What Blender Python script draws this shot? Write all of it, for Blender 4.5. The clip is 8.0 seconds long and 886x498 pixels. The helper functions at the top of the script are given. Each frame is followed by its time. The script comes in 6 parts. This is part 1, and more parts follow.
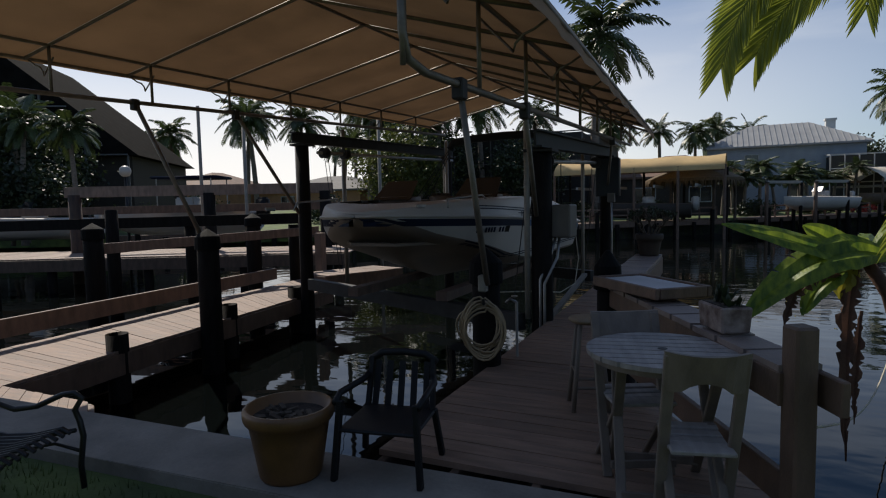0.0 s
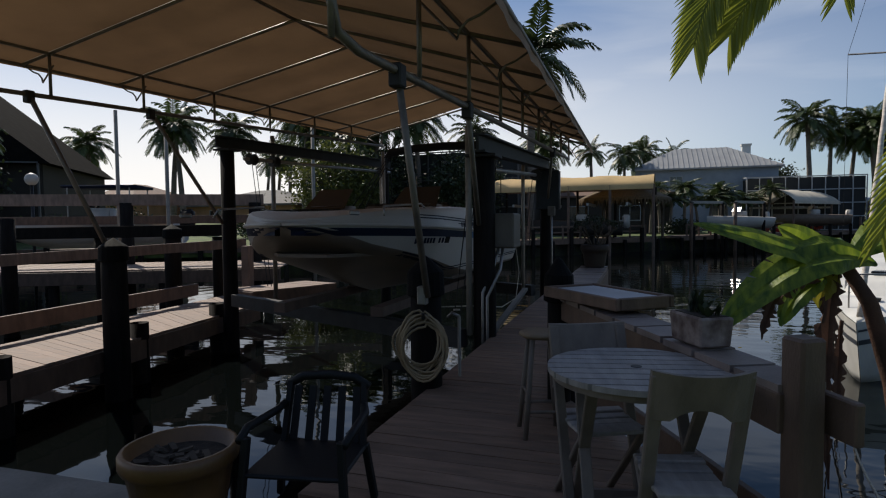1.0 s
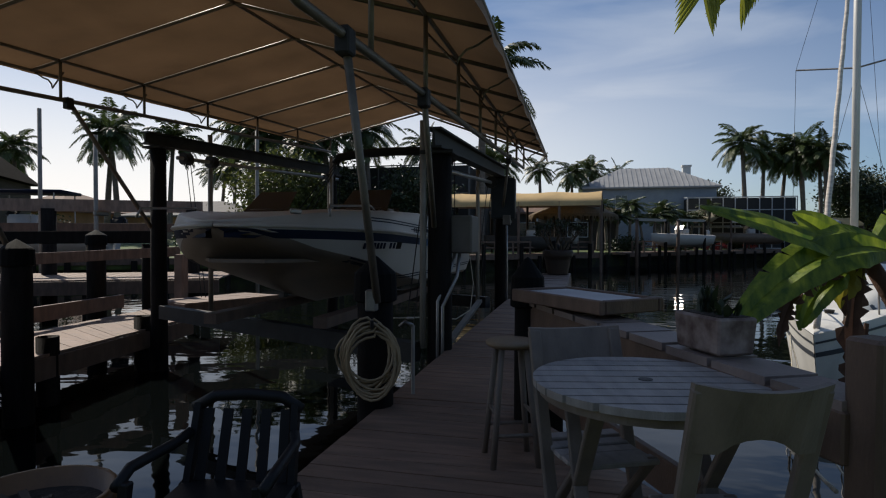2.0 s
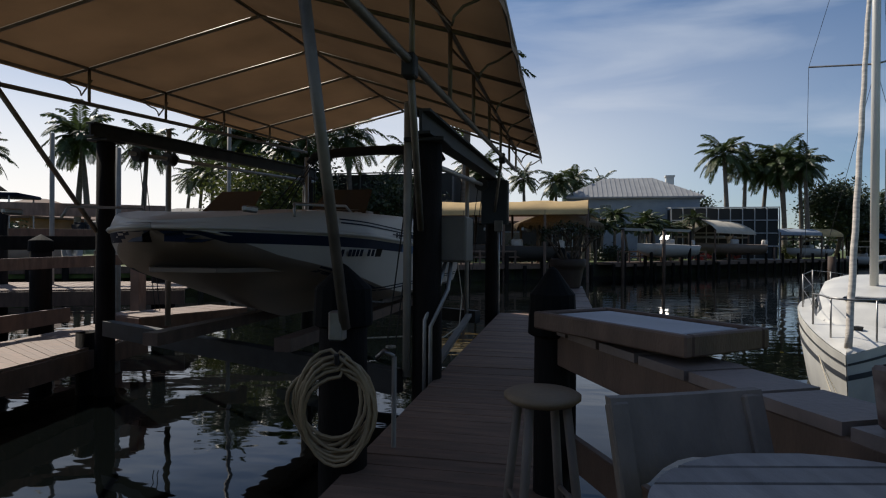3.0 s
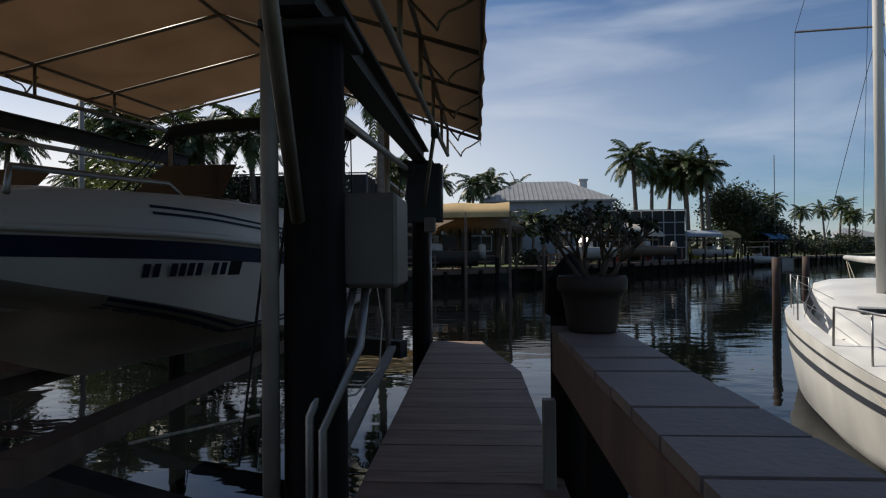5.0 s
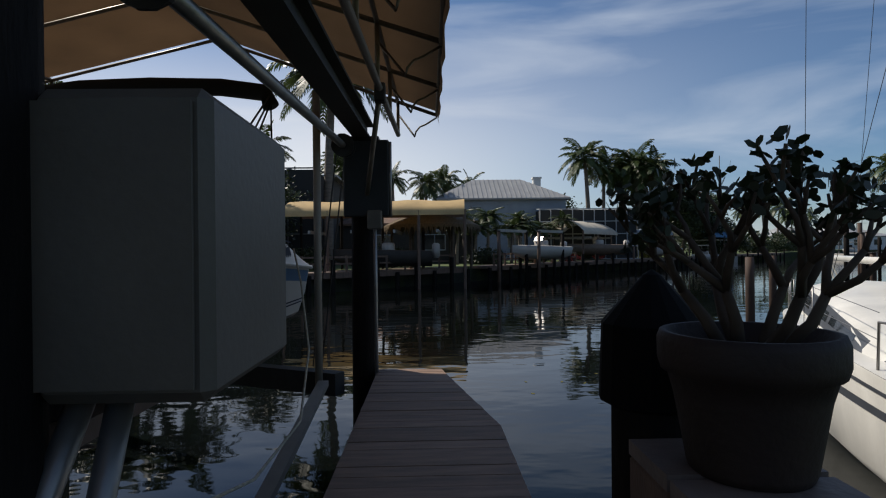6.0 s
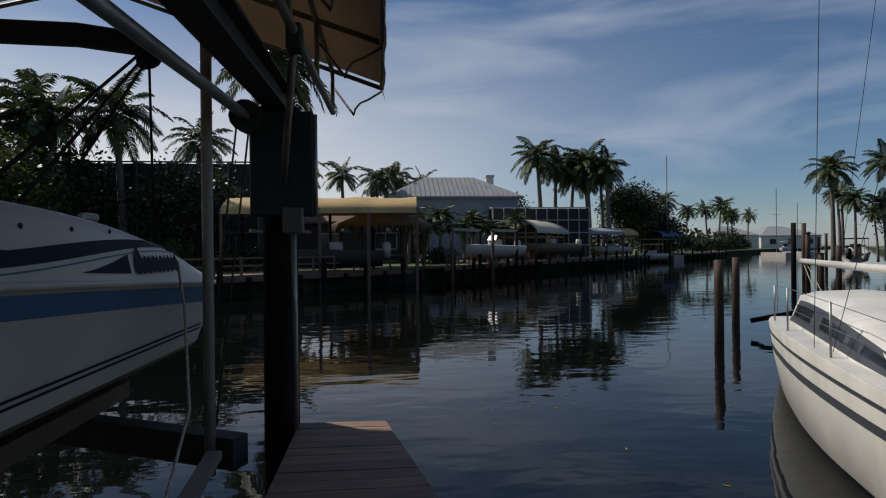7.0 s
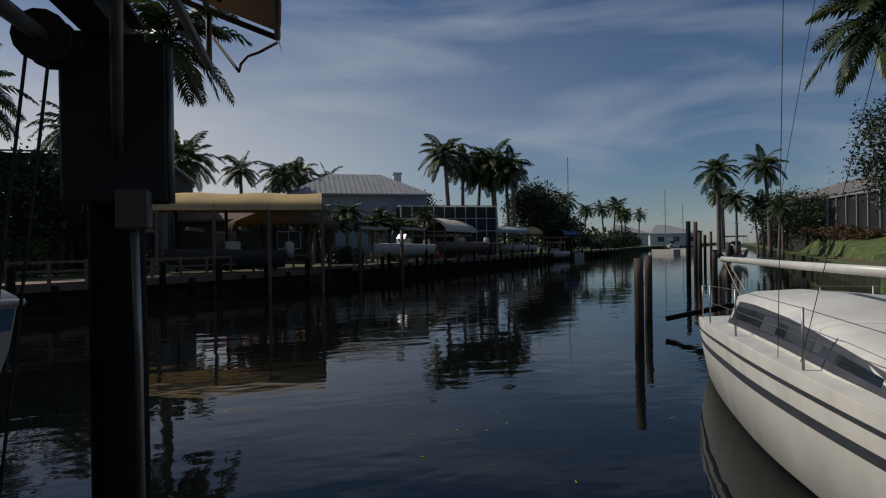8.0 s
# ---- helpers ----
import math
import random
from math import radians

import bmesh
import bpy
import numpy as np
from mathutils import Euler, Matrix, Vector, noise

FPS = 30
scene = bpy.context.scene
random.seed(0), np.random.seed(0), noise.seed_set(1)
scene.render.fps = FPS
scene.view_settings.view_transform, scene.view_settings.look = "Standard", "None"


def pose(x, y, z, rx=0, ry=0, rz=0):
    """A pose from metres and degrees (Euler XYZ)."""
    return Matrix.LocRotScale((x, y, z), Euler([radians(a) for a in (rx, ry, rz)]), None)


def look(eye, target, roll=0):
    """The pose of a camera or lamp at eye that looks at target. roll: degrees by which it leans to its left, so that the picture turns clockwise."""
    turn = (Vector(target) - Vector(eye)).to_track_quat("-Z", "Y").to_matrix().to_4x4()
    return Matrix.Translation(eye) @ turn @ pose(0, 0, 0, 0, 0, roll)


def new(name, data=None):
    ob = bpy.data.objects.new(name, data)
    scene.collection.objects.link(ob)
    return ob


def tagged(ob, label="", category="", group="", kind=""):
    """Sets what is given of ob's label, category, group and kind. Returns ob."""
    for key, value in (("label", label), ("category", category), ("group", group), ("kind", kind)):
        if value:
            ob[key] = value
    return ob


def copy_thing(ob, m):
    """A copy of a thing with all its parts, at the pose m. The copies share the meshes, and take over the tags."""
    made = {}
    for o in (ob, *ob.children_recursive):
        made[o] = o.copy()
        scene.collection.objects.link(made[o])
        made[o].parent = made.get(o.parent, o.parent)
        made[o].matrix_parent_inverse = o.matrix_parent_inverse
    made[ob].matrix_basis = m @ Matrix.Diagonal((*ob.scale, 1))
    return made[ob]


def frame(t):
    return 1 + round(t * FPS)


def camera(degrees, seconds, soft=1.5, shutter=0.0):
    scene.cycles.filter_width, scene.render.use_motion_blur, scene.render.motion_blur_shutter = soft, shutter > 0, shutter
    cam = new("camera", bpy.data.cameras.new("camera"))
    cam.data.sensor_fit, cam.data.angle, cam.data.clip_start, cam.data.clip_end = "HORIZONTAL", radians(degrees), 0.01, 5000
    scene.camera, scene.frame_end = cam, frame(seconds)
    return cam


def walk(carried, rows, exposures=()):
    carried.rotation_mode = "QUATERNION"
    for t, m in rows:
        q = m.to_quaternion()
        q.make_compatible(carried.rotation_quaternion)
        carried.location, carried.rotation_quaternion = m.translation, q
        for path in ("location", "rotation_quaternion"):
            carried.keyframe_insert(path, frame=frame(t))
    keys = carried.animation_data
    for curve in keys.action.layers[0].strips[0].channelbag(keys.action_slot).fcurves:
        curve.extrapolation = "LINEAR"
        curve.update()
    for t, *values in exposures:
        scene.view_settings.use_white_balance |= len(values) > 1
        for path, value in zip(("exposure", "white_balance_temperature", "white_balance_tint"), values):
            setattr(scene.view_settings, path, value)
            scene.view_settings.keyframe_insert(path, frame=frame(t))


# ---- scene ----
cam = camera(75.0, 8.0, soft=1.15)
PATH = [
    (0, (0.506, 2.531, 1.386), (-0.328, 4.343, 1.236), -1.2),
    (0.5, (0.413, 2.75, 1.348), (-0.318, 4.608, 1.228), -1.4),
    (1, (0.314, 2.977, 1.278), (-0.318, 4.873, 1.185), -0.6),
    (1.5, (0.224, 3.209, 1.202), (-0.313, 5.135, 1.132), -0.3),
    (2, (0.122, 3.481, 1.137), (-0.342, 5.426, 1.099), 0.1),
    (2.2, (0.094, 3.642, 1.154), (-0.348, 5.593, 1.121), -0.1),
    (3.3, (-0.262, 4.772, 1.073), (-0.651, 6.734, 1.081), 0.3),
    (3.5, (-0.314, 4.997, 1.06), (-0.688, 6.962, 1.075), 0.0),
    (4, (-0.352, 5.6, 1.078), (-0.718, 7.566, 1.096), -0.1),
    (4.5, (-0.482, 6.241, 1.095), (-0.708, 8.228, 1.111), -0.4),
    (5, (-0.629, 6.916, 1.122), (-0.744, 8.912, 1.135), -0.5),
    (5.2, (-0.628, 7.19, 1.127), (-0.704, 9.189, 1.132), -0.5),
    (6.3, (-0.697, 8.997, 1.208), (-0.618, 10.995, 1.215), -0.6),
    (6.5, (-0.644, 9.264, 1.244), (-0.545, 11.261, 1.246), -0.5),
    (7, (-0.596, 9.945, 1.265), (-0.382, 11.934, 1.263), -0.6),
    (7.5, (-0.575, 10.624, 1.274), (-0.218, 12.592, 1.267), -0.7),
    (8, (-0.551, 11.178, 1.284), (-0.02, 13.106, 1.273), -0.9),
]
walk(cam, [(t, look(eye, target, roll)) for t, eye, target, roll in PATH], [(0, 0.0), (5.0, 0.0), (6.3, 0.0), (7.0, -0.32), (8.0, -0.72)])

# ---------------------------------------------------------------- world, sun, exposure
SUN_TO = Vector((-0.80, 0.56, 1.02)).normalized()
world = bpy.data.worlds.new("sky")
scene.world = world
world.use_nodes = True
wn, wl = world.node_tree.nodes, world.node_tree.links
wbg = wn["Background"]
sky = wn.new("ShaderNodeTexSky")
sky.sky_type = "NISHITA"
sky.sun_disc = False
sky.sun_elevation = math.asin(SUN_TO.z)
sky.sun_rotation = math.atan2(SUN_TO.x, SUN_TO.y)
sky.dust_density, sky.air_density, sky.ozone_density = 0.25, 1.0, 6.5
wtc = wn.new("ShaderNodeTexCoord")
wmap = wn.new("ShaderNodeMapping")
wmap.inputs["Rotation"].default_value = (0, 0, radians(35))
wmap.inputs["Scale"].default_value = (1.0, 2.6, 7.0)
wno = wn.new("ShaderNodeTexNoise")
wno.inputs["Scale"].default_value, wno.inputs["Detail"].default_value = 1.6, 9
wno.inputs["Distortion"].default_value = 0.5
wra = wn.new("ShaderNodeValToRGB")
wra.color_ramp.elements[0].position, wra.color_ramp.elements[1].position = 0.46, 0.70
wra.color_ramp.elements[1].color = (0.54, 0.54, 0.54, 1)
wmx = wn.new("ShaderNodeMixRGB")
wmx.inputs[2].default_value = (6.3, 7.2, 8.6, 1)
wl.new(wtc.outputs["Generated"], wmap.inputs["Vector"])
wl.new(wmap.outputs[0], wno.inputs["Vector"])
wl.new(wno.outputs["Fac"], wra.inputs[0])
wl.new(wra.outputs[0], wmx.inputs[0])
wl.new(sky.outputs[0], wmx.inputs[1])
# pale haze low in the sky, widest towards the sun
wsx = wn.new("ShaderNodeSeparateXYZ")
wl.new(wtc.outputs["Generated"], wsx.inputs[0])
wlow = wn.new("ShaderNodeMapRange")
wlow.inputs["From Min"].default_value, wlow.inputs["From Max"].default_value = 0.0, 0.42
wlow.inputs["To Min"].default_value, wlow.inputs["To Max"].default_value = 1.0, 0.0
wlow.interpolation_type = "SMOOTHSTEP"
wl.new(wsx.outputs["Z"], wlow.inputs[0])
wdot = wn.new("ShaderNodeVectorMath")
wdot.operation = "DOT_PRODUCT"
wdot.inputs[1].default_value = SUN_TO
wl.new(wtc.outputs["Generated"], wdot.inputs[0])
wsun = wn.new("ShaderNodeMapRange")
wsun.inputs["From Min"].default_value, wsun.inputs["From Max"].default_value = 0.12, 0.78
wsun.inputs["To Min"].default_value, wsun.inputs["To Max"].default_value = 0.0, 1.0
wsun.interpolation_type = "SMOOTHSTEP"
wl.new(wdot.outputs["Value"], wsun.inputs[0])
wmul = wn.new("ShaderNodeMath")
wmul.operation = "MULTIPLY"
wl.new(wlow.outputs[0], wmul.inputs[0])
wl.new(wsun.outputs[0], wmul.inputs[1])
whz = wn.new("ShaderNodeMixRGB")
whz.inputs[2].default_value = (12.8, 12.3, 11.8, 1)
wl.new(wmul.outputs[0], whz.inputs[0])
wl.new(wmx.outputs[0], whz.inputs[1])
wl.new(whz.outputs[0], wbg.inputs[0])
wbg.inputs[1].default_value = 0.082
sun = new("sun", bpy.data.lights.new("sun", "SUN"))
sun.data.energy, sun.data.angle, sun.data.color = 4.6, radians(0.6), (1.0, 0.93, 0.82)
sun.matrix_world = look(SUN_TO * 60, (0, 0, 0))
scene.view_settings.exposure = 0.0

# ---------------------------------------------------------------- materials
MATS = {}


def mat(name, base, rough=0.6, var=0.25, scale=6.0, bump=0.15, metal=0.0, stretch=(1, 1, 1), fine=60.0, tint=None, rand=0.0, spec=0.5, trans=0.0, coat=0.0):
    """Procedural surface: base colour with broad stains, fine grain, bump, and a shift for each object."""
    if name in MATS:
        return MATS[name]
    m = bpy.data.materials.new(name)
    m.use_nodes = True
    n, l = m.node_tree.nodes, m.node_tree.links
    b = n["Principled BSDF"]
    tc = n.new("ShaderNodeTexCoord")
    mp = n.new("ShaderNodeMapping")
    mp.inputs["Scale"].default_value = stretch
    l.new(tc.outputs["Object"], mp.inputs[0])
    n1 = n.new("ShaderNodeTexNoise")
    n1.inputs["Scale"].default_value, n1.inputs["Detail"].default_value = scale, 5
    n2 = n.new("ShaderNodeTexNoise")
    n2.inputs["Scale"].default_value, n2.inputs["Detail"].default_value = fine, 4
    for q in (n1, n2):
        l.new(mp.outputs[0], q.inputs["Vector"])
    dark = [c * (1 - var) for c in base]
    lite = [min(1, c * (1 + var * 0.8)) for c in (tint or base)]
    r = n.new("ShaderNodeValToRGB")
    r.color_ramp.elements[0].position, r.color_ramp.elements[1].position = 0.32, 0.68
    r.color_ramp.elements[0].color, r.color_ramp.elements[1].color = (*dark, 1), (*lite, 1)
    l.new(n1.outputs["Fac"], r.inputs[0])
    hv = n.new("ShaderNodeHueSaturation")
    l.new(r.outputs[0], hv.inputs["Color"])
    add = n.new("ShaderNodeMath")
    add.operation = "MULTIPLY_ADD"
    add.inputs[1].default_value, add.inputs[2].default_value = var * 0.9, 1 - var * 0.45
    l.new(n2.outputs["Fac"], add.inputs[0])
    if rand:
        oi = n.new("ShaderNodeObjectInfo")
        ra = n.new("ShaderNodeMath")
        ra.operation = "MULTIPLY_ADD"
        ra.inputs[1].default_value = rand
        l.new(oi.outputs["Random"], ra.inputs[0])
        l.new(add.outputs[0], ra.inputs[2])
        sb = n.new("ShaderNodeMath")
        sb.operation = "SUBTRACT"
        sb.inputs[1].default_value = rand / 2
        l.new(ra.outputs[0], sb.inputs[0])
        l.new(sb.outputs[0], hv.inputs["Value"])
    else:
        l.new(add.outputs[0], hv.inputs["Value"])
    l.new(hv.outputs[0], b.inputs["Base Color"])
    rr = n.new("ShaderNodeMath")
    rr.operation = "MULTIPLY_ADD"
    rr.inputs[1].default_value, rr.inputs[2].default_value = 0.25, max(0.02, rough - 0.12)
    l.new(n1.outputs["Fac"], rr.inputs[0])
    l.new(rr.outputs[0], b.inputs["Roughness"])
    b.inputs["Metallic"].default_value = metal
    b.inputs["Specular IOR Level"].default_value = spec
    b.inputs["Coat Weight"].default_value = coat
    if bump:
        bp = n.new("ShaderNodeBump")
        bp.inputs["Strength"].default_value, bp.inputs["Distance"].default_value = bump, 0.01
        l.new(n2.outputs["Fac"], bp.inputs["Height"])
        l.new(bp.outputs[0], b.inputs["Normal"])
    if trans:
        t = n.new("ShaderNodeBsdfTranslucent")
        mx = n.new("ShaderNodeMixShader")
        mx.inputs[0].default_value = trans
        l.new(hv.outputs[0], t.inputs[0])
        l.new(b.outputs[0], mx.inputs[1])
        l.new(t.outputs[0], mx.inputs[2])
        l.new(mx.outputs[0], n["Material Output"].inputs[0])
    MATS[name] = m
    return m


WOOD_DECK = mat("weathered deck plank", (0.225, 0.142, 0.098), 0.7, 0.3, 3, 0.35, stretch=(1, 6, 1), fine=40, rand=0.35)
WOOD_WALK = mat("sunlit walkway plank", (0.215, 0.145, 0.108), 0.7, 0.28, 3, 0.35, stretch=(1, 6, 1), fine=40, rand=0.3)
WOOD_RAIL = mat("brown rail timber", (0.13, 0.08, 0.055), 0.65, 0.3, 3, 0.3, stretch=(3, 3, 1), fine=45, rand=0.2)
WOOD_CAP = mat("grey rail cap plank", (0.21, 0.162, 0.14), 0.6, 0.25, 4, 0.3, fine=50, rand=0.25)
PILE = mat("tarred pile", (0.015, 0.0125, 0.011), 0.85, 0.4, 4, 0.6, stretch=(3, 3, 0.6), fine=30, spec=0.12)
PILE_BR = mat("brown channel pile", (0.06, 0.034, 0.022), 0.75, 0.4, 4, 0.5, stretch=(3, 3, 0.6), fine=30)
CAPMAT = mat("black pile cap plastic", (0.006, 0.006, 0.006), 0.75, 0.3, 5, 0.1, spec=0.1)
# near-black copy of the shingle roof, its shade put into the colour
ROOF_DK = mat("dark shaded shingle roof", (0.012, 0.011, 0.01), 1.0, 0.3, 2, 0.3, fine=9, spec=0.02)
CONC = mat("weathered concrete", (0.22, 0.195, 0.165), 0.85, 0.3, 2.5, 0.4, fine=35)
SEAWALL = mat("dark seawall concrete", (0.05, 0.045, 0.04), 0.85, 0.4, 1.2, 0.4, fine=15)
GRASS = mat("lawn", (0.05, 0.078, 0.02), 0.9, 0.4, 1.5, 0.5, fine=30, tint=(0.09, 0.12, 0.03))
CLOTH = mat("tan canopy cloth", (0.25, 0.15, 0.08), 0.8, 0.2, 1.1, 0.12, fine=140, trans=0.135)
CLOTH_Y = mat("yellow tan awning cloth", (0.62, 0.43, 0.20), 0.8, 0.14, 1.0, 0.08, fine=60, trans=0.2)
CLOTH_W = mat("cream awning cloth", (0.62, 0.56, 0.46), 0.8, 0.14, 1.0, 0.08, fine=60, trans=0.2)
ALU = mat("dull aluminium pipe", (0.3, 0.29, 0.28), 0.42, 0.2, 8, 0.05, metal=0.75)
# darker brown copy of the pipe metal: silhouette against the cloth painted in
PIPE_C = mat("canopy pipe darkened as silhouette", (0.17, 0.145, 0.12), 0.5, 0.25, 8, 0.05, metal=0.45)
ALU_D = mat("dark weathered aluminium beam", (0.045, 0.044, 0.042), 0.65, 0.3, 5, 0.1, metal=0.3, spec=0.25)
STEEL_D = mat("dark rusted steel", (0.03, 0.027, 0.025), 0.65, 0.4, 6, 0.2, metal=0.3)
PVC = mat("aged white plastic pipe", (0.24, 0.212, 0.175), 0.5, 0.16, 5, 0.05)
# tan bottom, darkened so the shade under the hull is in the colour
HULL_LOW = mat("tan hull bottom with shade in its colour", (0.17, 0.135, 0.108), 0.5, 0.25, 1.5, 0.0)
# white gelcoat lowered and warmed: canopy shade is put into the base colour
GELCOAT = mat("white gelcoat dimmed as in shade", (0.41, 0.385, 0.35), 0.38, 0.08, 1.5, 0.0)
GEL_SAIL = mat("white yacht gelcoat", (0.62, 0.60, 0.55), 0.35, 0.14, 2.2, 0.0, stretch=(1, 1, 0.35))
NAVY = mat("navy stripe", (0.008, 0.014, 0.032), 0.6, 0.1, 3, 0.0, spec=0.12)
BLUE = mat("blue stripe", (0.04, 0.10, 0.19), 0.45, 0.12, 3, 0.0, spec=0.3)
BLACK = mat("black vinyl", (0.009, 0.009, 0.010), 0.55, 0.2, 6, 0.05, spec=0.25)
CANVAS = mat("black bimini canvas", (0.012, 0.013, 0.016), 0.85, 0.3, 6, 0.25)
VINYL = mat("tan boat vinyl", (0.15, 0.108, 0.078), 0.5, 0.15, 4, 0.05)
GLASSD = mat("dark tinted glass", (0.012, 0.016, 0.02), 0.08, 0.1, 3, 0.0, spec=0.8)
TERRA = mat("glazed tan pot", (0.14, 0.066, 0.022), 0.45, 0.3, 5, 0.1)
# clay taken almost to black: the pot's backlit side is in the colour
TERRA_D = mat("clay pot darkened as backlit", (0.032, 0.019, 0.014), 0.7, 0.35, 5, 0.2)
SOIL = mat("potting soil", (0.035, 0.025, 0.018), 0.95, 0.5, 20, 0.8)
TEAK = mat("grey teak slat", (0.28, 0.25, 0.232), 0.65, 0.22, 4, 0.25, stretch=(6, 1, 1), fine=50, rand=0.2)
TEAK_T = mat("bare wooden chair frame", (0.17, 0.135, 0.11), 0.65, 0.22, 4, 0.2, stretch=(3, 3, 1), fine=50, rand=0.15)
SEATW = mat("tan stool seat", (0.22, 0.155, 0.095), 0.6, 0.2, 5, 0.2, fine=50)
IRON = mat("black wrought iron", (0.012, 0.012, 0.013), 0.4, 0.2, 8, 0.1, metal=0.2)
HOSE = mat("pale coiled hose", (0.31, 0.225, 0.125), 0.5, 0.2, 6, 0.05)
LINEN = mat("grey cutting board", (0.36, 0.36, 0.38), 0.6, 0.18, 3, 0.1)
PEELP = mat("peeling painted planter", (0.12, 0.065, 0.05), 0.85, 0.35, 14, 0.4, fine=40, tint=(0.24, 0.19, 0.165))
LEAF_B = mat("banana leaf", (0.085, 0.17, 0.022), 0.42, 0.25, 3, 0.15, stretch=(9, 9, 2), fine=14, tint=(0.24, 0.30, 0.03), trans=0.5)
LEAF_Y = mat("yellowed leaf", (0.42, 0.36, 0.04), 0.5, 0.25, 4, 0.1, trans=0.45)
LEAF_X = mat("dry brown leaf", (0.11, 0.055, 0.035), 0.8, 0.35, 6, 0.4, trans=0.2)
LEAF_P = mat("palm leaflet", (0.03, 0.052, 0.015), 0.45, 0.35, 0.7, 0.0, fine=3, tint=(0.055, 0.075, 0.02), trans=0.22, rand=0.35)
# bright yellow-green copy of the leaflet, with the sun's backlight in its colour
LEAF_PN = mat("palm leaflet brightened as sunlit", (0.16, 0.22, 0.03), 0.42, 0.3, 1.5, 0.0, fine=5, tint=(0.30, 0.30, 0.04), trans=0.5)
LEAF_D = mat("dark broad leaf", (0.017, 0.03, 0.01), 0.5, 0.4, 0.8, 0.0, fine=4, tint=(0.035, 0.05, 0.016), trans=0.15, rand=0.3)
LEAF_M = mat("mid green leaf", (0.05, 0.078, 0.018), 0.5, 0.4, 0.8, 0.0, fine=4, tint=(0.11, 0.12, 0.025), trans=0.3, rand=0.3)
TRUNK = mat("grey palm trunk", (0.17, 0.14, 0.115), 0.9, 0.3, 3, 0.5, stretch=(1, 1, 5), fine=12)
BARK = mat("brown bark", (0.09, 0.065, 0.045), 0.9, 0.4, 4, 0.6, fine=25)
STUCCO_W = mat("white stucco", (0.62, 0.62, 0.60), 0.85, 0.1, 1.5, 0.15, fine=20)
STUCCO_O = mat("orange tan stucco", (0.42, 0.24, 0.13), 0.85, 0.12, 1.5, 0.15, fine=20)
STUCCO_B = mat("pale blue grey stucco", (0.26, 0.295, 0.34), 0.85, 0.1, 1.5, 0.15, fine=20)
# siding with the walls' shade mixed into its colour
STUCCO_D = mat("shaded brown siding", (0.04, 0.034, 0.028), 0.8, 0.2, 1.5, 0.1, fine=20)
ROOF_W = mat("white metal roof", (0.30, 0.30, 0.30), 0.5, 0.1, 1.0, 0.0)
ROOF_T = mat("brown tile roof", (0.17, 0.10, 0.07), 0.8, 0.3, 2.0, 0.4, fine=8)
ROOF_G = mat("grey shingle roof", (0.16, 0.15, 0.145), 0.85, 0.25, 1.5, 0.3, fine=9)
SCREEN = mat("dark insect screen", (0.014, 0.016, 0.017), 0.7, 0.25, 0.5, 0.0, fine=3)
FRAME_B = mat("bronze screen frame", (0.10, 0.10, 0.10), 0.6, 0.2, 3, 0.0)
FRAME_W = mat("white screen frame", (0.34, 0.35, 0.36), 0.5, 0.1, 3, 0.0)
THATCH = mat("dry thatch", (0.13, 0.09, 0.05), 0.95, 0.45, 3, 0.8, stretch=(6, 6, 0.6), fine=18)
PANELB = mat("dark electric panel", (0.022, 0.024, 0.025), 0.5, 0.25, 4, 0.05, metal=0.3)
BOXG = mat("beige control box", (0.125, 0.108, 0.088), 0.55, 0.2, 4, 0.08)
RED = mat("red sticker", (0.5, 0.03, 0.02), 0.5, 0.1, 4, 0.0)
ROPE = mat("old rope", (0.42, 0.37, 0.28), 0.9, 0.3, 30, 0.3)
SAILW = mat("wrapped sailcloth", (0.60, 0.54, 0.47), 0.85, 0.25, 5, 0.4, stretch=(1, 1, 4), fine=20)
FLOWER = mat("red flower", (0.45, 0.05, 0.03), 0.6, 0.2, 6, 0.0)

# water: dark canal, mirror-like with long ripples
WATER = bpy.data.materials.new("canal water")
WATER.use_nodes = True
n, l = WATER.node_tree.nodes, WATER.node_tree.links
b = n["Principled BSDF"]
b.inputs["Base Color"].default_value = (0.003, 0.004, 0.004, 1)
b.inputs["Roughness"].default_value = 0.025
b.inputs["IOR"].default_value = 1.33
tc = n.new("ShaderNodeTexCoord")
mp = n.new("ShaderNodeMapping")
mp.inputs["Rotation"].default_value = (0, 0, radians(-42))
mp.inputs["Scale"].default_value = (1, 1.9, 1)
l.new(tc.outputs["Object"], mp.inputs[0])
n1 = n.new("ShaderNodeTexNoise")
n1.inputs["Scale"].default_value, n1.inputs["Detail"].default_value = 0.8, 2.5
n2 = n.new("ShaderNodeTexNoise")
n2.inputs["Scale"].default_value, n2.inputs["Detail"].default_value = 0.16, 2
l.new(mp.outputs[0], n1.inputs[0])
l.new(mp.outputs[0], n2.inputs[0])
mu = n.new("ShaderNodeMath")
mu.operation = "MULTIPLY"
l.new(n1.outputs["Fac"], mu.inputs[0])
l.new(n2.outputs["Fac"], mu.inputs[1])
bp = n.new("ShaderNodeBump")
bp.inputs["Strength"].default_value, bp.inputs["Distance"].default_value = 0.35, 0.06
l.new(mu.outputs[0], bp.inputs["Height"])
l.new(bp.outputs[0], b.inputs["Normal"])


# ---------------------------------------------------------------- mesh helpers
def finish(name, bm, material, smooth=False):
    me = bpy.data.meshes.new(name)
    bm.to_mesh(me)
    bm.free()
    if smooth:
        for p in me.polygons:
            p.use_smooth = True
    for q in (material if isinstance(material, (list, tuple)) else [material]):
        me.materials.append(q)
    return me


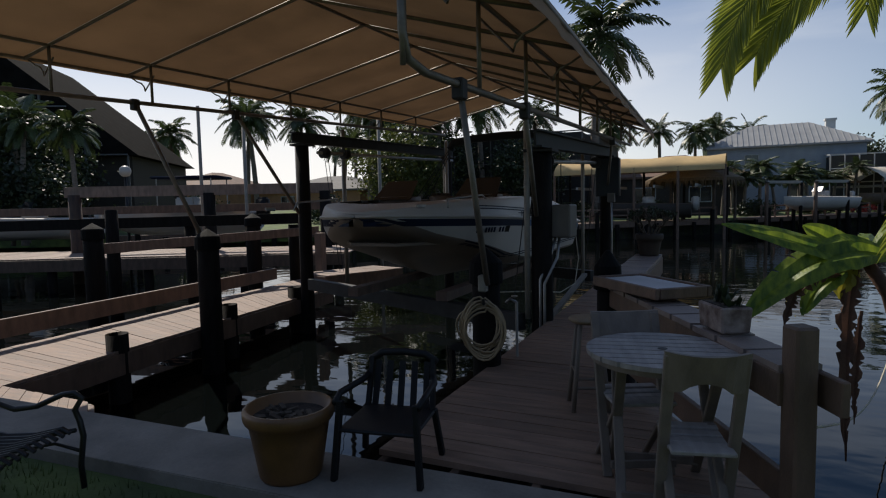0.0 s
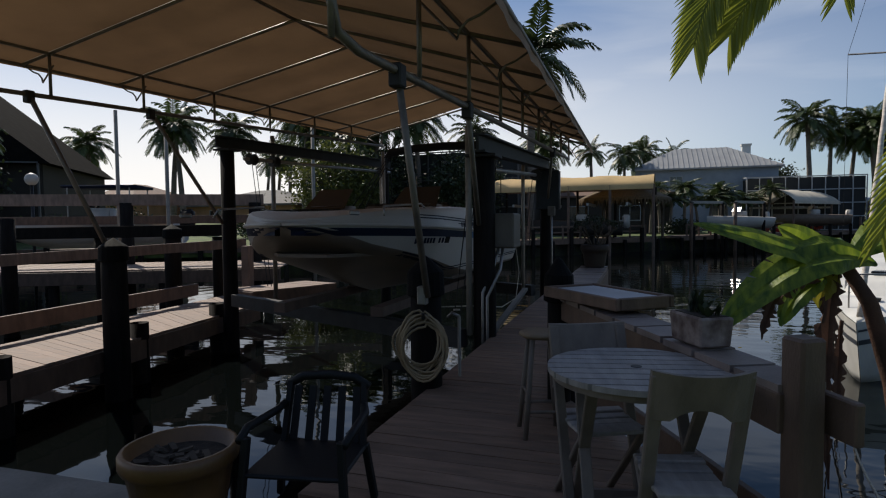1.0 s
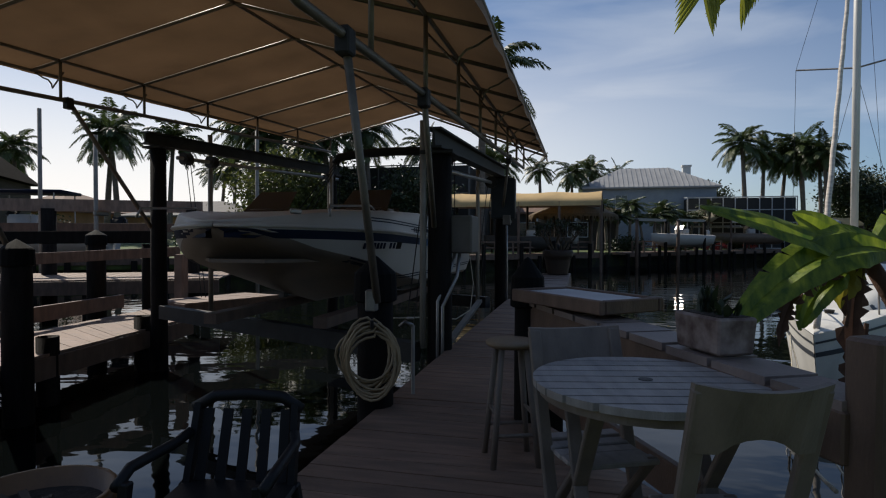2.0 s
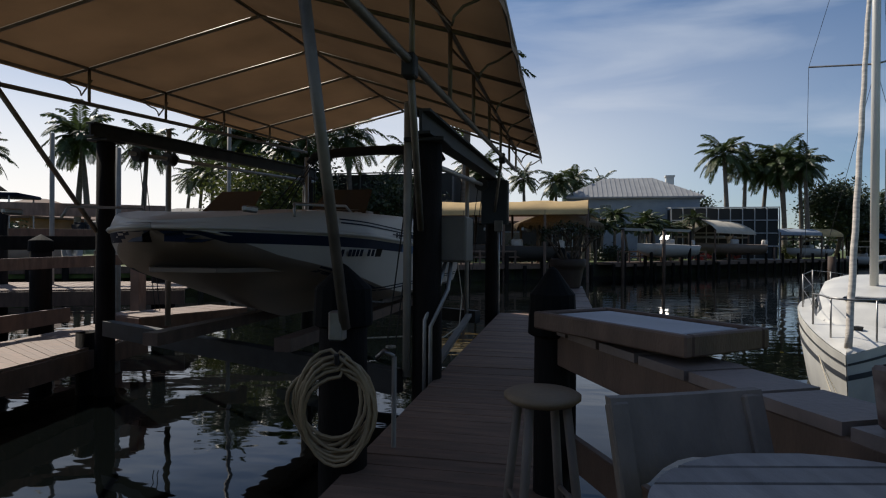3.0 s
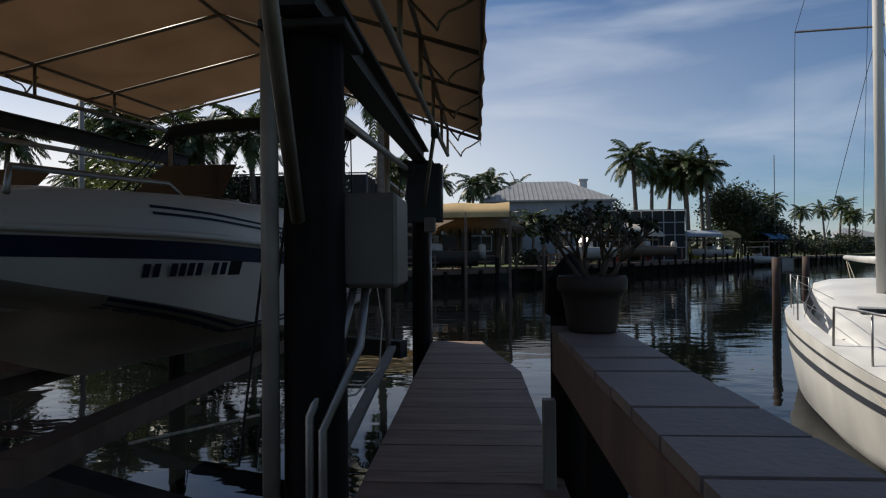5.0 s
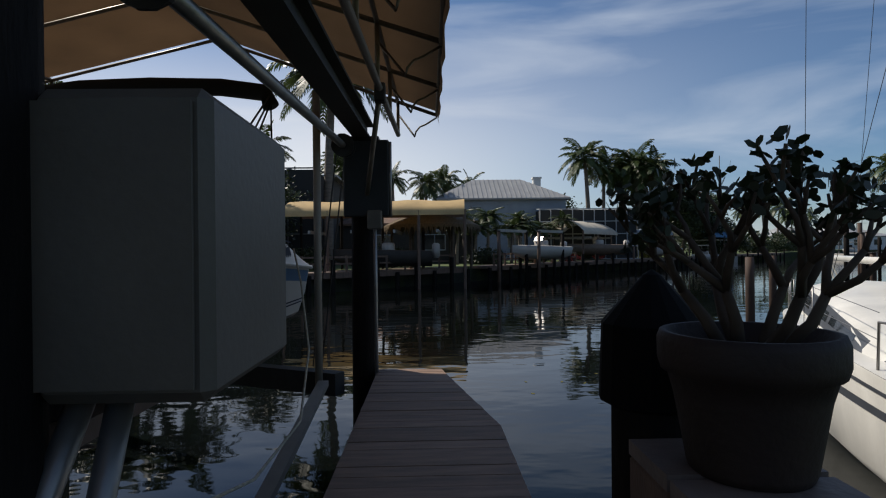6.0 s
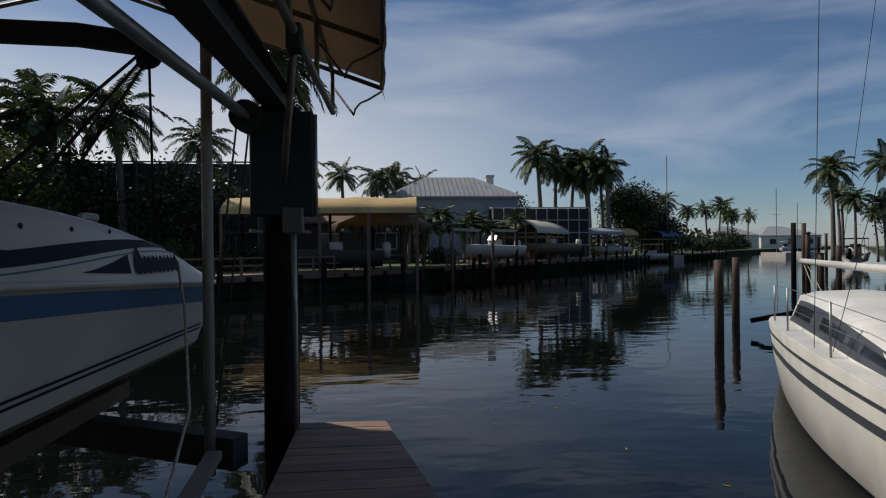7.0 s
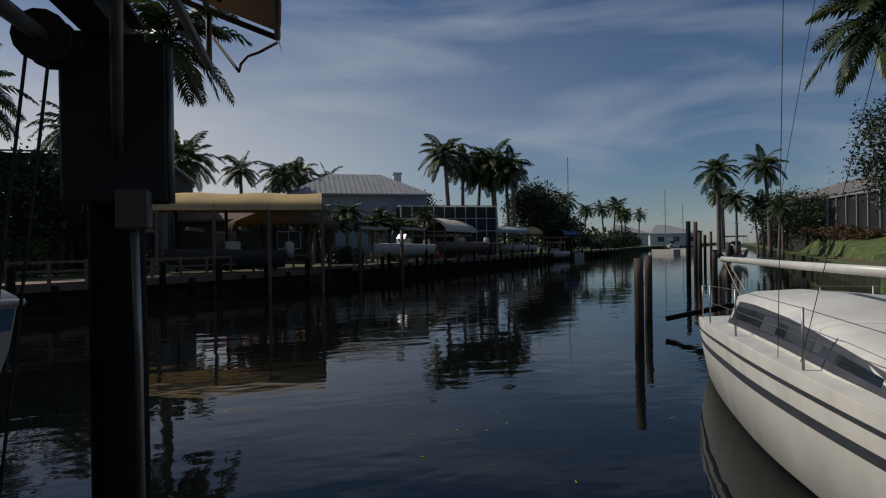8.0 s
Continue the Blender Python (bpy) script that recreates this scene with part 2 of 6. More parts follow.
def part(name, bm, material, parent=None, label="", smooth=False):
    ob = new(name, finish(name, bm, material, smooth))
    if parent is not None:
        ob.parent = parent
    return tagged(ob, label)


def thing(name, label, category, group="", kind="", at=None):
    ob = new(name)
    ob.empty_display_size = 0.1
    if at is not None:
        ob.matrix_world = at
    return tagged(ob, label, category, group, kind)


def box(bm, lo, hi, m=None, bevel=0.0, mi=0):
    x0, y0, z0 = lo
    x1, y1, z1 = hi
    c = [(x0, y0, z0), (x1, y0, z0), (x1, y1, z0), (x0, y1, z0), (x0, y0, z1), (x1, y0, z1), (x1, y1, z1), (x0, y1, z1)]
    v = [bm.verts.new(m @ Vector(p) if m else p) for p in c]
    fs = [bm.faces.new([v[i] for i in f]) for f in ((3, 2, 1, 0), (4, 5, 6, 7), (0, 1, 5, 4), (1, 2, 6, 5), (2, 3, 7, 6), (3, 0, 4, 7))]
    for f in fs:
        f.material_index = mi
    if bevel:
        es = list({e for f in fs for e in f.edges})
        bmesh.ops.bevel(bm, geom=es, offset=bevel, segments=1, affect="EDGES")
    return v


def beam(bm, p0, p1, w, h, up=(0, 0, 1), bevel=0.0):
    """A squared timber from p0 to p1, w wide and h deep."""
    p0, p1 = Vector(p0), Vector(p1)
    d = p1 - p0
    y = d.normalized()
    x = y.cross(Vector(up)).normalized()
    z = x.cross(y)
    m = Matrix.Translation(p0) @ Matrix((x, y, z)).transposed().to_4x4()
    box(bm, (-w / 2, 0, -h / 2), (w / 2, d.length, h / 2), m, bevel)


def ring(bm, c, x, y, r, seg, ry=None):
    ry = r if ry is None else ry
    return [bm.verts.new(c + x * (r * math.cos(2 * math.pi * i / seg)) + y * (ry * math.sin(2 * math.pi * i / seg))) for i in range(seg)]


def bridge(bm, a, b_):
    k = len(a)
    for i in range(k):
        bm.faces.new((a[i], a[(i + 1) % k], b_[(i + 1) % k], b_[i]))


def tube(bm, pts, r, seg=8, caps=True, r1=None):
    """A round bar along pts; its radius runs from r to r1."""
    pts = [Vector(p) for p in pts]
    prev, ref = None, None
    for i, p in enumerate(pts):
        d = (pts[min(i + 1, len(pts) - 1)] - pts[max(i - 1, 0)]).normalized()
        if ref is None:
            ref = Vector((0, 0, 1)) if abs(d.z) < 0.9 else Vector((1, 0, 0))
        x = d.cross(ref).normalized()
        y = x.cross(d).normalized()
        ref = y
        rad = r if r1 is None else r + (r1 - r) * i / max(1, len(pts) - 1)
        cur = ring(bm, p, x, y, rad, seg)
        if prev:
            bridge(bm, prev, cur)
        elif caps:
            bm.faces.new(cur[::-1])
        prev = cur
    if caps:
        bm.faces.new(prev)


def lathe(bm, prof, seg=24, m=None):
    """Turns (radius, z) pairs about the z axis."""
    prev = None
    for r, z in prof:
        cur = []
        for i in range(seg):
            p = Vector((r * math.cos(2 * math.pi * i / seg), r * math.sin(2 * math.pi * i / seg), z))
            cur.append(bm.verts.new(m @ p if m else p))
        if prev:
            bridge(bm, prev, cur)
        prev = cur
    return prev


def slab(bm, poly, z0, z1):
    """An upright prism over a polygon of (x, y)."""
    lo = [bm.verts.new((x, y, z0)) for x, y in poly]
    hi = [bm.verts.new((x, y, z1)) for x, y in poly]
    bm.faces.new(lo[::-1])
    bm.faces.new(hi)
    bridge(bm, lo, hi)


def quad(bm, a, b_, c, d):
    return bm.faces.new([bm.verts.new(p) for p in (a, b_, c, d)])


def bm_new():
    return bmesh.new()


WATER_Z = -1.05

# ---------------------------------------------------------------- ground, water, banks
def sheet(name, poly, z, material, label, category):
    bm = bm_new()
    bm.faces.new([bm.verts.new((x, y, z)) for x, y in poly])
    return tagged(part(name, bm, material), label, category, kind="structure")


bm = bm_new()
bmesh.ops.create_grid(bm, x_segments=2, y_segments=2, size=2500)
for v in bm.verts:
    v.co.z = WATER_Z
tagged(part("water", bm, WATER), "dark still canal water with long soft ripples", "water", kind="structure")
# bed below the water, to the horizon
bm = bm_new()
bmesh.ops.create_grid(bm, x_segments=2, y_segments=2, size=2500)
for v in bm.verts:
    v.co.z = -3.2
tagged(part("ground", bm, SOIL), "dark muddy canal bed under the water", "ground", kind="structure")


def land(name, edge, back, top, label):
    """A bank: seawall face and cap along edge, lawn behind it."""
    bm = bm_new()
    slab(bm, edge + back, -3.0, top - 0.02)
    ob = tagged(part(name, bm, GRASS), label, "lawn", kind="structure")
    wall = bm_new()
    for a, c in zip(edge, edge[1:]):
        a3, c3 = Vector((*a, 0)), Vector((*c, 0))
        d = (c3 - a3).normalized()
        nrm = Vector((d.y, -d.x, 0))
        side = nrm * 0.10
        beam(wall, a3 + side + Vector((0, 0, -1.6)), c3 + side + Vector((0, 0, -1.6)), 0.2, 3.0)
    tagged(part("seawall", wall, SEAWALL), "dark stained concrete seawall at the waterline", "seawall", kind="structure")
    return ob


NEAR_EDGE = [(-60, -2.0), (-12, 4.6), (-3.2, 5.0), (1.2, 5.25), (24, 30), (90, 104), (300, 340)]
land("ground_near", NEAR_EDGE, [(420, 300), (420, -80), (-60, -80)], -0.06, "shaded lawn of the near bank behind the seawall")
FAR_EDGE = [(600, 668), (120, 180), (37, 88), (14, 63), (-5, 41.5), (-16, 33), (-27, 27), (-60, 15), (-160, -20)]
land("ground_far", FAR_EDGE, [(-400, 0), (-400, 700), (600, 1200)], 0.05, "sunlit lawn of the far bank behind a seawall")
bm = bm_new()
slab(bm, [(-14, 3.95), (-3.2, 4.55), (1.6, 4.82), (1.25, 5.27), (-3.2, 5.08), (-14, 4.55)], -0.5, 0.0)
bmesh.ops.bevel(bm, geom=[e for e in bm.edges if abs(e.verts[0].co.z) < 0.01 and abs(e.verts[1].co.z) < 0.01], offset=0.02, segments=2, affect="EDGES")
tagged(part("seawall_cap", bm, CONC), "weathered pale concrete seawall cap beside the lawn", "seawall cap", kind="structure")


# ---------------------------------------------------------------- docks
def pile(name, x, y, top, r=0.13, cap="cone", material=None, label="", low=-2.6, group="dock piles", lean=(0, 0)):
    p = thing(name, label or "round black tarred pile with a pointed cap standing in the water", "pile", group, at=pose(x, y, 0))
    bm = bm_new()
    hh = top - (0.145 if cap == "cone" else 0)
    tube(bm, [(lean[0] * (low - hh), lean[1] * (low - hh), low), (lean[0] * -0.5 * hh, 0, hh * 0.4), (0, 0, hh)], r * 1.06, 14, r1=r)
    part("shaft", bm, material or PILE, p, smooth=True)
    if cap == "cone":
        bm = bm_new()
        lathe(bm, [(r + 0.012, hh - 0.17), (r + 0.03, hh - 0.16), (r + 0.022, hh + 0.02), (r + 0.01, hh + 0.035), (0.02, top - 0.012), (0.001, top)], 16)
        part("cap", bm, CAPMAT, p, "pointed black plastic cap")
    elif cap == "flat":
        bm = bm_new()
        box(bm, (-r - 0.03, -r - 0.03, hh - 0.01), (r + 0.03, r + 0.03, hh + 0.035), bevel=0.008)
        part("cap", bm, STEEL_D, p)
    return p


def joist(parent, a, c, w, h, material=WOOD_RAIL, name="joist"):
    bm = bm_new()
    beam(bm, a, c, w, h, bevel=0.006)
    return part(name, bm, material, parent)


PLANKS = []  # pieces made last: (parent, corners of the piece, thickness, material)


def planks_between(parent, left, right, count, z, material, gap=0.006, thick=0.035):
    """Cross planks between two edge lines, each line a pair of (x, y)."""
    l0, l1 = Vector(left[0]), Vector(left[1])
    r0, r1 = Vector(right[0]), Vector(right[1])
    g = gap / max(0.01, (l1 - l0).length)
    for i in range(count):
        a, c = i / count, (i + 1) / count - g
        PLANKS.append((parent, [l0.lerp(l1, a), r0.lerp(r1, a), r0.lerp(r1, c), l0.lerp(l1, c)], z, thick, material))


# the finger pier that the camera follows
pier = thing("pier", "narrow weathered plank pier shaded by the boat canopy", "pier", kind="structure")
for x in (-1.16, -0.72, -0.27):
    joist(pier, (x, 5.25, -0.14), (x, 12.3 if x > -0.5 else 14.2, -0.14), 0.05, 0.2)
joist(pier, (-0.25, 12.33, -0.14), (-0.6, 14.2, -0.14), 0.05, 0.2)
joist(pier, (-1.19, 14.2, -0.14), (-0.6, 14.2, -0.14), 0.05, 0.2)
joist(pier, (0.93, 5.3, -0.14), (-0.2, 7.25, -0.14), 0.05, 0.2)
planks_between(pier, [(-1.2, 5.3), (-1.2, 7.25)], [(1.02, 5.3), (-0.2, 7.25)], 14, 0.0, WOOD_DECK)
planks_between(pier, [(-1.2, 7.25), (-1.2, 12.36)], [(-0.2, 7.25), (-0.22, 12.36)], 37, 0.0, WOOD_DECK)
planks_between(pier, [(-1.2, 12.36), (-1.2, 14.25)], [(-0.22, 12.36), (-0.575, 14.22)], 14, 0.0, WOOD_DECK)
for x, y in ((-0.3, 8.9), (-0.35, 12.0), (-1.1, 11.6)):
    pile("pier_pile", x, y, -0.06, 0.11, "none", PILE, "dark round pile under the pier", group="pier piles")

# rail on the right of the pier, diagonal by the table and then straight
rail = thing("dock_rail", "brown timber dock rail with a flat grey plank cap", "railing")
RA, RB, RC = Vector((0.85, 5.16, 0)), Vector((-0.13, 7.22, 0)), Vector((-0.12, 9.74, 0))
dg = (RB - RA).normalized()
nr = Vector((-dg.y, dg.x, 0))
joist(rail, RA + Vector((0, 0, 0.63)) + nr * 0.075, RB + Vector((0, 0, 0.655)) + nr * 0.10, 0.035, 0.14, name="side_board")
joist(rail, RA + Vector((0, 0, 0.63)) - nr * 0.075 - dg * 0.15, RB + Vector((0, 0, 0.655)) - nr * 0.10, 0.035, 0.14, name="side_board")
joist(rail, RA + Vector((0, 0, 0.17)), RB + Vector((0, 0, 0.17)), 0.04, 0.15, name="lower_board")
joist(rail, RB + Vector((-0.125, 0, 0.635)), RC + Vector((-0.125, 0, 0.635)), 0.045, 0.19, name="side_board")
joist(rail, RB + Vector((0.125, 0, 0.635)), RC + Vector((0.125, 0, 0.635)), 0.045, 0.19, name="side_board")
bm = bm_new()
box(bm, (-0.048, -0.048, -0.3), (0.048, 0.048, 0.89), pose(0.84, 5.13, 0, 0, 0, 30), bevel=0.01)
part("post", bm, WOOD_RAIL, rail, "thick square end post")
bm = bm_new()
box(bm, (-0.08, -0.08, -2.6), (0.08, 0.08, 0.54), pose(-0.12, 9.3, 0), bevel=0.01)
part("post", bm, PILE, rail)
bm = bm_new()
box(bm, (-0.03, -0.03, -1.2), (0.03, 0.03, 0.42), pose(-0.29, 9.7, 0), bevel=0.005)
part("stake", bm, PVC, rail, "short pale stake")
for i in range(9):
    a = RA.lerp(RB, (i + 0.03) / 9)
    c = RA.lerp(RB, (i + 0.97) / 9)
    wd = 0.088 + 0.05 * i / 9
    PLANKS.append((rail, [(a - nr * wd).xy, (c - nr * wd).xy, (c + nr * wd).xy, (a + nr * wd).xy], 0.728 + 0.03 * i / 9, 0.03, WOOD_CAP))
for i in range(12):
    a, c = RB.lerp(RC, (i + 0.035) / 12), RB.lerp(RC, (i + 0.965) / 12)
    PLANKS.append((rail, [(a.x + 0.14, a.y), (c.x + 0.14, c.y), (c.x - 0.15, c.y), (a.x - 0.15, a.y)], 0.762, 0.03, WOOD_CAP))
pile("pile", -0.16, 9.88, 1.115, 0.095, label="black capped pile at the end of the plank rail")
pile("pile", -0.2, 7.12, 1.02, 0.08, label="black capped pile beside the plank rail")
pile("pile", -1.24, 7.2, 1.02, 0.12, label="black capped pile carrying the coiled hose")

# the left dock with its low and high rails
SD = -0.36  # deck height of the side dock
dock_l = thing("side_dock", "sunlit plank dock with a low timber kerb", "dock", kind="structure")
L0, L1, R0, R1 = (-7.75, 5.9), (-8.75, 14.4), (-6.05, 5.9), (-7.0, 12.95)
planks_between(dock_l, [L0, L1], [R0, R1], 56, SD, WOOD_WALK)
for a, c in ((L0, L1), (R0, R1)):
    joist(dock_l, (a[0], a[1], SD - 0.18), (c[0], c[1], SD - 0.18), 0.06, 0.28)
planks_between(dock_l, [(-10.6, 5.1), (-3.55, 5.12)], [(-10.6, 5.9), (-4.7, 5.9)], 44, SD, WOOD_WALK)
joist(dock_l, (-6.05, 5.92, SD - 0.18), (-4.7, 5.92, SD - 0.18), 0.06, 0.28)
joist(dock_l, (-4.7, 5.92, SD - 0.18), (-3.55, 5.15, SD - 0.18), 0.06, 0.28)
for y in (7.4, 9.6, 11.6):
    x = -6.15 - 0.135 * (y - 5.9)
    pile("dock_pile", x, y, SD - 0.04, 0.13, "none", label="dark pile under the side dock", group="side dock piles")
low_rail = thing("kerb_rail", "low brown timber kerb along the side dock", "railing")
joist(low_rail, (-7.8, 6.7, SD + 0.27), (-8.5, 12.9, SD + 0.27), 0.06, 0.25, name="board")
for f in (0.05, 0.45, 0.9):
    x, y = -7.8 - 0.7 * f, 6.7 + 6.2 * f
    joist(low_rail, (x, y, SD), (x, y, SD + 0.16), 0.08, 0.08, name="foot")
hi_rail = thing("dock_rail", "pale brown timber handrail between capped piles", "railing")
joist(hi_rail, (-9.9, 9.75, 0.70), (-8.35, 14.35, 0.84), 0.05, 0.2, WOOD_WALK, name="board")
bm = bm_new()
box(bm, (-0.1, -0.1, SD - 0.2), (0.1, 0.1, 0.78), pose(-8.2, 14.2, 0), bevel=0.01)
part("post", bm, WOOD_WALK, hi_rail, "short square brown post")
pile("pile", -9.95, 9.6, 1.2, 0.17, label="thick black capped pile beside the handrail")
pile("pile", -6.25, 8.85, 1.12, 0.155, label="black capped pile at the side dock edge")
pile("pile", -9.4, 13.2, 1.3, 0.17, label="black capped pile beside the side dock")
pile("pile", -12.2, 11.6, 1.45, 0.14, "none", label="dark round pile of the side dock")
step = thing("dock_step", "raised box step of sunlit planks at the dock end", "step")
joist(step, (-7.15, 12.98, SD + 0.08), (-6.3, 14.9, SD + 0.08), 0.05, 0.3, name="side_board")
joist(step, (-7.15, 12.98, SD + 0.08), (-8.1, 13.3, SD + 0.08), 0.05, 0.3, name="side_board")
planks_between(step, [(-8.1, 13.3), (-7.3, 15.2)], [(-7.13, 12.97), (-6.28, 14.9)], 14, SD + 0.25, WOOD_WALK)

# the neighbour's dock beyond, with dark beams and a lift
dock_n = thing("neighbour_dock", "sunlit plank dock of the neighbour across the slip", "dock", kind="structure")
planks_between(dock_n, [(-24, 10.2), (-9.6, 17.6)], [(-25.5, 13.4), (-11.0, 20.6)], 90, 0.02, WOOD_WALK, gap=0.02)
joist(dock_n, (-24, 10.15, -0.2), (-9.6, 17.55, -0.2), 0.08, 0.36)
fence_n = thing("dock_rail", "long dark timber rail of the neighbour's dock", "railing")
joist(fence_n, (-21, 9.0, 1.05), (-8.6, 13.9, 1.15), 0.12, 0.26, PILE, name="beam")
joist(fence_n, (-26, 15.0, 1.45), (-9.0, 24.0, 1.5), 0.12, 0.3, WOOD_RAIL, name="beam")
for k in range(6):
    f = k / 5
    pile("dock_pile", -21 + 12.2 * f, 9.15 + 4.8 * f, 1.0, 0.13, "none", label="dark pile under the neighbour's rail")
    pile("dock_pile", -23 + 13 * f, 10.9 + 6.6 * f, 0.0, 0.13, "none", label="dark pile under the neighbour's dock")

# ---------------------------------------------------------------- boat lift
lift = thing("boat_lift", "four-post boat lift with dark aluminium beams and pale guide poles", "boat lift")
POSTS = {"nr": (-1.28, 9.22, 1.98), "fr": (-1.33, 14.3, 2.25), "fl": (-6.6, 11.6, 2.58), "bl": (-5.75, 16.5, 2.62)}
for k in POSTS:
    x, y, top = POSTS[k]
    bm = bm_new()
    tube(bm, [(x, y, -2.6), (x, y, 0), (x, y, top)], 0.135, 14, r1=0.12)
    part("post", bm, PILE, lift, "black tarred lift post", True)
    bm = bm_new()
    box(bm, (x - 0.17, y - 0.17, top), (x + 0.17, y + 0.17, top + 0.035), bevel=0.006)
    part("top_plate", bm, STEEL_D, lift)


def i_beam(p0, p1, w=0.16, h=0.2):
    bm = bm_new()
    p0, p1 = Vector(p0), Vector(p1)
    y = (p1 - p0).normalized()
    x = y.cross(Vector((0, 0, 1))).normalized()
    z = x.cross(y)
    a, c, f = w / 2, 0.014, h / 2 - 0.022
    prof = [(-a, -h / 2), (a, -h / 2), (a, -f), (c, -f), (c, f), (a, f), (a, h / 2), (-a, h / 2), (-a, f), (-c, f), (-c, -f), (-a, -f)]
    ends = [[bm.verts.new(q + x * u_ + z * v_) for u_, v_ in prof] for q in (p0, p1)]
    bm.faces.new(ends[0][::-1])
    bm.faces.new(ends[1])
    bridge(bm, ends[0], ends[1])
    return part("beam", bm, ALU_D, lift, "dark aluminium I-beam")


i_beam((-1.28, 8.95, 2.12), (-1.33, 14.6, 2.39))
i_beam((-6.64, 11.35, 2.73), (-5.7, 16.8, 2.77))
for xa, xb, y0, y1, z0, z1 in ((-1.46, -1.46, 9.3, 14.2, 1.9, 2.16), (-6.4, -5.55, 11.8, 16.4, 2.46, 2.54)):
    a, c = Vector((xa, y0, z0)), Vector((xb, y1, z1))
    turn = (c - a).to_track_quat("Z", "Y").to_matrix().to_4x4()
    bm = bm_new()
    tube(bm, [a, c], 0.032, 8)
    part("drive_shaft", bm, ALU, lift, "", True)
    for t in (0.04, 0.16, 0.93):
        bm = bm_new()
        lathe(bm, [(0.001, -0.07), (0.105, -0.07), (0.105, -0.05), (0.055, -0.045), (0.055, 0.045), (0.105, 0.05), (0.105, 0.07), (0.001, 0.07)], 14, Matrix.Translation(a.lerp(c, t)) @ turn)
        part("winch_drum", bm, STEEL_D, lift)
    for t in (0.05, 0.92):
        for dx in (-0.05, 0.03):
            bm = bm_new()
            q = a.lerp(c, t) + Vector((dx, 0, 0))
            tube(bm, [q, (q.x + (0.25 if xa < -3 else -0.25), q.y + 0.05, 0.12)], 0.007, 5)
            part("cable", bm, STEEL_D, lift)
for y0, y1 in ((9.1, 10.0), (13.75, 14.9)):
    bm = bm_new()
    beam(bm, (-1.5, y0, -0.02), (-6.2, y1 + 1.2, -0.02), 0.14, 0.2)
    part("cradle_beam", bm, ALU_D, lift)
for x in (-2.6, -3.95):
    bm = bm_new()
    beam(bm, (x, 9.2, 0.22), (x, 14.6, 0.22), 0.16, 0.12)
    part("bunk_board", bm, WOOD_RAIL, lift, "carpeted bunk board")
for x, y, z0, z1 in ((-1.43, 9.12, 0.02, 2.32), (-1.68, 13.72, -0.15, 2.6), (-6.45, 12.75, -0.2, 3.0), (-5.5, 15.9, 0.0, 3.0)):
    bm = bm_new()
    tube(bm, [(x, y, z0), (x, y, z1)], 0.034 if x > -3 else 0.045, 10)
    part("guide_pole", bm, PVC, lift, "pale plastic guide pole", True)
# long plank lying from the cradle
bm = bm_new()
beam(bm, (-1.62, 10.9, -0.32), (-1.62, 13.6, 0.02), 0.09, 0.05)
part("ramp_board", bm, PVC, lift, "grey loose board under the lift")
# control box on the near post, panel on the far post, conduits
bm = bm_new()
box(bm, (-1.17, 9.24, 0.98), (-0.95, 9.62, 1.37), bevel=0.015)
part("control_box", bm, BOXG, lift, "beige metal control box")
bm = bm_new()
box(bm, (-1.17, 9.232, 1.0), (-0.97, 9.238, 1.35))
part("box_door", bm, BOXG, lift)
bm = bm_new()
box(bm, (-1.5, 14.08, 1.5), (-1.06, 14.17, 2.24), bevel=0.012)
part("panel", bm, PANELB, lift, "dark flat electric panel")
bm = bm_new()
tube(bm, [(-1.05, 14.1, 2.22), (-1.05, 14.1, 1.5)], 0.016, 8)
part("panel_edge", bm, ALU, lift, "", True)
bm = bm_new()
box(bm, (-1.27, 14.02, 1.38), (-1.13, 14.1, 1.56), bevel=0.01)
part("switch_box", bm, BOXG, lift)
for x0, pts in ((0, [(-1.2, 14.06, 1.4), (-1.2, 14.1, 0.8), (-1.2, 14.1, -0.9)]), (1, [(-1.09, 9.3, 0.98), (-1.10, 9.22, 0.75), (-1.22, 9.09, 0.45), (-1.22, 9.08, -0.9)]), (2, [(-1.14, 9.3, 0.98), (-1.17, 9.22, 0.8), (-1.27, 9.09, 0.5), (-1.27, 9.08, -0.9)])):
    bm = bm_new()
    tube(bm, pts, 0.018, 8)
    part("conduit", bm, ALU, lift, "grey electric conduit", True)

# ---------------------------------------------------------------- canopy
canopy = thing("boat_canopy", "tan cloth canopy on an aluminium pipe frame over the boat lift", "canopy")
NB = 9


def can_pt(u_, f):
    """A point of the roof line: u_ runs from the near end to the far end, f from the pier side (0) over the ridge (0.5) to the other (1)."""
    r_ = Vector((-0.57, 5.65 + 9.9 * u_, 2.86))
    l_ = Vector((-7.85 + 1.6 * u_, 5.95 + 10.65 * u_, 3.46 + 0.06 * u_))
    m_ = r_.lerp(l_, 0.5)
    m_.z = 3.98
    return r_.lerp(m_, f * 2) if f < 0.5 else m_.lerp(l_, f * 2 - 1)


bays = [i / (NB - 1) for i in range(NB)]
bm = bm_new()
rows = []
NY = (NB - 1) * 4
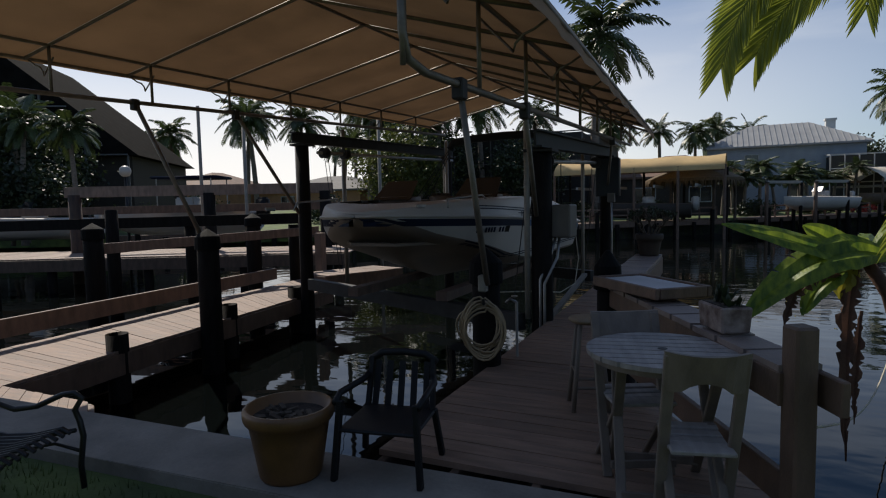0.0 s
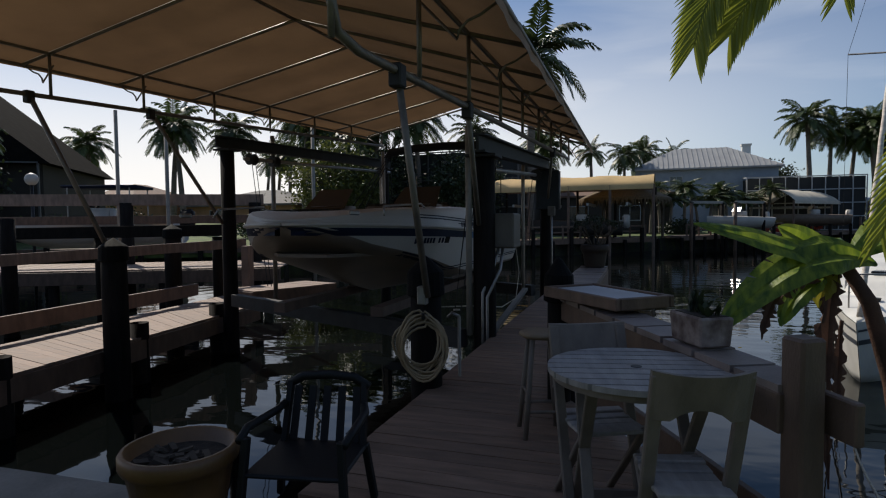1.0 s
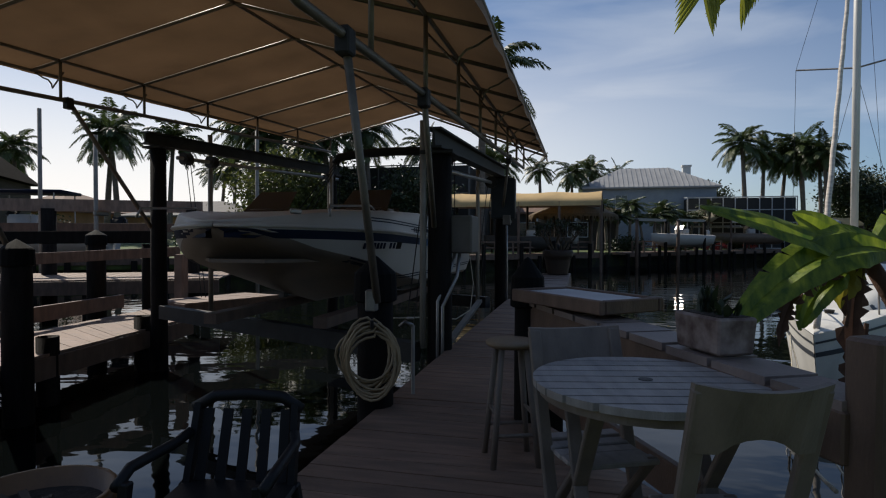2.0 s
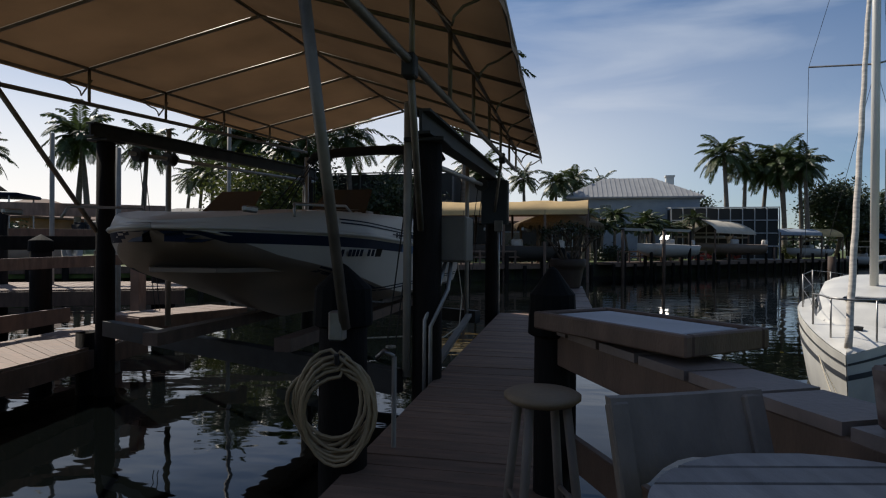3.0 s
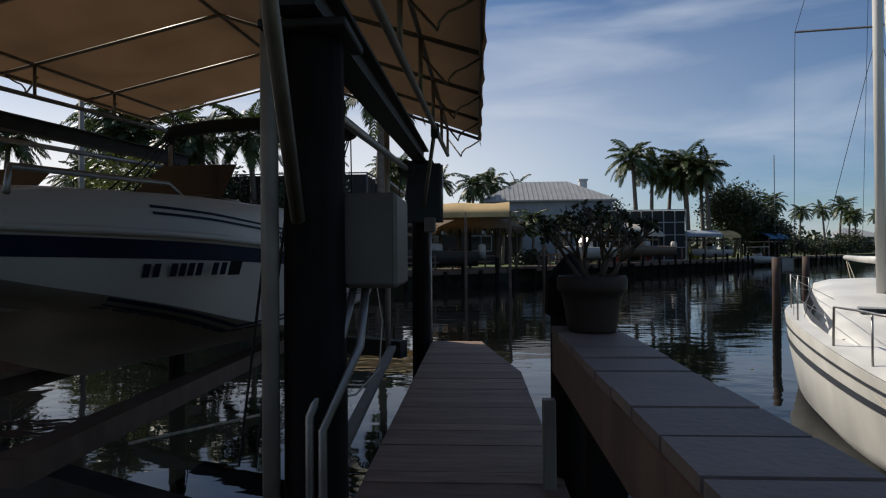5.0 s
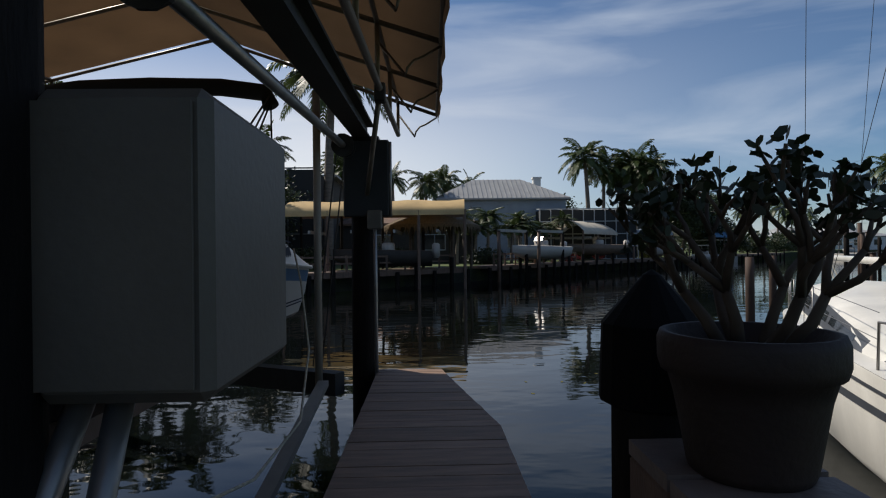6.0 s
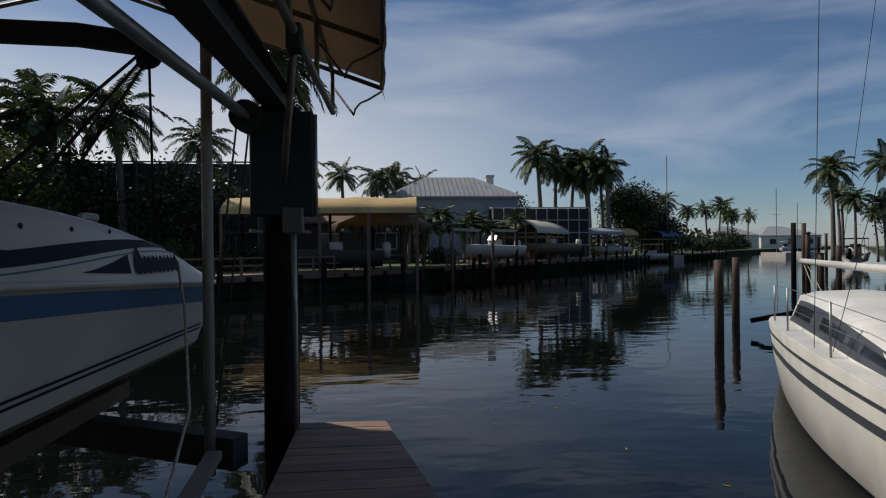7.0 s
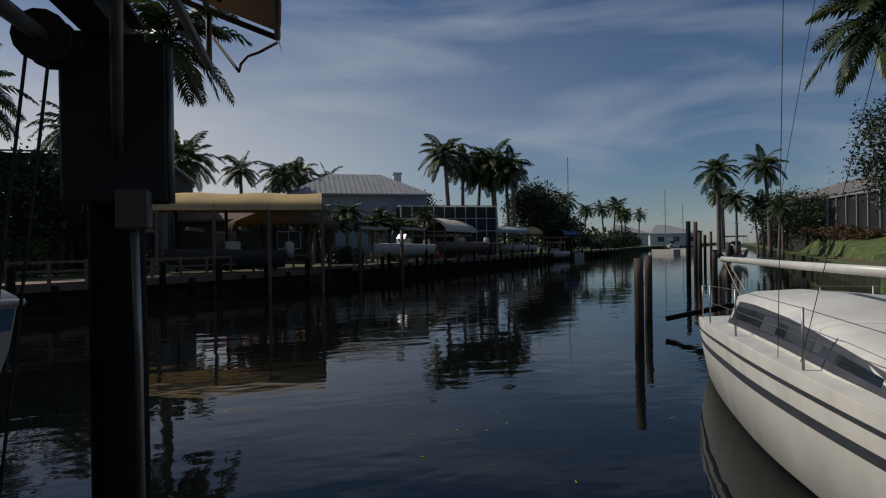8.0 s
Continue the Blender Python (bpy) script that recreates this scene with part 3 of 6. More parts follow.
for j in range(NY + 1):
    u_ = j / NY
    sag = 0.05 * abs(math.sin(math.pi * j / 4))
    row = [bm.verts.new(can_pt(u_, 0) + Vector((0.02 + 0.015 * math.sin(u_ * 70), 0, -0.17)))]
    for i in range(17):
        p = can_pt(u_, i / 16)
        p.z += 0.012 * noise.noise(Vector((p.x * 1.3, p.y * 1.1, 0))) - sag * math.sin(math.pi * (i % 8) / 8)
        row.append(bm.verts.new(p))
    row.append(bm.verts.new(can_pt(u_, 1) + Vector((-0.02 - 0.015 * math.sin(u_ * 70), 0, -0.08))))
    rows.append(row)
for a, c in zip(rows, rows[1:]):
    for i in range(len(a) - 1):
        bm.faces.new((a[i], a[i + 1], c[i + 1], c[i]))
part("cloth", bm, CLOTH, canopy, "tan translucent cloth with a scalloped hem", True)


def pipe(pts, r=0.024, label="", name="pipe", material=None):
    bm = bm_new()
    tube(bm, pts, r, 8)
    return part(name, bm, material or PIPE_C, canopy, label, True)


FR_, FL_ = 0.084, 0.92  # where the two lower side pipes hang under the roof


def low_pipe(u_, right):
    p = can_pt(u_, FR_ if right else FL_)
    p.z = 2.24 + 0.36 * u_ if right else 2.86 + 0.36 * u_
    return p


DOWN = Vector((0, 0, -0.045))
for right in (True, False):
    a, c, e_ = low_pipe(1, right), low_pipe(0.03, right), low_pipe(0, right)
    pipe([a, c, e_ + Vector((0, 0.06, 0.05)), e_ + Vector((0, 0, 0.2)), can_pt(0, FR_ if right else FL_) + DOWN], 0.03, "long lower side pipe with a bent end", "side_rail")
for u_ in bays:
    pipe([can_pt(u_, f) + DOWN for f in (0, 0.5, 1)], 0.022, name="rafter")
    for right in (True, False):
        f, sg = (FR_, 1) if right else (FL_, -1)
        top = can_pt(u_, f) + DOWN
        pipe([low_pipe(u_, right), top], 0.02, name="strut")
        e_ = can_pt(u_, 0 if right else 1) + Vector((0, 0.05, -0.06))
        w_ = abs(e_.x - top.x)
        hk = [e_] + [e_ + Vector((-sg * (0.1 + 0.36 * w_ * math.sin(a)), 0, -0.08 - 0.15 * (1 - math.cos(a)))) for a in (0.2, 0.7, 1.2, 1.6)] + [top + Vector((0, 0.05, -0.14))]
        pipe(hk, 0.011, name="hook")
for f in (0, FR_, 0.5, FL_, 1):
    pipe([can_pt(i / 8, f) + DOWN for i in range(9)], 0.022, name="purlin")
for u0, right, foot, r_, label in ((0.085, True, (-1.16, 7.02, 0.72), 0.027, "slanting brace down to the hose pile"), (0.245, True, (-1.3, 9.06, 1.25), 0.027, "slanting brace down to the lift post"), (0.225, False, (-6.3, 8.85, 0.9), 0.032, "slanting brace down to the dock pile"), (0.385, False, (-6.66, 11.5, 1.3), 0.032, "slanting brace down to the lift post"), (0.77, True, (-1.3, 14.2, 1.6), 0.024, "slanting brace down to the far post")):
    p = low_pipe(u0, right)
    pipe([p, foot], r_, label, "brace")
    bm = bm_new()
    box(bm, (p.x - 0.045, p.y - 0.055, p.z - 0.11), (p.x + 0.045, p.y + 0.055, p.z + 0.045), bevel=0.01)
    part("clamp", bm, STEEL_D, canopy)
bm = bm_new()
box(bm, (-1.235, 6.99, 0.66), (-1.165, 7.06, 0.8), bevel=0.008)
part("foot_bracket", bm, ALU, canopy)

# ---------------------------------------------------------------- the deck boat on the lift
boat = thing("deck_boat", "white deck boat with a navy stripe raised on the lift", "boat", at=pose(-3.42, 15.05, 0, 0, 0, -1.5))
BL = 6.3  # length; local y runs from 0 at the stern to -BL at the bow


def half(s):
    """Half-breadth at the rub rail, s from 0 at the bow to 1 at the stern."""
    if s < 0.26:
        return 1.44 * (1 - (1 - s / 0.26) ** 2.0) ** 0.72
    return 1.44 - 0.03 * ((s - 0.26) / 0.74) ** 1.3


def rub_z(s):
    return 1.27 - 0.20 * s - 0.07 * s * s + 0.0


def top_z(s):
    if s < 0.12:
        return rub_z(s) + 0.05 + 1.2 * s
    if s > 0.5:
        return 1.50 - 0.40 * ((s - 0.5) / 0.5) ** 2.4
    return min(1.50, rub_z(s) + 0.05 + 0.145 + 0.42 * (s - 0.12))


def keel_z(s):
    return 0.24 + 1.0 * max(0.0, 1 - s / 0.36) ** 1.2


def section(s):
    """Outer skin from the keel up to the coaming, as (half-breadth, z)."""
    h_, k, r_, t = half(s), keel_z(s), rub_z(s), top_z(s)
    ch = min(r_ - 0.1, 0.46 + 0.66 * max(0.0, 1 - s / 0.5) ** 1.3)
    ch = max(ch, k + 0.03)
    return [(0.0, k), (0.45 * h_, k + (ch - k) * 0.42), (0.86 * h_, ch), (0.90 * h_, ch + 0.05), (0.955 * h_, ch + (r_ - ch) * 0.5), (0.985 * h_, r_ - 0.03), (h_, r_), (0.985 * h_, r_ + 0.035), (0.965 * h_, r_ + (t - r_) * 0.5), (0.93 * h_ if h_ > 0.3 else h_, t - 0.02), (0.90 * h_, t)]


SS = [i / 44 for i in range(45)]


def hull_strip(i0, i1, name, material, label="", smooth=True):
    bm = bm_new()
    for side in (1, -1):
        prev = None
        for s in SS:
            sec = section(s)[i0:i1 + 1]
            cur = [bm.verts.new((side * x, -BL * (1 - s), z)) for x, z in sec]
            if prev:
                for a in range(len(cur) - 1):
                    f = (prev[a], cur[a], cur[a + 1], prev[a + 1])
                    bm.faces.new(f if side < 0 else f[::-1])
            prev = cur
    bmesh.ops.remove_doubles(bm, verts=bm.verts[:], dist=0.0008)
    return part(name, bm, material, boat, label, smooth)


def skin(s, z):
    """Half-breadth of the outer skin at height z."""
    sec = section(s)
    for (x0, z0), (x1, z1) in zip(sec, sec[1:]):
        if z0 <= z <= z1 and z1 > z0:
            return x0 + (x1 - x0) * (z - z0) / (z1 - z0)
    return sec[-1][0]


def stripe(name, material, s0, s1, lo, hi, parent, k=40, off=0.004, sides=(1, -1), label=""):
    """A painted band on the hull between the heights lo(s) and hi(s)."""
    for side in sides:
        bm = bm_new()
        prev = None
        for i in range(k + 1):
            s = s0 + (s1 - s0) * i / k
            zs = [lo(s) + (hi(s) - lo(s)) * q / 3 for q in range(4)]
            cur = [bm.verts.new((side * (skin(s, z) + off), -BL * (1 - s) - (0.004 if s < 0.02 else 0), z)) for z in zs]
            if prev:
                for a in range(3):
                    f = (prev[a], cur[a], cur[a + 1], prev[a + 1])
                    bm.faces.new(f if side < 0 else f[::-1])
            prev = cur
        part(name, bm, material, parent, label, True)


hull_strip(0, 3, "bottom", HULL_LOW, "tan hull bottom with shade in its colour")
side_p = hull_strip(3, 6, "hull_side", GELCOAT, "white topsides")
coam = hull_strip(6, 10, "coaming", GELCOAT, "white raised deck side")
stripe("band", NAVY, 0.004, 0.42, lambda s: rub_z(s) - 0.13, lambda s: rub_z(s) - 0.035, side_p, label="navy band under the rub rail")
stripe("band", BLUE, 0.42, 0.995, lambda s: rub_z(s) - 0.13 - 0.05 * (s - 0.42), lambda s: rub_z(s) - 0.035, side_p, label="blue band under the rub rail")
for dz in (0.0, -0.035):
    stripe("pinstripe", NAVY, 0.15, 0.33, lambda s: 0.90 - 1.55 * (s - 0.15) + dz, lambda s: 0.918 - 1.55 * (s - 0.15) + dz, side_p)
    stripe("pinstripe", NAVY, 0.33, 0.99, lambda s: 0.621 + 0.05 * (s - 0.33) + dz, lambda s: 0.637 + 0.05 * (s - 0.33) + dz, side_p)
    stripe("pinstripe", NAVY, 0.17, 0.60, lambda s: rub_z(s) + 0.135 + dz, lambda s: rub_z(s) + 0.15 + dz, coam)


def sweep(s):
    """Height of the long painted wave over the rub rail."""
    f = min(1.0, max(0.0, (s - 0.52) / 0.36))
    return rub_z(s) + 0.06 + 0.19 * f * f * (3 - 2 * f)


stripe("swoosh", NAVY, 0.36, 0.95, sweep, lambda s: sweep(s) + 0.012 + 0.062 * math.sin(math.pi * (s - 0.36) / 0.59) ** 1.6, coam, label="long dark blue swoosh")
stripe("swoosh", BLUE, 0.40, 0.93, lambda s: sweep(s) - 0.03, lambda s: sweep(s) - 0.022, coam, label="thin blue line under the swoosh")
stripe("swoosh", NAVY, 0.68, 0.765, lambda s: rub_z(s) + 0.06, lambda s: rub_z(s) + 0.064 + 0.11 * ((s - 0.68) / 0.085) ** 1.3, coam, label="dark blue blade under the swoosh")
# rub rail
bm = bm_new()
for side in (1, -1):
    tube(bm, [(side * (half(s) + 0.006), -BL * (1 - s), rub_z(s)) for s in SS], 0.022, 6)
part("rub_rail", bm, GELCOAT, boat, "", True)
# transom, swim platform, deck and floor
bm = bm_new()
sec = section(1.0)
bm.faces.new([bm.verts.new((x, 0.0, z)) for x, z in sec] + [bm.verts.new((-x, 0.0, z)) for x, z in sec[:0:-1]])
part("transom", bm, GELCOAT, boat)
bm = bm_new()
box(bm, (-1.05, 0.0, 0.82), (1.05, 0.42, 0.92), bevel=0.03)
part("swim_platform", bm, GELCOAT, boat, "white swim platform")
bm = bm_new()
prev = None
for s in SS:
    h_, t = section(s)[-1]
    w_ = max(0.0, h_ - 0.24) if 0.1 < s < 0.97 else 0.0
    cur = [bm.verts.new((q * 1.0, -BL * (1 - s), t + (0.02 if abs(q) < h_ else 0))) for q in (-h_, -w_ if w_ else -h_ * 0.3)] + [bm.verts.new((q, -BL * (1 - s), t + (0.02 if abs(q) < h_ else 0))) for q in (w_ if w_ else h_ * 0.3, h_)]
    if prev:
        for a in (0, 2) if (0.1 < s < 0.97) else (0, 1, 2):
            bm.faces.new((prev[a], prev[a + 1], cur[a + 1], cur[a]))
    prev = cur
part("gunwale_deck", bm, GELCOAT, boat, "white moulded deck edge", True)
bm = bm_new()
slab(bm, [(-1.15, -0.3), (1.12, -0.3), (1.05, -5.1), (0.35, -5.9), (-0.35, -5.9), (-1.05, -5.1)], 0.86, 0.9)
part("floor", bm, VINYL, boat)


def cushion(parent, lo, hi, material, name, label="", bevel=0.06):
    bm = bm_new()
    box(bm, lo, hi)
    bmesh.ops.bevel(bm, geom=bm.edges[:], offset=bevel, segments=3, affect="EDGES")
    return part(name, bm, material, parent, label, True)


for lo, hi in (((0.5, -5.45, 0.9), (0.98, -4.3, 1.3)), ((-0.98, -5.45, 0.9), (-0.5, -4.3, 1.3)), ((-1.05, -1.2, 0.9), (1.0, -0.4, 1.32))):
    cushion(boat, lo, hi, VINYL, "bench_seat", "tan vinyl bench")
for x in (0.55, -0.6):
    cushion(boat, (x - 0.27, -3.1, 0.9), (x + 0.27, -2.6, 1.25), VINYL, "helm_seat", "tan vinyl helm seat")
    cushion(boat, (x - 0.25, -2.66, 1.2), (x + 0.25, -2.54, 1.62), VINYL, "seat_back")
for x in (0.75, -0.75):
    cushion(boat, (x - 0.36, -4.2, 0.9), (x + 0.36, -3.5, 1.55), VINYL, "console", "tan moulded console", 0.1)
    bm = bm_new()
    quad(bm, (x - 0.36, -4.15, 1.5), (x + 0.36, -4.15, 1.5), (x + 0.3, -3.75, 1.82), (x - 0.3, -3.75, 1.82))
    part("windscreen", bm, GLASSD, boat, "low tinted windscreen")
bm = bm_new()
tube(bm, [(0.55 + 0.16 * math.cos(a), -3.38, 1.48 + 0.16 * math.sin(a)) for a in [i * math.pi / 8 for i in range(17)]], 0.014, 6)
part("steering_wheel", bm, BLACK, boat)
for side in (1, -1):
    bm = bm_new()
    tube(bm, [(side * 1.2, -6.05, 1.36), (side * 1.17, -6.0, 1.47), (side * 1.22, -5.0, 1.52), (side * 1.25, -4.9, 1.45)], 0.014, 6)
    part("grab_rail", bm, ALU, boat, "polished grab rail", True)
    for y in (-6.6, -4.4, -1.4):
        bm = bm_new()
        box(bm, (side * 1.12 - 0.02, y - 0.09, 1.45 if y > -6 else 1.36), (side * 1.12 + 0.02, y + 0.09, 1.50 if y > -6 else 1.41), bevel=0.012)
        part("cleat", bm, ALU, boat)
    for k in range(6):
        bm = bm_new()
        s_ = 0.55 + 0.065 * k
        lathe(bm, [(0.001, 0.006), (0.013, 0.004), (0.015, 0)], 8, Matrix.Translation((side * (skin(s_, 1.38) + 0.002), -BL * (1 - s_), 1.38)) @ pose(0, 0, 0, 0, 90 * side, 0))
        part("snap", bm, BLACK, boat)
# folded bimini: a rolled black bundle across the boat, on raked struts
bm = bm_new()
tube(bm, [(-1.28, -0.72, 2.62), (-1.2, -0.7, 2.76), (-0.7, -0.7, 2.82), (0, -0.7, 2.84), (0.7, -0.7, 2.82), (1.14, -0.7, 2.76), (1.2, -0.72, 2.62)], 0.085, 12)
part("bimini_roll", bm, CANVAS, boat, "rolled black canvas bimini", True)
for side in (1, -1):
    for dy in (0.0, 0.09, 0.17):
        bm = bm_new()
        tube(bm, [(side * 1.22, -2.5 + dy * 3.2, 1.5), (side * 1.2, -0.78 + dy * 0.6, 2.7)], 0.010, 6)
        part("bimini_strut", bm, BLACK, boat, "", True)
    bm = bm_new()
    tube(bm, [(side * 1.2, -0.72, 2.66), (side * 1.2, -0.66, 1.3)], 0.009, 6)
    part("bimini_strap", bm, BLACK, boat, "", True)
# lettering: words that can be read, plain bars for numbers and brand


def words(text, size, m, material, parent, name="lettering", label=""):
    cu = bpy.data.curves.new(name, "FONT")
    cu.body, cu.size, cu.extrude = text, size, 0.0015
    tmp = bpy.data.objects.new(name, cu)
    scene.collection.objects.link(tmp)
    me = bpy.data.meshes.new_from_object(tmp.evaluated_get(bpy.context.evaluated_depsgraph_get()))
    bpy.data.objects.remove(tmp)
    me.materials.append(material)
    ob = new(name, me)
    ob.parent = parent
    ob.matrix_local = m
    return tagged(ob, label)


def on_side(s, z, off=0.006):
    """A frame on the hull side that faces the pier: x along the boat to the stern, y up, z outwards."""
    p = Vector((skin(s, z) + off, -BL * (1 - s), z))
    t1 = Vector((skin(s + 0.02, z) - skin(s - 0.02, z), BL * 0.04, 0)).normalized()
    t2 = Vector((skin(s, z + 0.05) - skin(s, z - 0.05), 0, 0.1)).normalized()
    nn = t1.cross(t2).normalized()
    t2 = nn.cross(t1).normalized()
    return Matrix.Translation(p) @ Matrix((t1, t2, nn)).transposed().to_4x4()


words("FUN", 0.12, on_side(0.365, 1.19), NAVY, coam, label="dark painted words on the deck side")
words("DECK", 0.11, on_side(0.425, 1.188), NAVY, coam, label="dark painted words on the deck side")
bm = bm_new()
lathe(bm, [(0.11, 0.0), (0.105, 0.006), (0.001, 0.007)], 20, on_side(0.52, 1.235) @ Matrix.Diagonal((1, 0.6, 1, 1)))
part("badge", bm, NAVY, coam, "dark oval badge")
words("GS188", 0.06, on_side(0.508, 1.215, 0.016), ALU, coam, "badge_lettering")
# brand script as a plain jagged shape, registration as plain bars
bm = bm_new()
mm = on_side(0.775, rub_z(0.78) + 0.09) @ Matrix.Diagonal((1.75, 0.95, 1, 1))
prev = None
for i in range(29):
    hgt = 0.035 + 0.06 * abs(math.sin(i * 1.9)) + (0.075 if i in (2, 3) else 0)
    cur = [bm.verts.new(mm @ Vector((i * 0.0145, z_, 0.002))) for z_ in (-0.02 - 0.012 * (i % 3), hgt)]
    if prev:
        bm.faces.new((prev[0], cur[0], cur[1], prev[1]))
    prev = cur
part("script", bm, NAVY, coam, "dark jagged script mark")
for k, off in enumerate((0.0, 0.055, 0.15, 0.2, 0.25, 0.3, 0.40, 0.455)):
    bm = bm_new()
    box(bm, (off, 0, 0), (off + 0.035, 0.075, 0.003), on_side(0.165, rub_z(0.17) - 0.225))
    part("number_bar", bm, NAVY, side_p, "dark bar in place of a number")
bm = bm_new()
box(bm, (0.51, -0.005, 0), (0.59, 0.085, 0.004), on_side(0.165, rub_z(0.17) - 0.225))
part("decal", bm, BLACK, side_p, "dark square decal")
# mooring line hanging from the hull
line = thing("mooring_line", "thin slack rope hanging from the boat", "rope")
bm = bm_new()
tube(bm, [(-1.96, 14.0, 1.2), (-1.85, 13.8, 0.9), (-1.7, 13.4, 0.35), (-1.6, 12.6, -0.02), (-1.62, 11.6, -0.03), (-1.85, 10.6, 0.12), (-2.3, 9.6, 0.22)], 0.009, 6)
part("rope", bm, ROPE, line, "", True)

# ---------------------------------------------------------------- table, chairs, stools on the pier
def slat_table(x, y, r, h):
    t = thing("round_table", "round grey slatted wooden folding table", "table", at=pose(x, y, 0, 0, 0, 12))
    n_ = 9
    for i in range(n_):
        y0 = -r + 2 * r * i / n_ + 0.0055
        y1 = -r + 2 * r * (i + 1) / n_ - 0.0055
        bm = bm_new()
        pts = []
        for q in range(7):
            yy = y0 + (y1 - y0) * q / 6
            pts.append((math.sqrt(max(1e-4, r * r - yy * yy)), yy))
        poly = pts + [(-a, b_) for a, b_ in pts[::-1]]
        slab(bm, poly, h - 0.022, h)
        part("slat", bm, TEAK, t)
    bm = bm_new()
    lathe(bm, [(r - 0.045, h - 0.05), (r - 0.02, h - 0.05), (r - 0.02, h - 0.024), (r - 0.045, h - 0.024)], 28)
    part("apron", bm, TEAK_T, t)
    for sx in (-1, 1):
        for sgn in (1, -1):
            bm = bm_new()
            beam(bm, (sx * 0.2, sgn * 0.27, 0.0), (sx * 0.2, -sgn * 0.22, h - 0.03), 0.022, 0.045, up=(1, 0, 0), bevel=0.004)
            part("leg", bm, TEAK_T, t)
    for y_ in (0.27, -0.27):
        bm = bm_new()
        beam(bm, (-0.2, y_ * 0.8, 0.08), (0.2, y_ * 0.8, 0.08), 0.02, 0.04)
        part("stretcher", bm, TEAK_T, t)
    bm = bm_new()
    lathe(bm, [(0.001, h + 0.002), (0.022, h + 0.002), (0.022, h - 0.01)], 12)
    part("umbrella_hole", bm, BLACK, t)
    return t


slat_table(0.32, 5.36, 0.345, 0.70)


def folding_chair(x, y, rz, w, h, label):
    """Wooden folding chair: bowed back board on two slanting posts, slatted seat."""
    c = thing("folding_chair", label, "chair", "chairs round the table", at=pose(x, y, 0, 0, 0, rz))
    sh = h * 0.52
    for sx in (-1, 1):
        bm = bm_new()
        beam(bm, (sx * w / 2, 0.08, 0), (sx * w / 2, -0.17, h), 0.026, 0.045, up=(1, 0, 0), bevel=0.005)
        part("back_post", bm, TEAK_T, c)
        bm = bm_new()
        beam(bm, (sx * (w / 2 - 0.03), -0.2, 0), (sx * (w / 2 - 0.03), 0.17, sh), 0.022, 0.038, up=(1, 0, 0), bevel=0.005)
        part("leg", bm, TEAK_T, c)
    bm = bm_new()
    k = 10
    fr, bk = [], []
    for i in range(k + 1):
        f = i / k * 2 - 1
        yo = -0.17 - 0.035 * (1 - f * f)
        for lst, dy in ((fr, 0.011), (bk, -0.011)):
            lst.append([bm.verts.new((f * (w / 2 + 0.02), yo + dy + 0.05 * (1 - q), (h + 0.012 * f * f) if q else h - 0.155 + 0.04 * max(0.0, math.cos(f * 2.6)) ** 0.7)) for q in (0, 1)])
    for lst in (fr, bk):
        for a, b_ in zip(lst, lst[1:]):
            bm.faces.new((a[0], b_[0], b_[1], a[1]))
    for q in (0, 1):
        for i in range(k):
            bm.faces.new((fr[i][q], fr[i + 1][q], bk[i + 1][q], bk[i][q]))
    for i in (0, k):
        bm.faces.new((fr[i][0], fr[i][1], bk[i][1], bk[i][0]))
    bmesh.ops.recalc_face_normals(bm, faces=bm.faces[:])
    part("backrest", bm, TEAK_T, c, "bowed wooden back board")
    for i in range(5):
        bm = bm_new()
        y0 = -0.14 + 0.066 * i
        dip = 0.012 * math.sin(math.pi * i / 4)
        box(bm, (-w / 2 + 0.012, y0, sh - 0.018 - dip), (w / 2 - 0.012, y0 + 0.058, sh - dip), bevel=0.004)
        part("seat_slat", bm, TEAK, c)
    bm = bm_new()
    beam(bm, (-w / 2, 0.14, 0.09), (w / 2, 0.14, 0.09), 0.02, 0.035)
    part("stretcher", bm, TEAK_T, c)
    return c


folding_chair(0.47, 5.03, 14, 0.265, 0.81, "weathered wooden folding chair pushed up to the table")
folding_chair(0.17, 5.58, 205, 0.32, 0.79, "weathered wooden folding chair with a slatted back")


def stool(x, y, h, r, label):
    s = thing("stool", label, "stool", at=pose(x, y, 0, 0, 0, 20))
    bm = bm_new()
    lathe(bm, [(0.001, h - 0.035), (r - 0.02, h - 0.035), (r, h - 0.02), (r, h - 0.008), (r - 0.015, h), (0.001, h + 0.001)], 24)
    part("seat", bm, SEATW, s, "round tan wooden seat", True)
    for i in range(4):
        a = math.pi / 4 + i * math.pi / 2
        bm = bm_new()
        tube(bm, [(1.25 * r * math.cos(a), 1.25 * r * math.sin(a), 0), (0.68 * r * math.cos(a), 0.68 * r * math.sin(a), h - 0.03)], 0.016, 8)
        part("leg", bm, TEAK_T, s, "", True)
    for i in range(4):
        a, b_ = math.pi / 4 + i * math.pi / 2, math.pi / 4 + (i + 1) * math.pi / 2
        z = 0.16 + 0.1 * (i % 2)
        q = 1.25 - 0.57 * z / h
        bm = bm_new()
        tube(bm, [(q * r * math.cos(a), q * r * math.sin(a), z), (q * r * math.cos(b_), q * r * math.sin(b_), z)], 0.01, 6)
        part("rung", bm, TEAK_T, s, "", True)
    return s


stool(-0.22, 6.42, 0.62, 0.13, "round-seated wooden bar stool with pale legs")

# fish-cleaning tray on the rail
tray = thing("cleaning_table", "dark timber fish-cleaning tray with a grey board on the rail", "cleaning table", at=pose(0.13, 6.74, 0.768, 0, 0, -50))
TL, TW = 0.38, 0.21
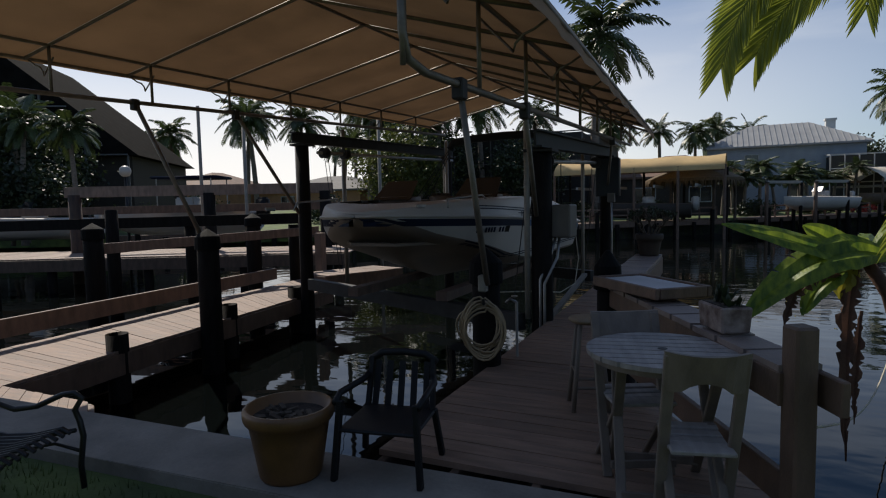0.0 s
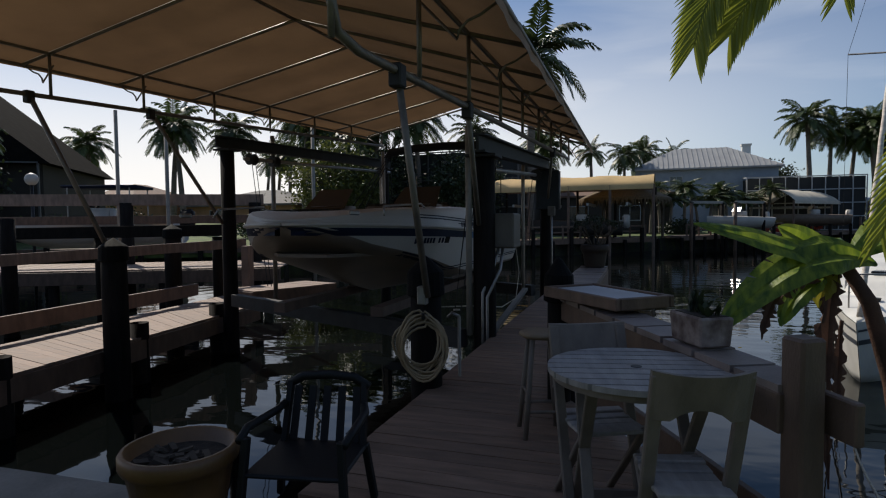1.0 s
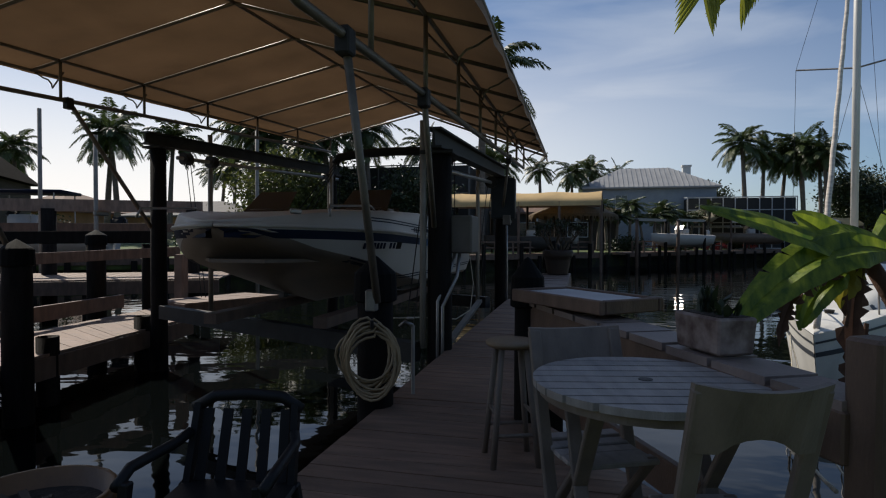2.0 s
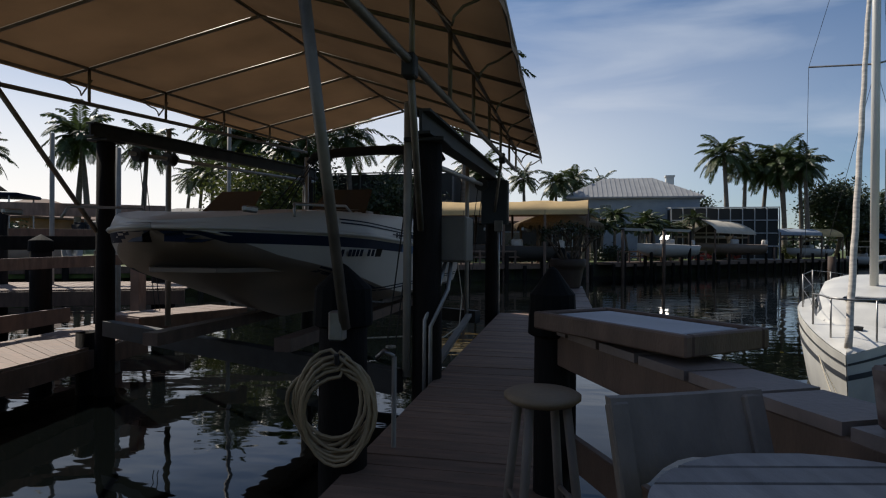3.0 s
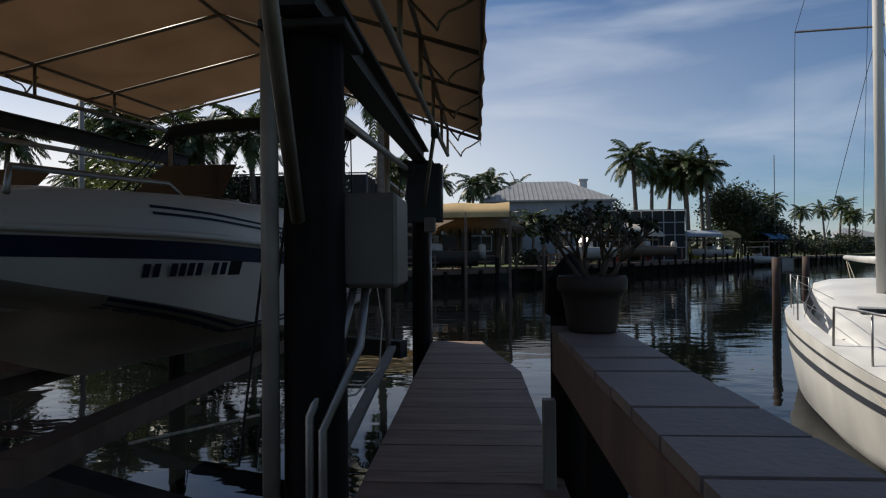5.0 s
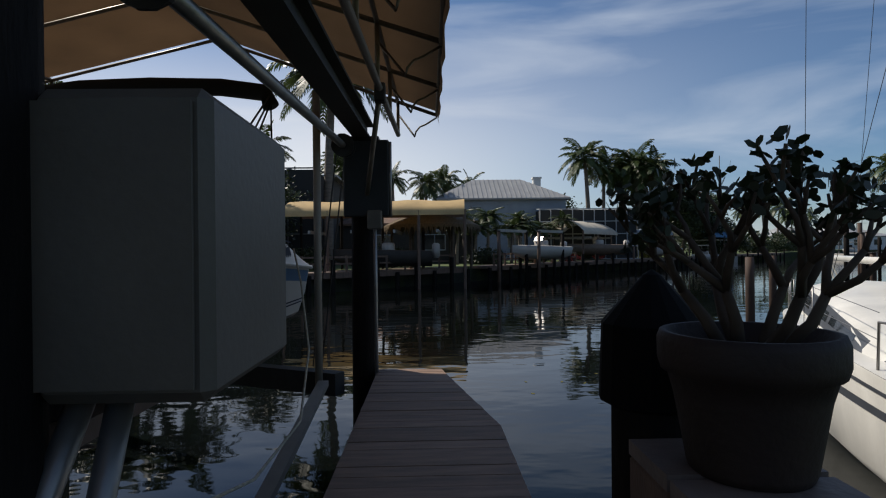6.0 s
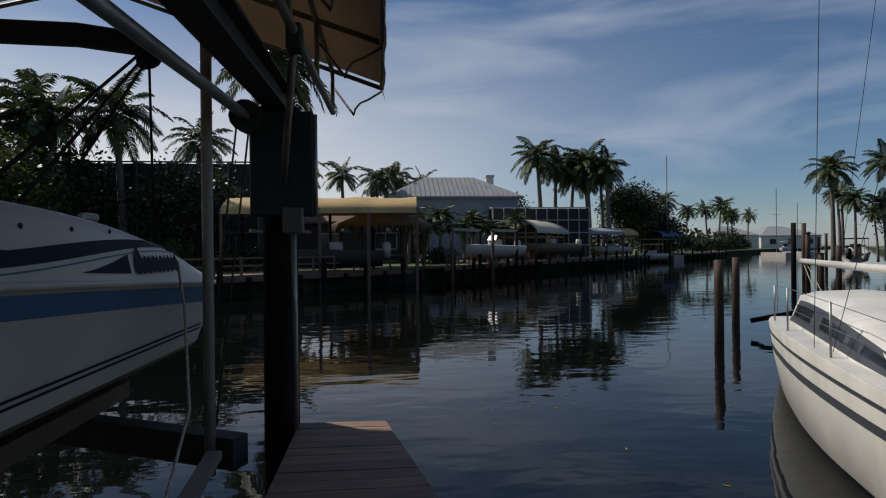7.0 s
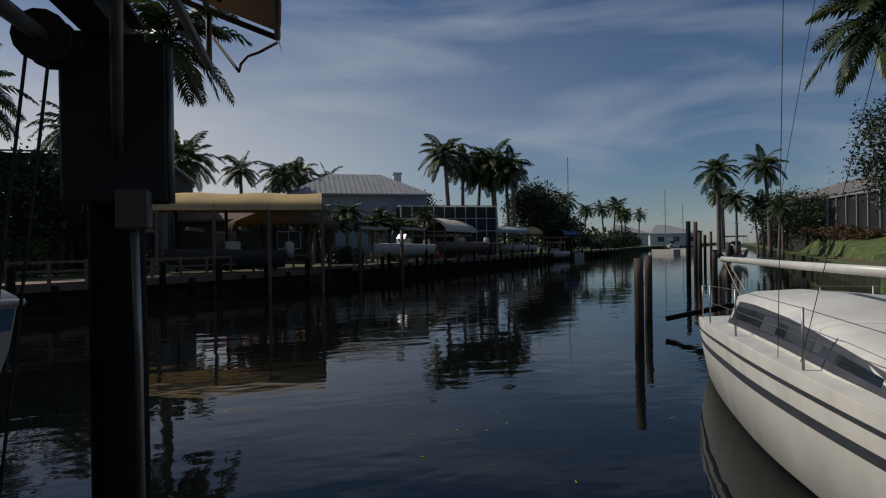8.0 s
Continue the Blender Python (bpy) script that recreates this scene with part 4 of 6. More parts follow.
for lo, hi in (((-TL, -TW, 0), (TL, -TW + 0.035, 0.07)), ((-TL, TW - 0.035, 0), (TL, TW, 0.07)), ((-TL, -TW + 0.036, 0), (-TL + 0.035, TW - 0.036, 0.07)), ((TL - 0.035, -TW + 0.036, 0), (TL, TW - 0.036, 0.07))):
    bm = bm_new()
    box(bm, lo, hi, bevel=0.006)
    part("rim_board", bm, WOOD_RAIL, tray)
bm = bm_new()
box(bm, (-TL + 0.036, -TW + 0.036, 0.0), (TL - 0.036, TW - 0.036, 0.03))
part("bottom", bm, WOOD_RAIL, tray)
bm = bm_new()
box(bm, (-TL + 0.06, -TW + 0.05, 0.031), (TL - 0.07, TW - 0.05, 0.062), bevel=0.01)
part("cutting_board", bm, LINEN, tray, "pale grey scarred cutting board")

# planter box on the rail cap
planter = thing("planter_box", "peeling painted terracotta planter box on the rail", "planter", at=pose(0.585, 5.70, 0.741, 0, 0, -64))
bm = bm_new()
v = box(bm, (-0.115, -0.07, 0), (0.115, 0.07, 0.128))
for q in v[4:]:
    q.co.x *= 1.1
    q.co.y *= 1.1
bmesh.ops.bevel(bm, geom=bm.edges[:], offset=0.008, segments=1, affect="EDGES")
part("box", bm, PEELP, planter)
bm = bm_new()
box(bm, (-0.108, -0.06, 0.126), (0.108, 0.06, 0.131))
part("soil", bm, SOIL, planter)
rng = random.Random(11)


def blade_tuft(parent, cx, cy, cz, n_, ln, material, name="leaf_tuft", width=0.012):
    bm = bm_new()
    for i in range(n_):
        a, tilt = rng.uniform(0, 6.28), rng.uniform(0.15, 0.9)
        d = Vector((math.cos(a) * tilt, math.sin(a) * tilt, 1)).normalized()
        s = d.cross(Vector((0, 0, 1))).normalized() * width
        p0 = Vector((cx + rng.uniform(-0.03, 0.03), cy + rng.uniform(-0.03, 0.03), cz))
        L_ = ln * rng.uniform(0.6, 1.1)
        p1, p2 = p0 + d * L_ * 0.6, p0 + d * L_ + Vector((0, 0, -0.12 * L_))
        a0, a1, b0, b1, c = [bm.verts.new(q) for q in (p0 - s * 0.6, p0 + s * 0.6, p1 - s, p1 + s, p2)]
        bm.faces.new((a0, a1, b1, b0))
        bm.faces.new((b0, b1, c))
    return part(name, bm, material, parent)


blade_tuft(planter, -0.04, 0, 0.128, 22, 0.12, LEAF_D)
blade_tuft(planter, 0.07, 0, 0.128, 10, 0.08, LEAF_D)


def pot(name, x, y, z, r, h, material, label, rim=0.03, seg=26):
    p = thing(name, label, "flower pot", at=pose(x, y, z))
    bm = bm_new()
    lathe(bm, [(0.001, 0), (r * 0.68, 0), (r * 0.72, 0.015), (r * 0.86, h * 0.55), (r * 0.93, h - 0.075), (r * 1.0, h - 0.07), (r * 1.04, h - 0.05), (r * 1.04, h - 0.015), (r * 1.0, h), (r * 0.93, h), (r * 0.86, h - 0.06), (0.001, h - 0.065)], seg)
    part("bowl", bm, material, p, "", True)
    bm = bm_new()
    lathe(bm, [(r * 0.865, h - 0.058), (0.001, h - 0.05)], seg)
    part("soil", bm, SOIL, p, "dark potting soil")
    return p


big = pot("flower_pot", -1.47, 4.86, 0.0, 0.225, 0.37, TERRA, "large round tan pot of soil on the seawall cap")
bm = bm_new()
for i in range(18):
    a = rng.uniform(0, 6.28)
    q = rng.uniform(0.02, 0.15)
    box(bm, (-0.03, -0.012, 0), (0.03, 0.012, 0.012), pose(q * math.cos(a), q * math.sin(a), 0.325, rng.uniform(-30, 30), rng.uniform(-30, 30), rng.uniform(0, 180)))
tagged(part("mulch", bm, BARK, big), kind="stuff")

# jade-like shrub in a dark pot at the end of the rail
jade = pot("potted_shrub", -0.11, 9.56, 0.763, 0.15, 0.25, TERRA_D, "backlit clay pot with a gnarled thick-stemmed shrub on the rail")


def branchy(bmw, bml, p, d, ln, r, depth, leaf, rg):
    q = p + d * ln
    mid = p + d * ln * 0.5 + Vector((rg.uniform(-1, 1), rg.uniform(-1, 1), rg.uniform(-0.5, 0.5))) * ln * 0.08
    tube(bmw, [p, mid, q], r, 6, r1=r * 0.68)
    if depth == 0 or ln < 0.04:
        for i in range(7):
            o = q + Vector((rg.uniform(-1, 1), rg.uniform(-1, 1), rg.uniform(-1, 1))) * leaf * 1.5
            u = Vector((rg.uniform(-1, 1), rg.uniform(-1, 1), rg.uniform(-1, 1))).normalized()
            w = u.cross(Vector((rg.uniform(-1, 1), rg.uniform(-1, 1), rg.uniform(-1, 1)))).normalized()
            bml.faces.new([bml.verts.new(o + u * leaf * a + w * leaf * 0.55 * c) for a, c in ((-1, 0), (-0.3, 1), (0.6, 0.8), (1, 0), (0.6, -0.8), (-0.3, -1))])
        return
    for i in range(rg.choice((2, 3))):
        nd = (d + Vector((rg.uniform(-1, 1), rg.uniform(-1, 1), rg.uniform(-0.25, 0.75))) * 0.75).normalized()
        branchy(bmw, bml, q, nd, ln * rg.uniform(0.65, 0.9), r * 0.66, depth - 1, leaf, rg)


rg = random.Random(5)
bw, bl_ = bm_new(), bm_new()
for dx, dy in ((0.6, 0.2), (-0.75, 0.15), (0.25, -0.6), (-0.1, 0.5), (0.9, -0.2), (-0.45, -0.3)):
    branchy(bw, bl_, Vector((dx * 0.06, dy * 0.06, 0.22)), Vector((dx * 0.8, dy, 1.0)).normalized(), 0.12, 0.013, 3, 0.013, rg)
part("stem", bw, BARK, jade, "gnarled brown branches", True)
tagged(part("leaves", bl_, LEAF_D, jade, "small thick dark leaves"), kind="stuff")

# glazed pot on the bank
gp = pot("flower_pot", 1.32, 5.06, 0.0, 0.17, 0.6, mat("mint glazed pot", (0.20, 0.42, 0.33), 0.35, 0.15, 4, 0.05), "tall mint-green glazed pot on the bank")
blade_tuft(gp, 0, 0, 0.55, 30, 0.28, LEAF_M)

# coiled hose on its pile, with the standpipe beside it
hose = thing("garden_hose", "pale coiled garden hose hung on the capped pile", "hose", at=pose(-1.2, 7.04, 0.38, 0, 0, 12))
bm = bm_new()
pts = []
rg = random.Random(8)
for k in range(12):
    rx, rz_, oy, ox, oz = 0.168 + rg.uniform(-0.03, 0.04), 0.20 + rg.uniform(-0.04, 0.04), rg.uniform(-0.05, 0.03), rg.uniform(-0.03, 0.03), rg.uniform(-0.04, 0.02)
    for i in range(20):
        a = math.pi / 2 + 2 * math.pi * i / 20
        pts.append((ox + rx * math.cos(a), oy - 0.1 + 0.02 * math.sin(2 * a), oz + rz_ * math.sin(a)))
tube(bm, pts, 0.009, 6)
part("coil", bm, HOSE, hose, "", True)
bm = bm_new()
tube(bm, [(0.02, -0.02, 0.2), (0.02, -0.16, 0.2), (0.02, -0.17, 0.24)], 0.012, 6)
part("hook", bm, STEEL_D, hose)
tap = thing("standpipe", "white standpipe with a brass tap beside the pile", "tap", at=pose(-1.06, 7.5, 0))
bm = bm_new()
tube(bm, [(0, 0, -1.3), (0, 0, 0.5)], 0.014, 8)
part("pipe", bm, PVC, tap, "", True)
bm = bm_new()
tube(bm, [(0, 0, 0.5), (-0.06, 0, 0.53), (-0.1, 0, 0.49)], 0.014, 8)
part("spout", bm, ALU, tap, "", True)
bm = bm_new()
lathe(bm, [(0.001, 0.012), (0.03, 0.01), (0.03, 0), (0.001, 0)], 10, pose(-0.02, 0, 0.55))
part("handle", bm, ALU, tap)

# black plastic armchair and iron bench on the bank


def arm_chair(x, y, rz):
    c = thing("arm_chair", "black moulded plastic armchair on the seawall cap", "chair", at=pose(x, y, 0, 0, 0, rz))
    w, sh, h = 0.21, 0.27, 0.56
    bm = bm_new()
    box(bm, (-w, -0.2, sh - 0.02), (w, 0.2, sh), bevel=0.008)
    part("seat", bm, BLACK, c)
    for sx in (-1, 1):
        for sy in (-1, 1):
            bm = bm_new()
            beam(bm, (sx * (w + 0.02), sy * 0.21, 0), (sx * (w - 0.01), sy * 0.17, sh + (0.14 if sy > 0 else 0)), 0.04, 0.03, up=(1, 0, 0), bevel=0.005)
            part("leg", bm, BLACK, c)
        bm = bm_new()
        tube(bm, [(sx * (w + 0.01), 0.19, sh + 0.13), (sx * (w + 0.02), 0.1, sh + 0.155), (sx * w, -0.15, sh + 0.15), (sx * (w - 0.02), -0.2, sh + 0.17)], 0.018, 8)
        part("arm", bm, BLACK, c, "", True)
        bm = bm_new()
        beam(bm, (sx * (w - 0.02), -0.17, sh - 0.02), (sx * (w - 0.03), -0.25, h - 0.03), 0.035, 0.025, up=(1, 0, 0))
        part("back_post", bm, BLACK, c)
    for i in range(5):
        xx = -w + 0.06 + i * (2 * w - 0.12) / 4
        bm = bm_new()
        beam(bm, (xx, -0.18, sh), (xx * 0.95, -0.25, h - 0.05), 0.035, 0.012, up=(0, 1, 0))
        part("back_slat", bm, BLACK, c)
    bm = bm_new()
    tube(bm, [(-w + 0.01, -0.25, h - 0.05), (-w * 0.6, -0.262, h - 0.008), (0, -0.266, h), (w * 0.6, -0.262, h - 0.008), (w - 0.01, -0.25, h - 0.05)], 0.022, 8)
    part("top_rail", bm, BLACK, c, "", True)
    return c


arm_chair(-1.02, 5.12, 190)
bench = thing("iron_bench", "black wrought-iron garden seat with a slatted seat", "garden seat", at=pose(-2.64, 4.05, -0.06, 0, 0, -72))
for i in range(12):
    bm = bm_new()
    xx = -0.25 + i * 0.045
    tube(bm, [(xx, -0.24, 0.31), (xx, -0.12, 0.29), (xx, 0.05, 0.30), (xx, 0.2, 0.335), (xx, 0.245, 0.31)], 0.011, 6)
    part("seat_slat", bm, IRON, bench)
for sx in (-1, 1):
    bm = bm_new()
    tube(bm, [(sx * 0.29, 0.27, 0), (sx * 0.29, 0.26, 0.12), (sx * 0.29, 0.285, 0.28), (sx * 0.29, 0.27, 0.36), (sx * 0.29, 0.245, 0.42), (sx * 0.29, 0.29, 0.485), (sx * 0.29, 0.25, 0.512), (sx * 0.29, 0.18, 0.50), (sx * 0.29, 0.03, 0.435), (sx * 0.29, -0.1, 0.415), (sx * 0.29, -0.2, 0.445), (sx * 0.29, -0.25, 0.56)], 0.015, 8)
    part("arm", bm, IRON, bench, "curled iron arm", True)
    bm = bm_new()
    tube(bm, [(sx * 0.29, -0.30, 0), (sx * 0.29, -0.23, 0.3), (sx * 0.29, -0.28, 0.78)], 0.016, 8)
    part("leg", bm, IRON, bench, "", True)
    bm = bm_new()
    tube(bm, [(sx * 0.29, -0.25, 0.28), (sx * 0.29, -0.02, 0.26), (sx * 0.29, 0.24, 0.31)], 0.013, 6)
    part("seat_rail", bm, IRON, bench, "", True)
    bm = bm_new()
    tube(bm, [(sx * 0.29, -0.24, 0.07), (sx * 0.29, -0.05, 0.2), (sx * 0.29, 0.12, 0.235), (sx * 0.29, 0.26, 0.2)], 0.009, 6)
    part("brace", bm, IRON, bench, "", True)
for i in range(7):
    bm = bm_new()
    xx = -0.27 + i * 0.09
    tube(bm, [(xx, -0.23, 0.3), (xx, -0.28, 0.76)], 0.009, 6)
    part("back_bar", bm, IRON, bench)
bm = bm_new()
tube(bm, [(-0.29, -0.28, 0.75), (0, -0.285, 0.84), (0.29, -0.28, 0.75)], 0.015, 8)
part("top_rail", bm, IRON, bench, "", True)

# ---------------------------------------------------------------- plants on the near bank


def bend(p0, p1, p2, f):
    return p0 * (1 - f) ** 2 + p1 * 2 * f * (1 - f) + p2 * f * f


def torn_leaf(bm, p0, p1, p2, width, rg, face=(-0.25, -0.75, 0.62), fold=0.3, tear=0.25, k=26, dry=False):
    """A broad banana leaf along a bent rib: ribbed halves that fall off the rib, split into strips."""
    p0, p1, p2 = Vector(p0), Vector(p1), Vector(p2)
    face = Vector(face).normalized()
    for sg in (1, -1):
        prev = None
        drop = rg.uniform(0.0, 0.15)
        for i in range(k + 1):
            f = i / k
            p = bend(p0, p1, p2, f)
            d = (bend(p0, p1, p2, min(1, f + 0.02)) - bend(p0, p1, p2, max(0, f - 0.02))).normalized()
            s = d.cross(face).normalized() * sg
            n_ = s.cross(d).normalized() * sg
            w = width * min(1, (0.12 + 3.2 * f)) * max(0.03, (1 - f ** 3.2)) ** 0.75
            w *= 1 + rg.uniform(-tear, tear) * (0.35 if i % 5 else 1.0)
            wave = 0.05 * w * math.sin(f * 16 + sg)
            q1 = p + s * (w * 0.5) + d * (w * 0.16) + n_ * (fold * w * 0.5 + wave)
            q2 = p + s * w * (0.55 if dry and i % 3 == 0 else 1) + d * (w * 0.34) + n_ * (fold * w * 0.35 - wave) + Vector((0, 0, -drop * w))
            cur = [p, q1, q2]
            if prev:
                split = rg.random() < tear * 0.7
                a = [bm.verts.new(z) for z in prev]
                b_ = [bm.verts.new(z) for z in cur]
                if split:
                    b_[2].co = b_[2].co.lerp(a[2].co, 0.6)
                bm.faces.new((a[0], a[1], b_[1], b_[0]))
                bm.faces.new((a[1], a[2], b_[2], b_[1]))
            prev = cur
    bmesh.ops.remove_doubles(bm, verts=bm.verts[:], dist=0.0004)
    tube(bm, [bend(p0, p1, p2, i / 10) - face * 0.006 for i in range(11)], 0.009, 6, r1=0.003)


ban = thing("banana_plant", "banana plant with torn green leaves and dry brown ones", "plant", at=pose(0, 0, 0))
bm = bm_new()
tube(bm, [(1.62, 6.12, -1.2), (1.56, 6.14, -0.2), (1.46, 6.16, 0.5), (1.36, 6.17, 0.88), (1.24, 6.16, 1.08)], 0.06, 12, r1=0.028)
part("stem", bm, LEAF_X, ban, "brown layered stem", True)
rg = random.Random(3)
GREEN = (((1.24, 6.16, 1.04), (0.96, 6.02, 1.16), (0.57, 5.88, 1.26), 0.058, (-0.15, -0.7, 0.7), 0.05), ((1.38, 6.16, 1.06), (1.06, 6.04, 1.24), (0.66, 5.89, 0.74), 0.088, (-0.25, -0.8, 0.55), 0.06), ((1.22, 6.18, 1.04), (1.12, 6.16, 1.16), (0.96, 6.10, 1.24), 0.06, (-0.3, -0.8, 0.5), 0.06), ((1.26, 6.17, 1.06), (1.5, 6.3, 1.34), (1.95, 6.4, 1.15), 0.085, (0.2, -0.6, 0.75), 0.1), ((1.3, 6.2, 1.05), (1.4, 6.6, 1.24), (1.5, 7.0, 1.0), 0.08, (0.2, -0.4, 0.9), 0.1), ((1.2, 6.14, 1.02), (1.02, 6.02, 0.99), (0.955, 5.99, 0.78), 0.05, (-0.3, -0.85, 0.3), 0.15))
for p0, p1, p2, w, fc, te in GREEN:
    bm = bm_new()
    torn_leaf(bm, p0, p1, p2, w * 1.25, rg, fc, 0.5, te * 0.5, 44)
    part("leaf", bm, LEAF_B, ban, "torn green leaf")
for p0, p1, p2, w in (((1.22, 6.12, 1.06), (1.15, 6.08, 1.02), (1.13, 6.08, 0.86), 0.055), ((1.24, 6.12, 1.1), (1.14, 6.08, 1.12), (1.09, 6.06, 0.97), 0.04)):
    bm = bm_new()
    torn_leaf(bm, p0, p1, p2, w, rg, (-0.2, -0.9, 0.2), 0.2, 0.35, 12)
    part("leaf", bm, LEAF_Y, ban, "yellowed leaf")
for p0, p1, p2, w in (((1.22, 6.1, 1.04), (1.14, 6.07, 0.98), (1.17, 6.03, 0.02), 0.05), ((1.14, 6.07, 0.98), (0.92, 5.99, 1.05), (0.87, 5.95, 0.72), 0.045), ((1.23, 6.1, 0.8), (1.2, 6.06, 0.6), (1.2, 6.03, 0.22), 0.03)):
    bm = bm_new()
    torn_leaf(bm, p0, p1, p2, w, rg, (-0.3, -0.9, 0.1), 0.55, 0.6, 22, True)
    part("leaf", bm, LEAF_X, ban, "dry brown hanging leaf")


def frond(bm, p0, d0, length, droop, leaf, k=22, width=0.02, hang=0.5, rg=None, twist=0.0):
    """A feather palm frond: a drooping rib with narrow leaflets on both sides."""
    rg = rg or random.Random(1)
    d, p = Vector(d0).normalized(), Vector(p0)
    prev = None
    for i in range(k + 1):
        f = i / k
        s = d.cross(Vector((0, 0, 1)))
        s = s.normalized() if s.length > 1e-3 else Vector((1, 0, 0))
        rad = width * 0.6 * (1 - 0.85 * f)
        cur = [bm.verts.new(p + s * rad), bm.verts.new(p - s * rad), bm.verts.new(p + Vector((0, 0, -rad)))]
        if prev:
            bridge(bm, prev, cur)
        prev = cur
        if f > 0.1:
            ln = leaf * math.sin(math.pi * (0.12 + 0.83 * f)) ** 0.6 * rg.uniform(0.85, 1.1)
            for sg in (1, -1):
                ld = (s * sg * 0.9 + d * (0.55 + 0.5 * f) + Vector((0, 0, rg.uniform(-0.15, 0.2)))).normalized()
                q1 = p + ld * ln * 0.5
                q2 = q1 + (ld + Vector((0, 0, -hang * rg.uniform(0.7, 1.4)))).normalized() * ln * 0.5
                w = d * width
                a0, a1, b0, b1, c = [bm.verts.new(z) for z in (p - w * 0.5, p + w * 0.5, q1 - w, q1 + w, q2)]
                bm.faces.new((a0, a1, b1, b0))
                bm.faces.new((b0, b1, c))
        p = p + d * (length / k)
        d = (d + Vector((0, 0, -droop / k))).normalized()


def feather(p0, p1, p2, leaf, n_, rg, face, hang=0.07, width=0.0068):
    """One large frond near the eye: a bent rib with close, folded, tapering leaflets."""
    bm = bm_new()
    p0, p1, p2 = Vector(p0), Vector(p1), Vector(p2)
    face = Vector(face).normalized()
    tube(bm, [bend(p0, p1, p2, i / 16) for i in range(17)], 0.014, 6, r1=0.003)
    for i in range(n_):
        f = 0.08 + 0.92 * i / (n_ - 1)
        p = bend(p0, p1, p2, f)
        d = (bend(p0, p1, p2, min(1, f + 0.02)) - bend(p0, p1, p2, max(0, f - 0.02))).normalized()
        s = d.cross(face).normalized()
        ln = leaf * (0.45 + 0.55 * math.sin(math.pi * min(1, 0.25 + 0.62 * f))) * rg.uniform(0.92, 1.06)
        for sg in (1, -1):
            ld = (s * sg * (0.85 - 0.45 * f) + d * (0.6 + 0.4 * f) + face * rg.uniform(-0.05, 0.12)).normalized()
            q, prev = Vector(p), None
            for k in range(5):
                g = k / 4
                w = width * (0.55 + 0.9 * math.sin(math.pi * min(1, 0.15 + 0.55 * g))) * (1 - g ** 4) + 0.0006
                x_ = ld.cross(face).normalized()
                cur = [bm.verts.new(q + x_ * w), bm.verts.new(q - face * w * 0.45), bm.verts.new(q - x_ * w)]
                if prev:
                    bm.faces.new((prev[0], prev[1], cur[1], cur[0]))
                    bm.faces.new((prev[1], prev[2], cur[2], cur[1]))
                prev = cur
                q = q + ld * (ln / 4)
                ld = (ld + Vector((0, 0, -hang * (0.4 + g)))).normalized()
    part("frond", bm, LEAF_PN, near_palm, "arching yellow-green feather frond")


near_palm = thing("palm_tree", "leaning palm of the near bank with long yellow-green fronds", "palm tree")
bm = bm_new()
tube(bm, [(2.9, 5.0, -0.1), (2.85, 5.2, 1.0), (2.7, 5.5, 2.1), (2.5, 5.9, 3.0)], 0.11, 12, r1=0.07)
part("trunk", bm, TRUNK, near_palm, "", True)
rg = random.Random(6)
FACE = (-0.1, -0.92, -0.25)
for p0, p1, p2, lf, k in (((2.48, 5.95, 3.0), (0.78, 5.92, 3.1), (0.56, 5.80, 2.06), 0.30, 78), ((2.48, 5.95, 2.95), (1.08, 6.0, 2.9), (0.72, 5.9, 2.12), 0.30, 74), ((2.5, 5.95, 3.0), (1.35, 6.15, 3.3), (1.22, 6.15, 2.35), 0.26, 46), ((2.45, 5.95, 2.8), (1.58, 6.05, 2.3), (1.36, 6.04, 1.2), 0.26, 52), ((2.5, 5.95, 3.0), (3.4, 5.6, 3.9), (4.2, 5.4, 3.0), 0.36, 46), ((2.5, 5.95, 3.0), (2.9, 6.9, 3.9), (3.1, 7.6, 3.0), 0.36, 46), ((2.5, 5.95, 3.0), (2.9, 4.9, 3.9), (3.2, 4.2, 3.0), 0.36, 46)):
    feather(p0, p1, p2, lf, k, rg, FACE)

# ---------------------------------------------------------------- the moored sailboat
yacht = thing("sailboat", "white moored sailboat with black cabin windows and grey rub stripes", "sailboat", at=pose(3.35, 12.5, WATER_Z, 0, 0, -30))
YL = 8.0


def y_half(s):
    return 1.18 * (1 - (1 - min(1, s / 0.55)) ** 2.0) ** 0.8 * (1 - 0.22 * max(0, (s - 0.6) / 0.4) ** 2)


def y_sheer(s):
    return 0.88 + 0.28 * math.sin(math.pi * s ** 0.8) + 0.12 * s


def y_sec(s):
    h_, t = max(0.004, y_half(s)), y_sheer(s)
    return [(0.0, -0.35 + 0.35 * max(0, 1 - s / 0.12)), (h_ * 0.62, -0.1), (h_ * 0.86, 0.12), (h_ * 0.95, t * 0.55), (h_, t - 0.02), (h_ * 0.99, t)]


def y_strip(i0, i1, name, material, off=0.0, cut=None, label=""):
    bm = bm_new()
    for side in (1, -1):
        prev = None
        for i in range(41):
            s = i / 40
            rake = 0.28 * (1 - s) ** 6
            sec = y_sec(s)[i0:i1 + 1]
            if cut:
                (xa, za), (xb, zb) = y_sec(s)[3], y_sec(s)[4]
                sec = [(xa + (xb - xa) * q, za + (zb - za) * q) for q in cut]
            cur = [bm.verts.new((side * (x + off), YL * s - rake * z / 0.8, z)) for x, z in sec]
            if prev:
                for a in range(len(cur) - 1):
                    bm.faces.new((prev[a], cur[a], cur[a + 1], prev[a + 1]))
            prev = cur
    return part(name, bm, material, yacht, label, True)


y_strip(0, 5, "hull", GEL_SAIL, label="stained white hull")
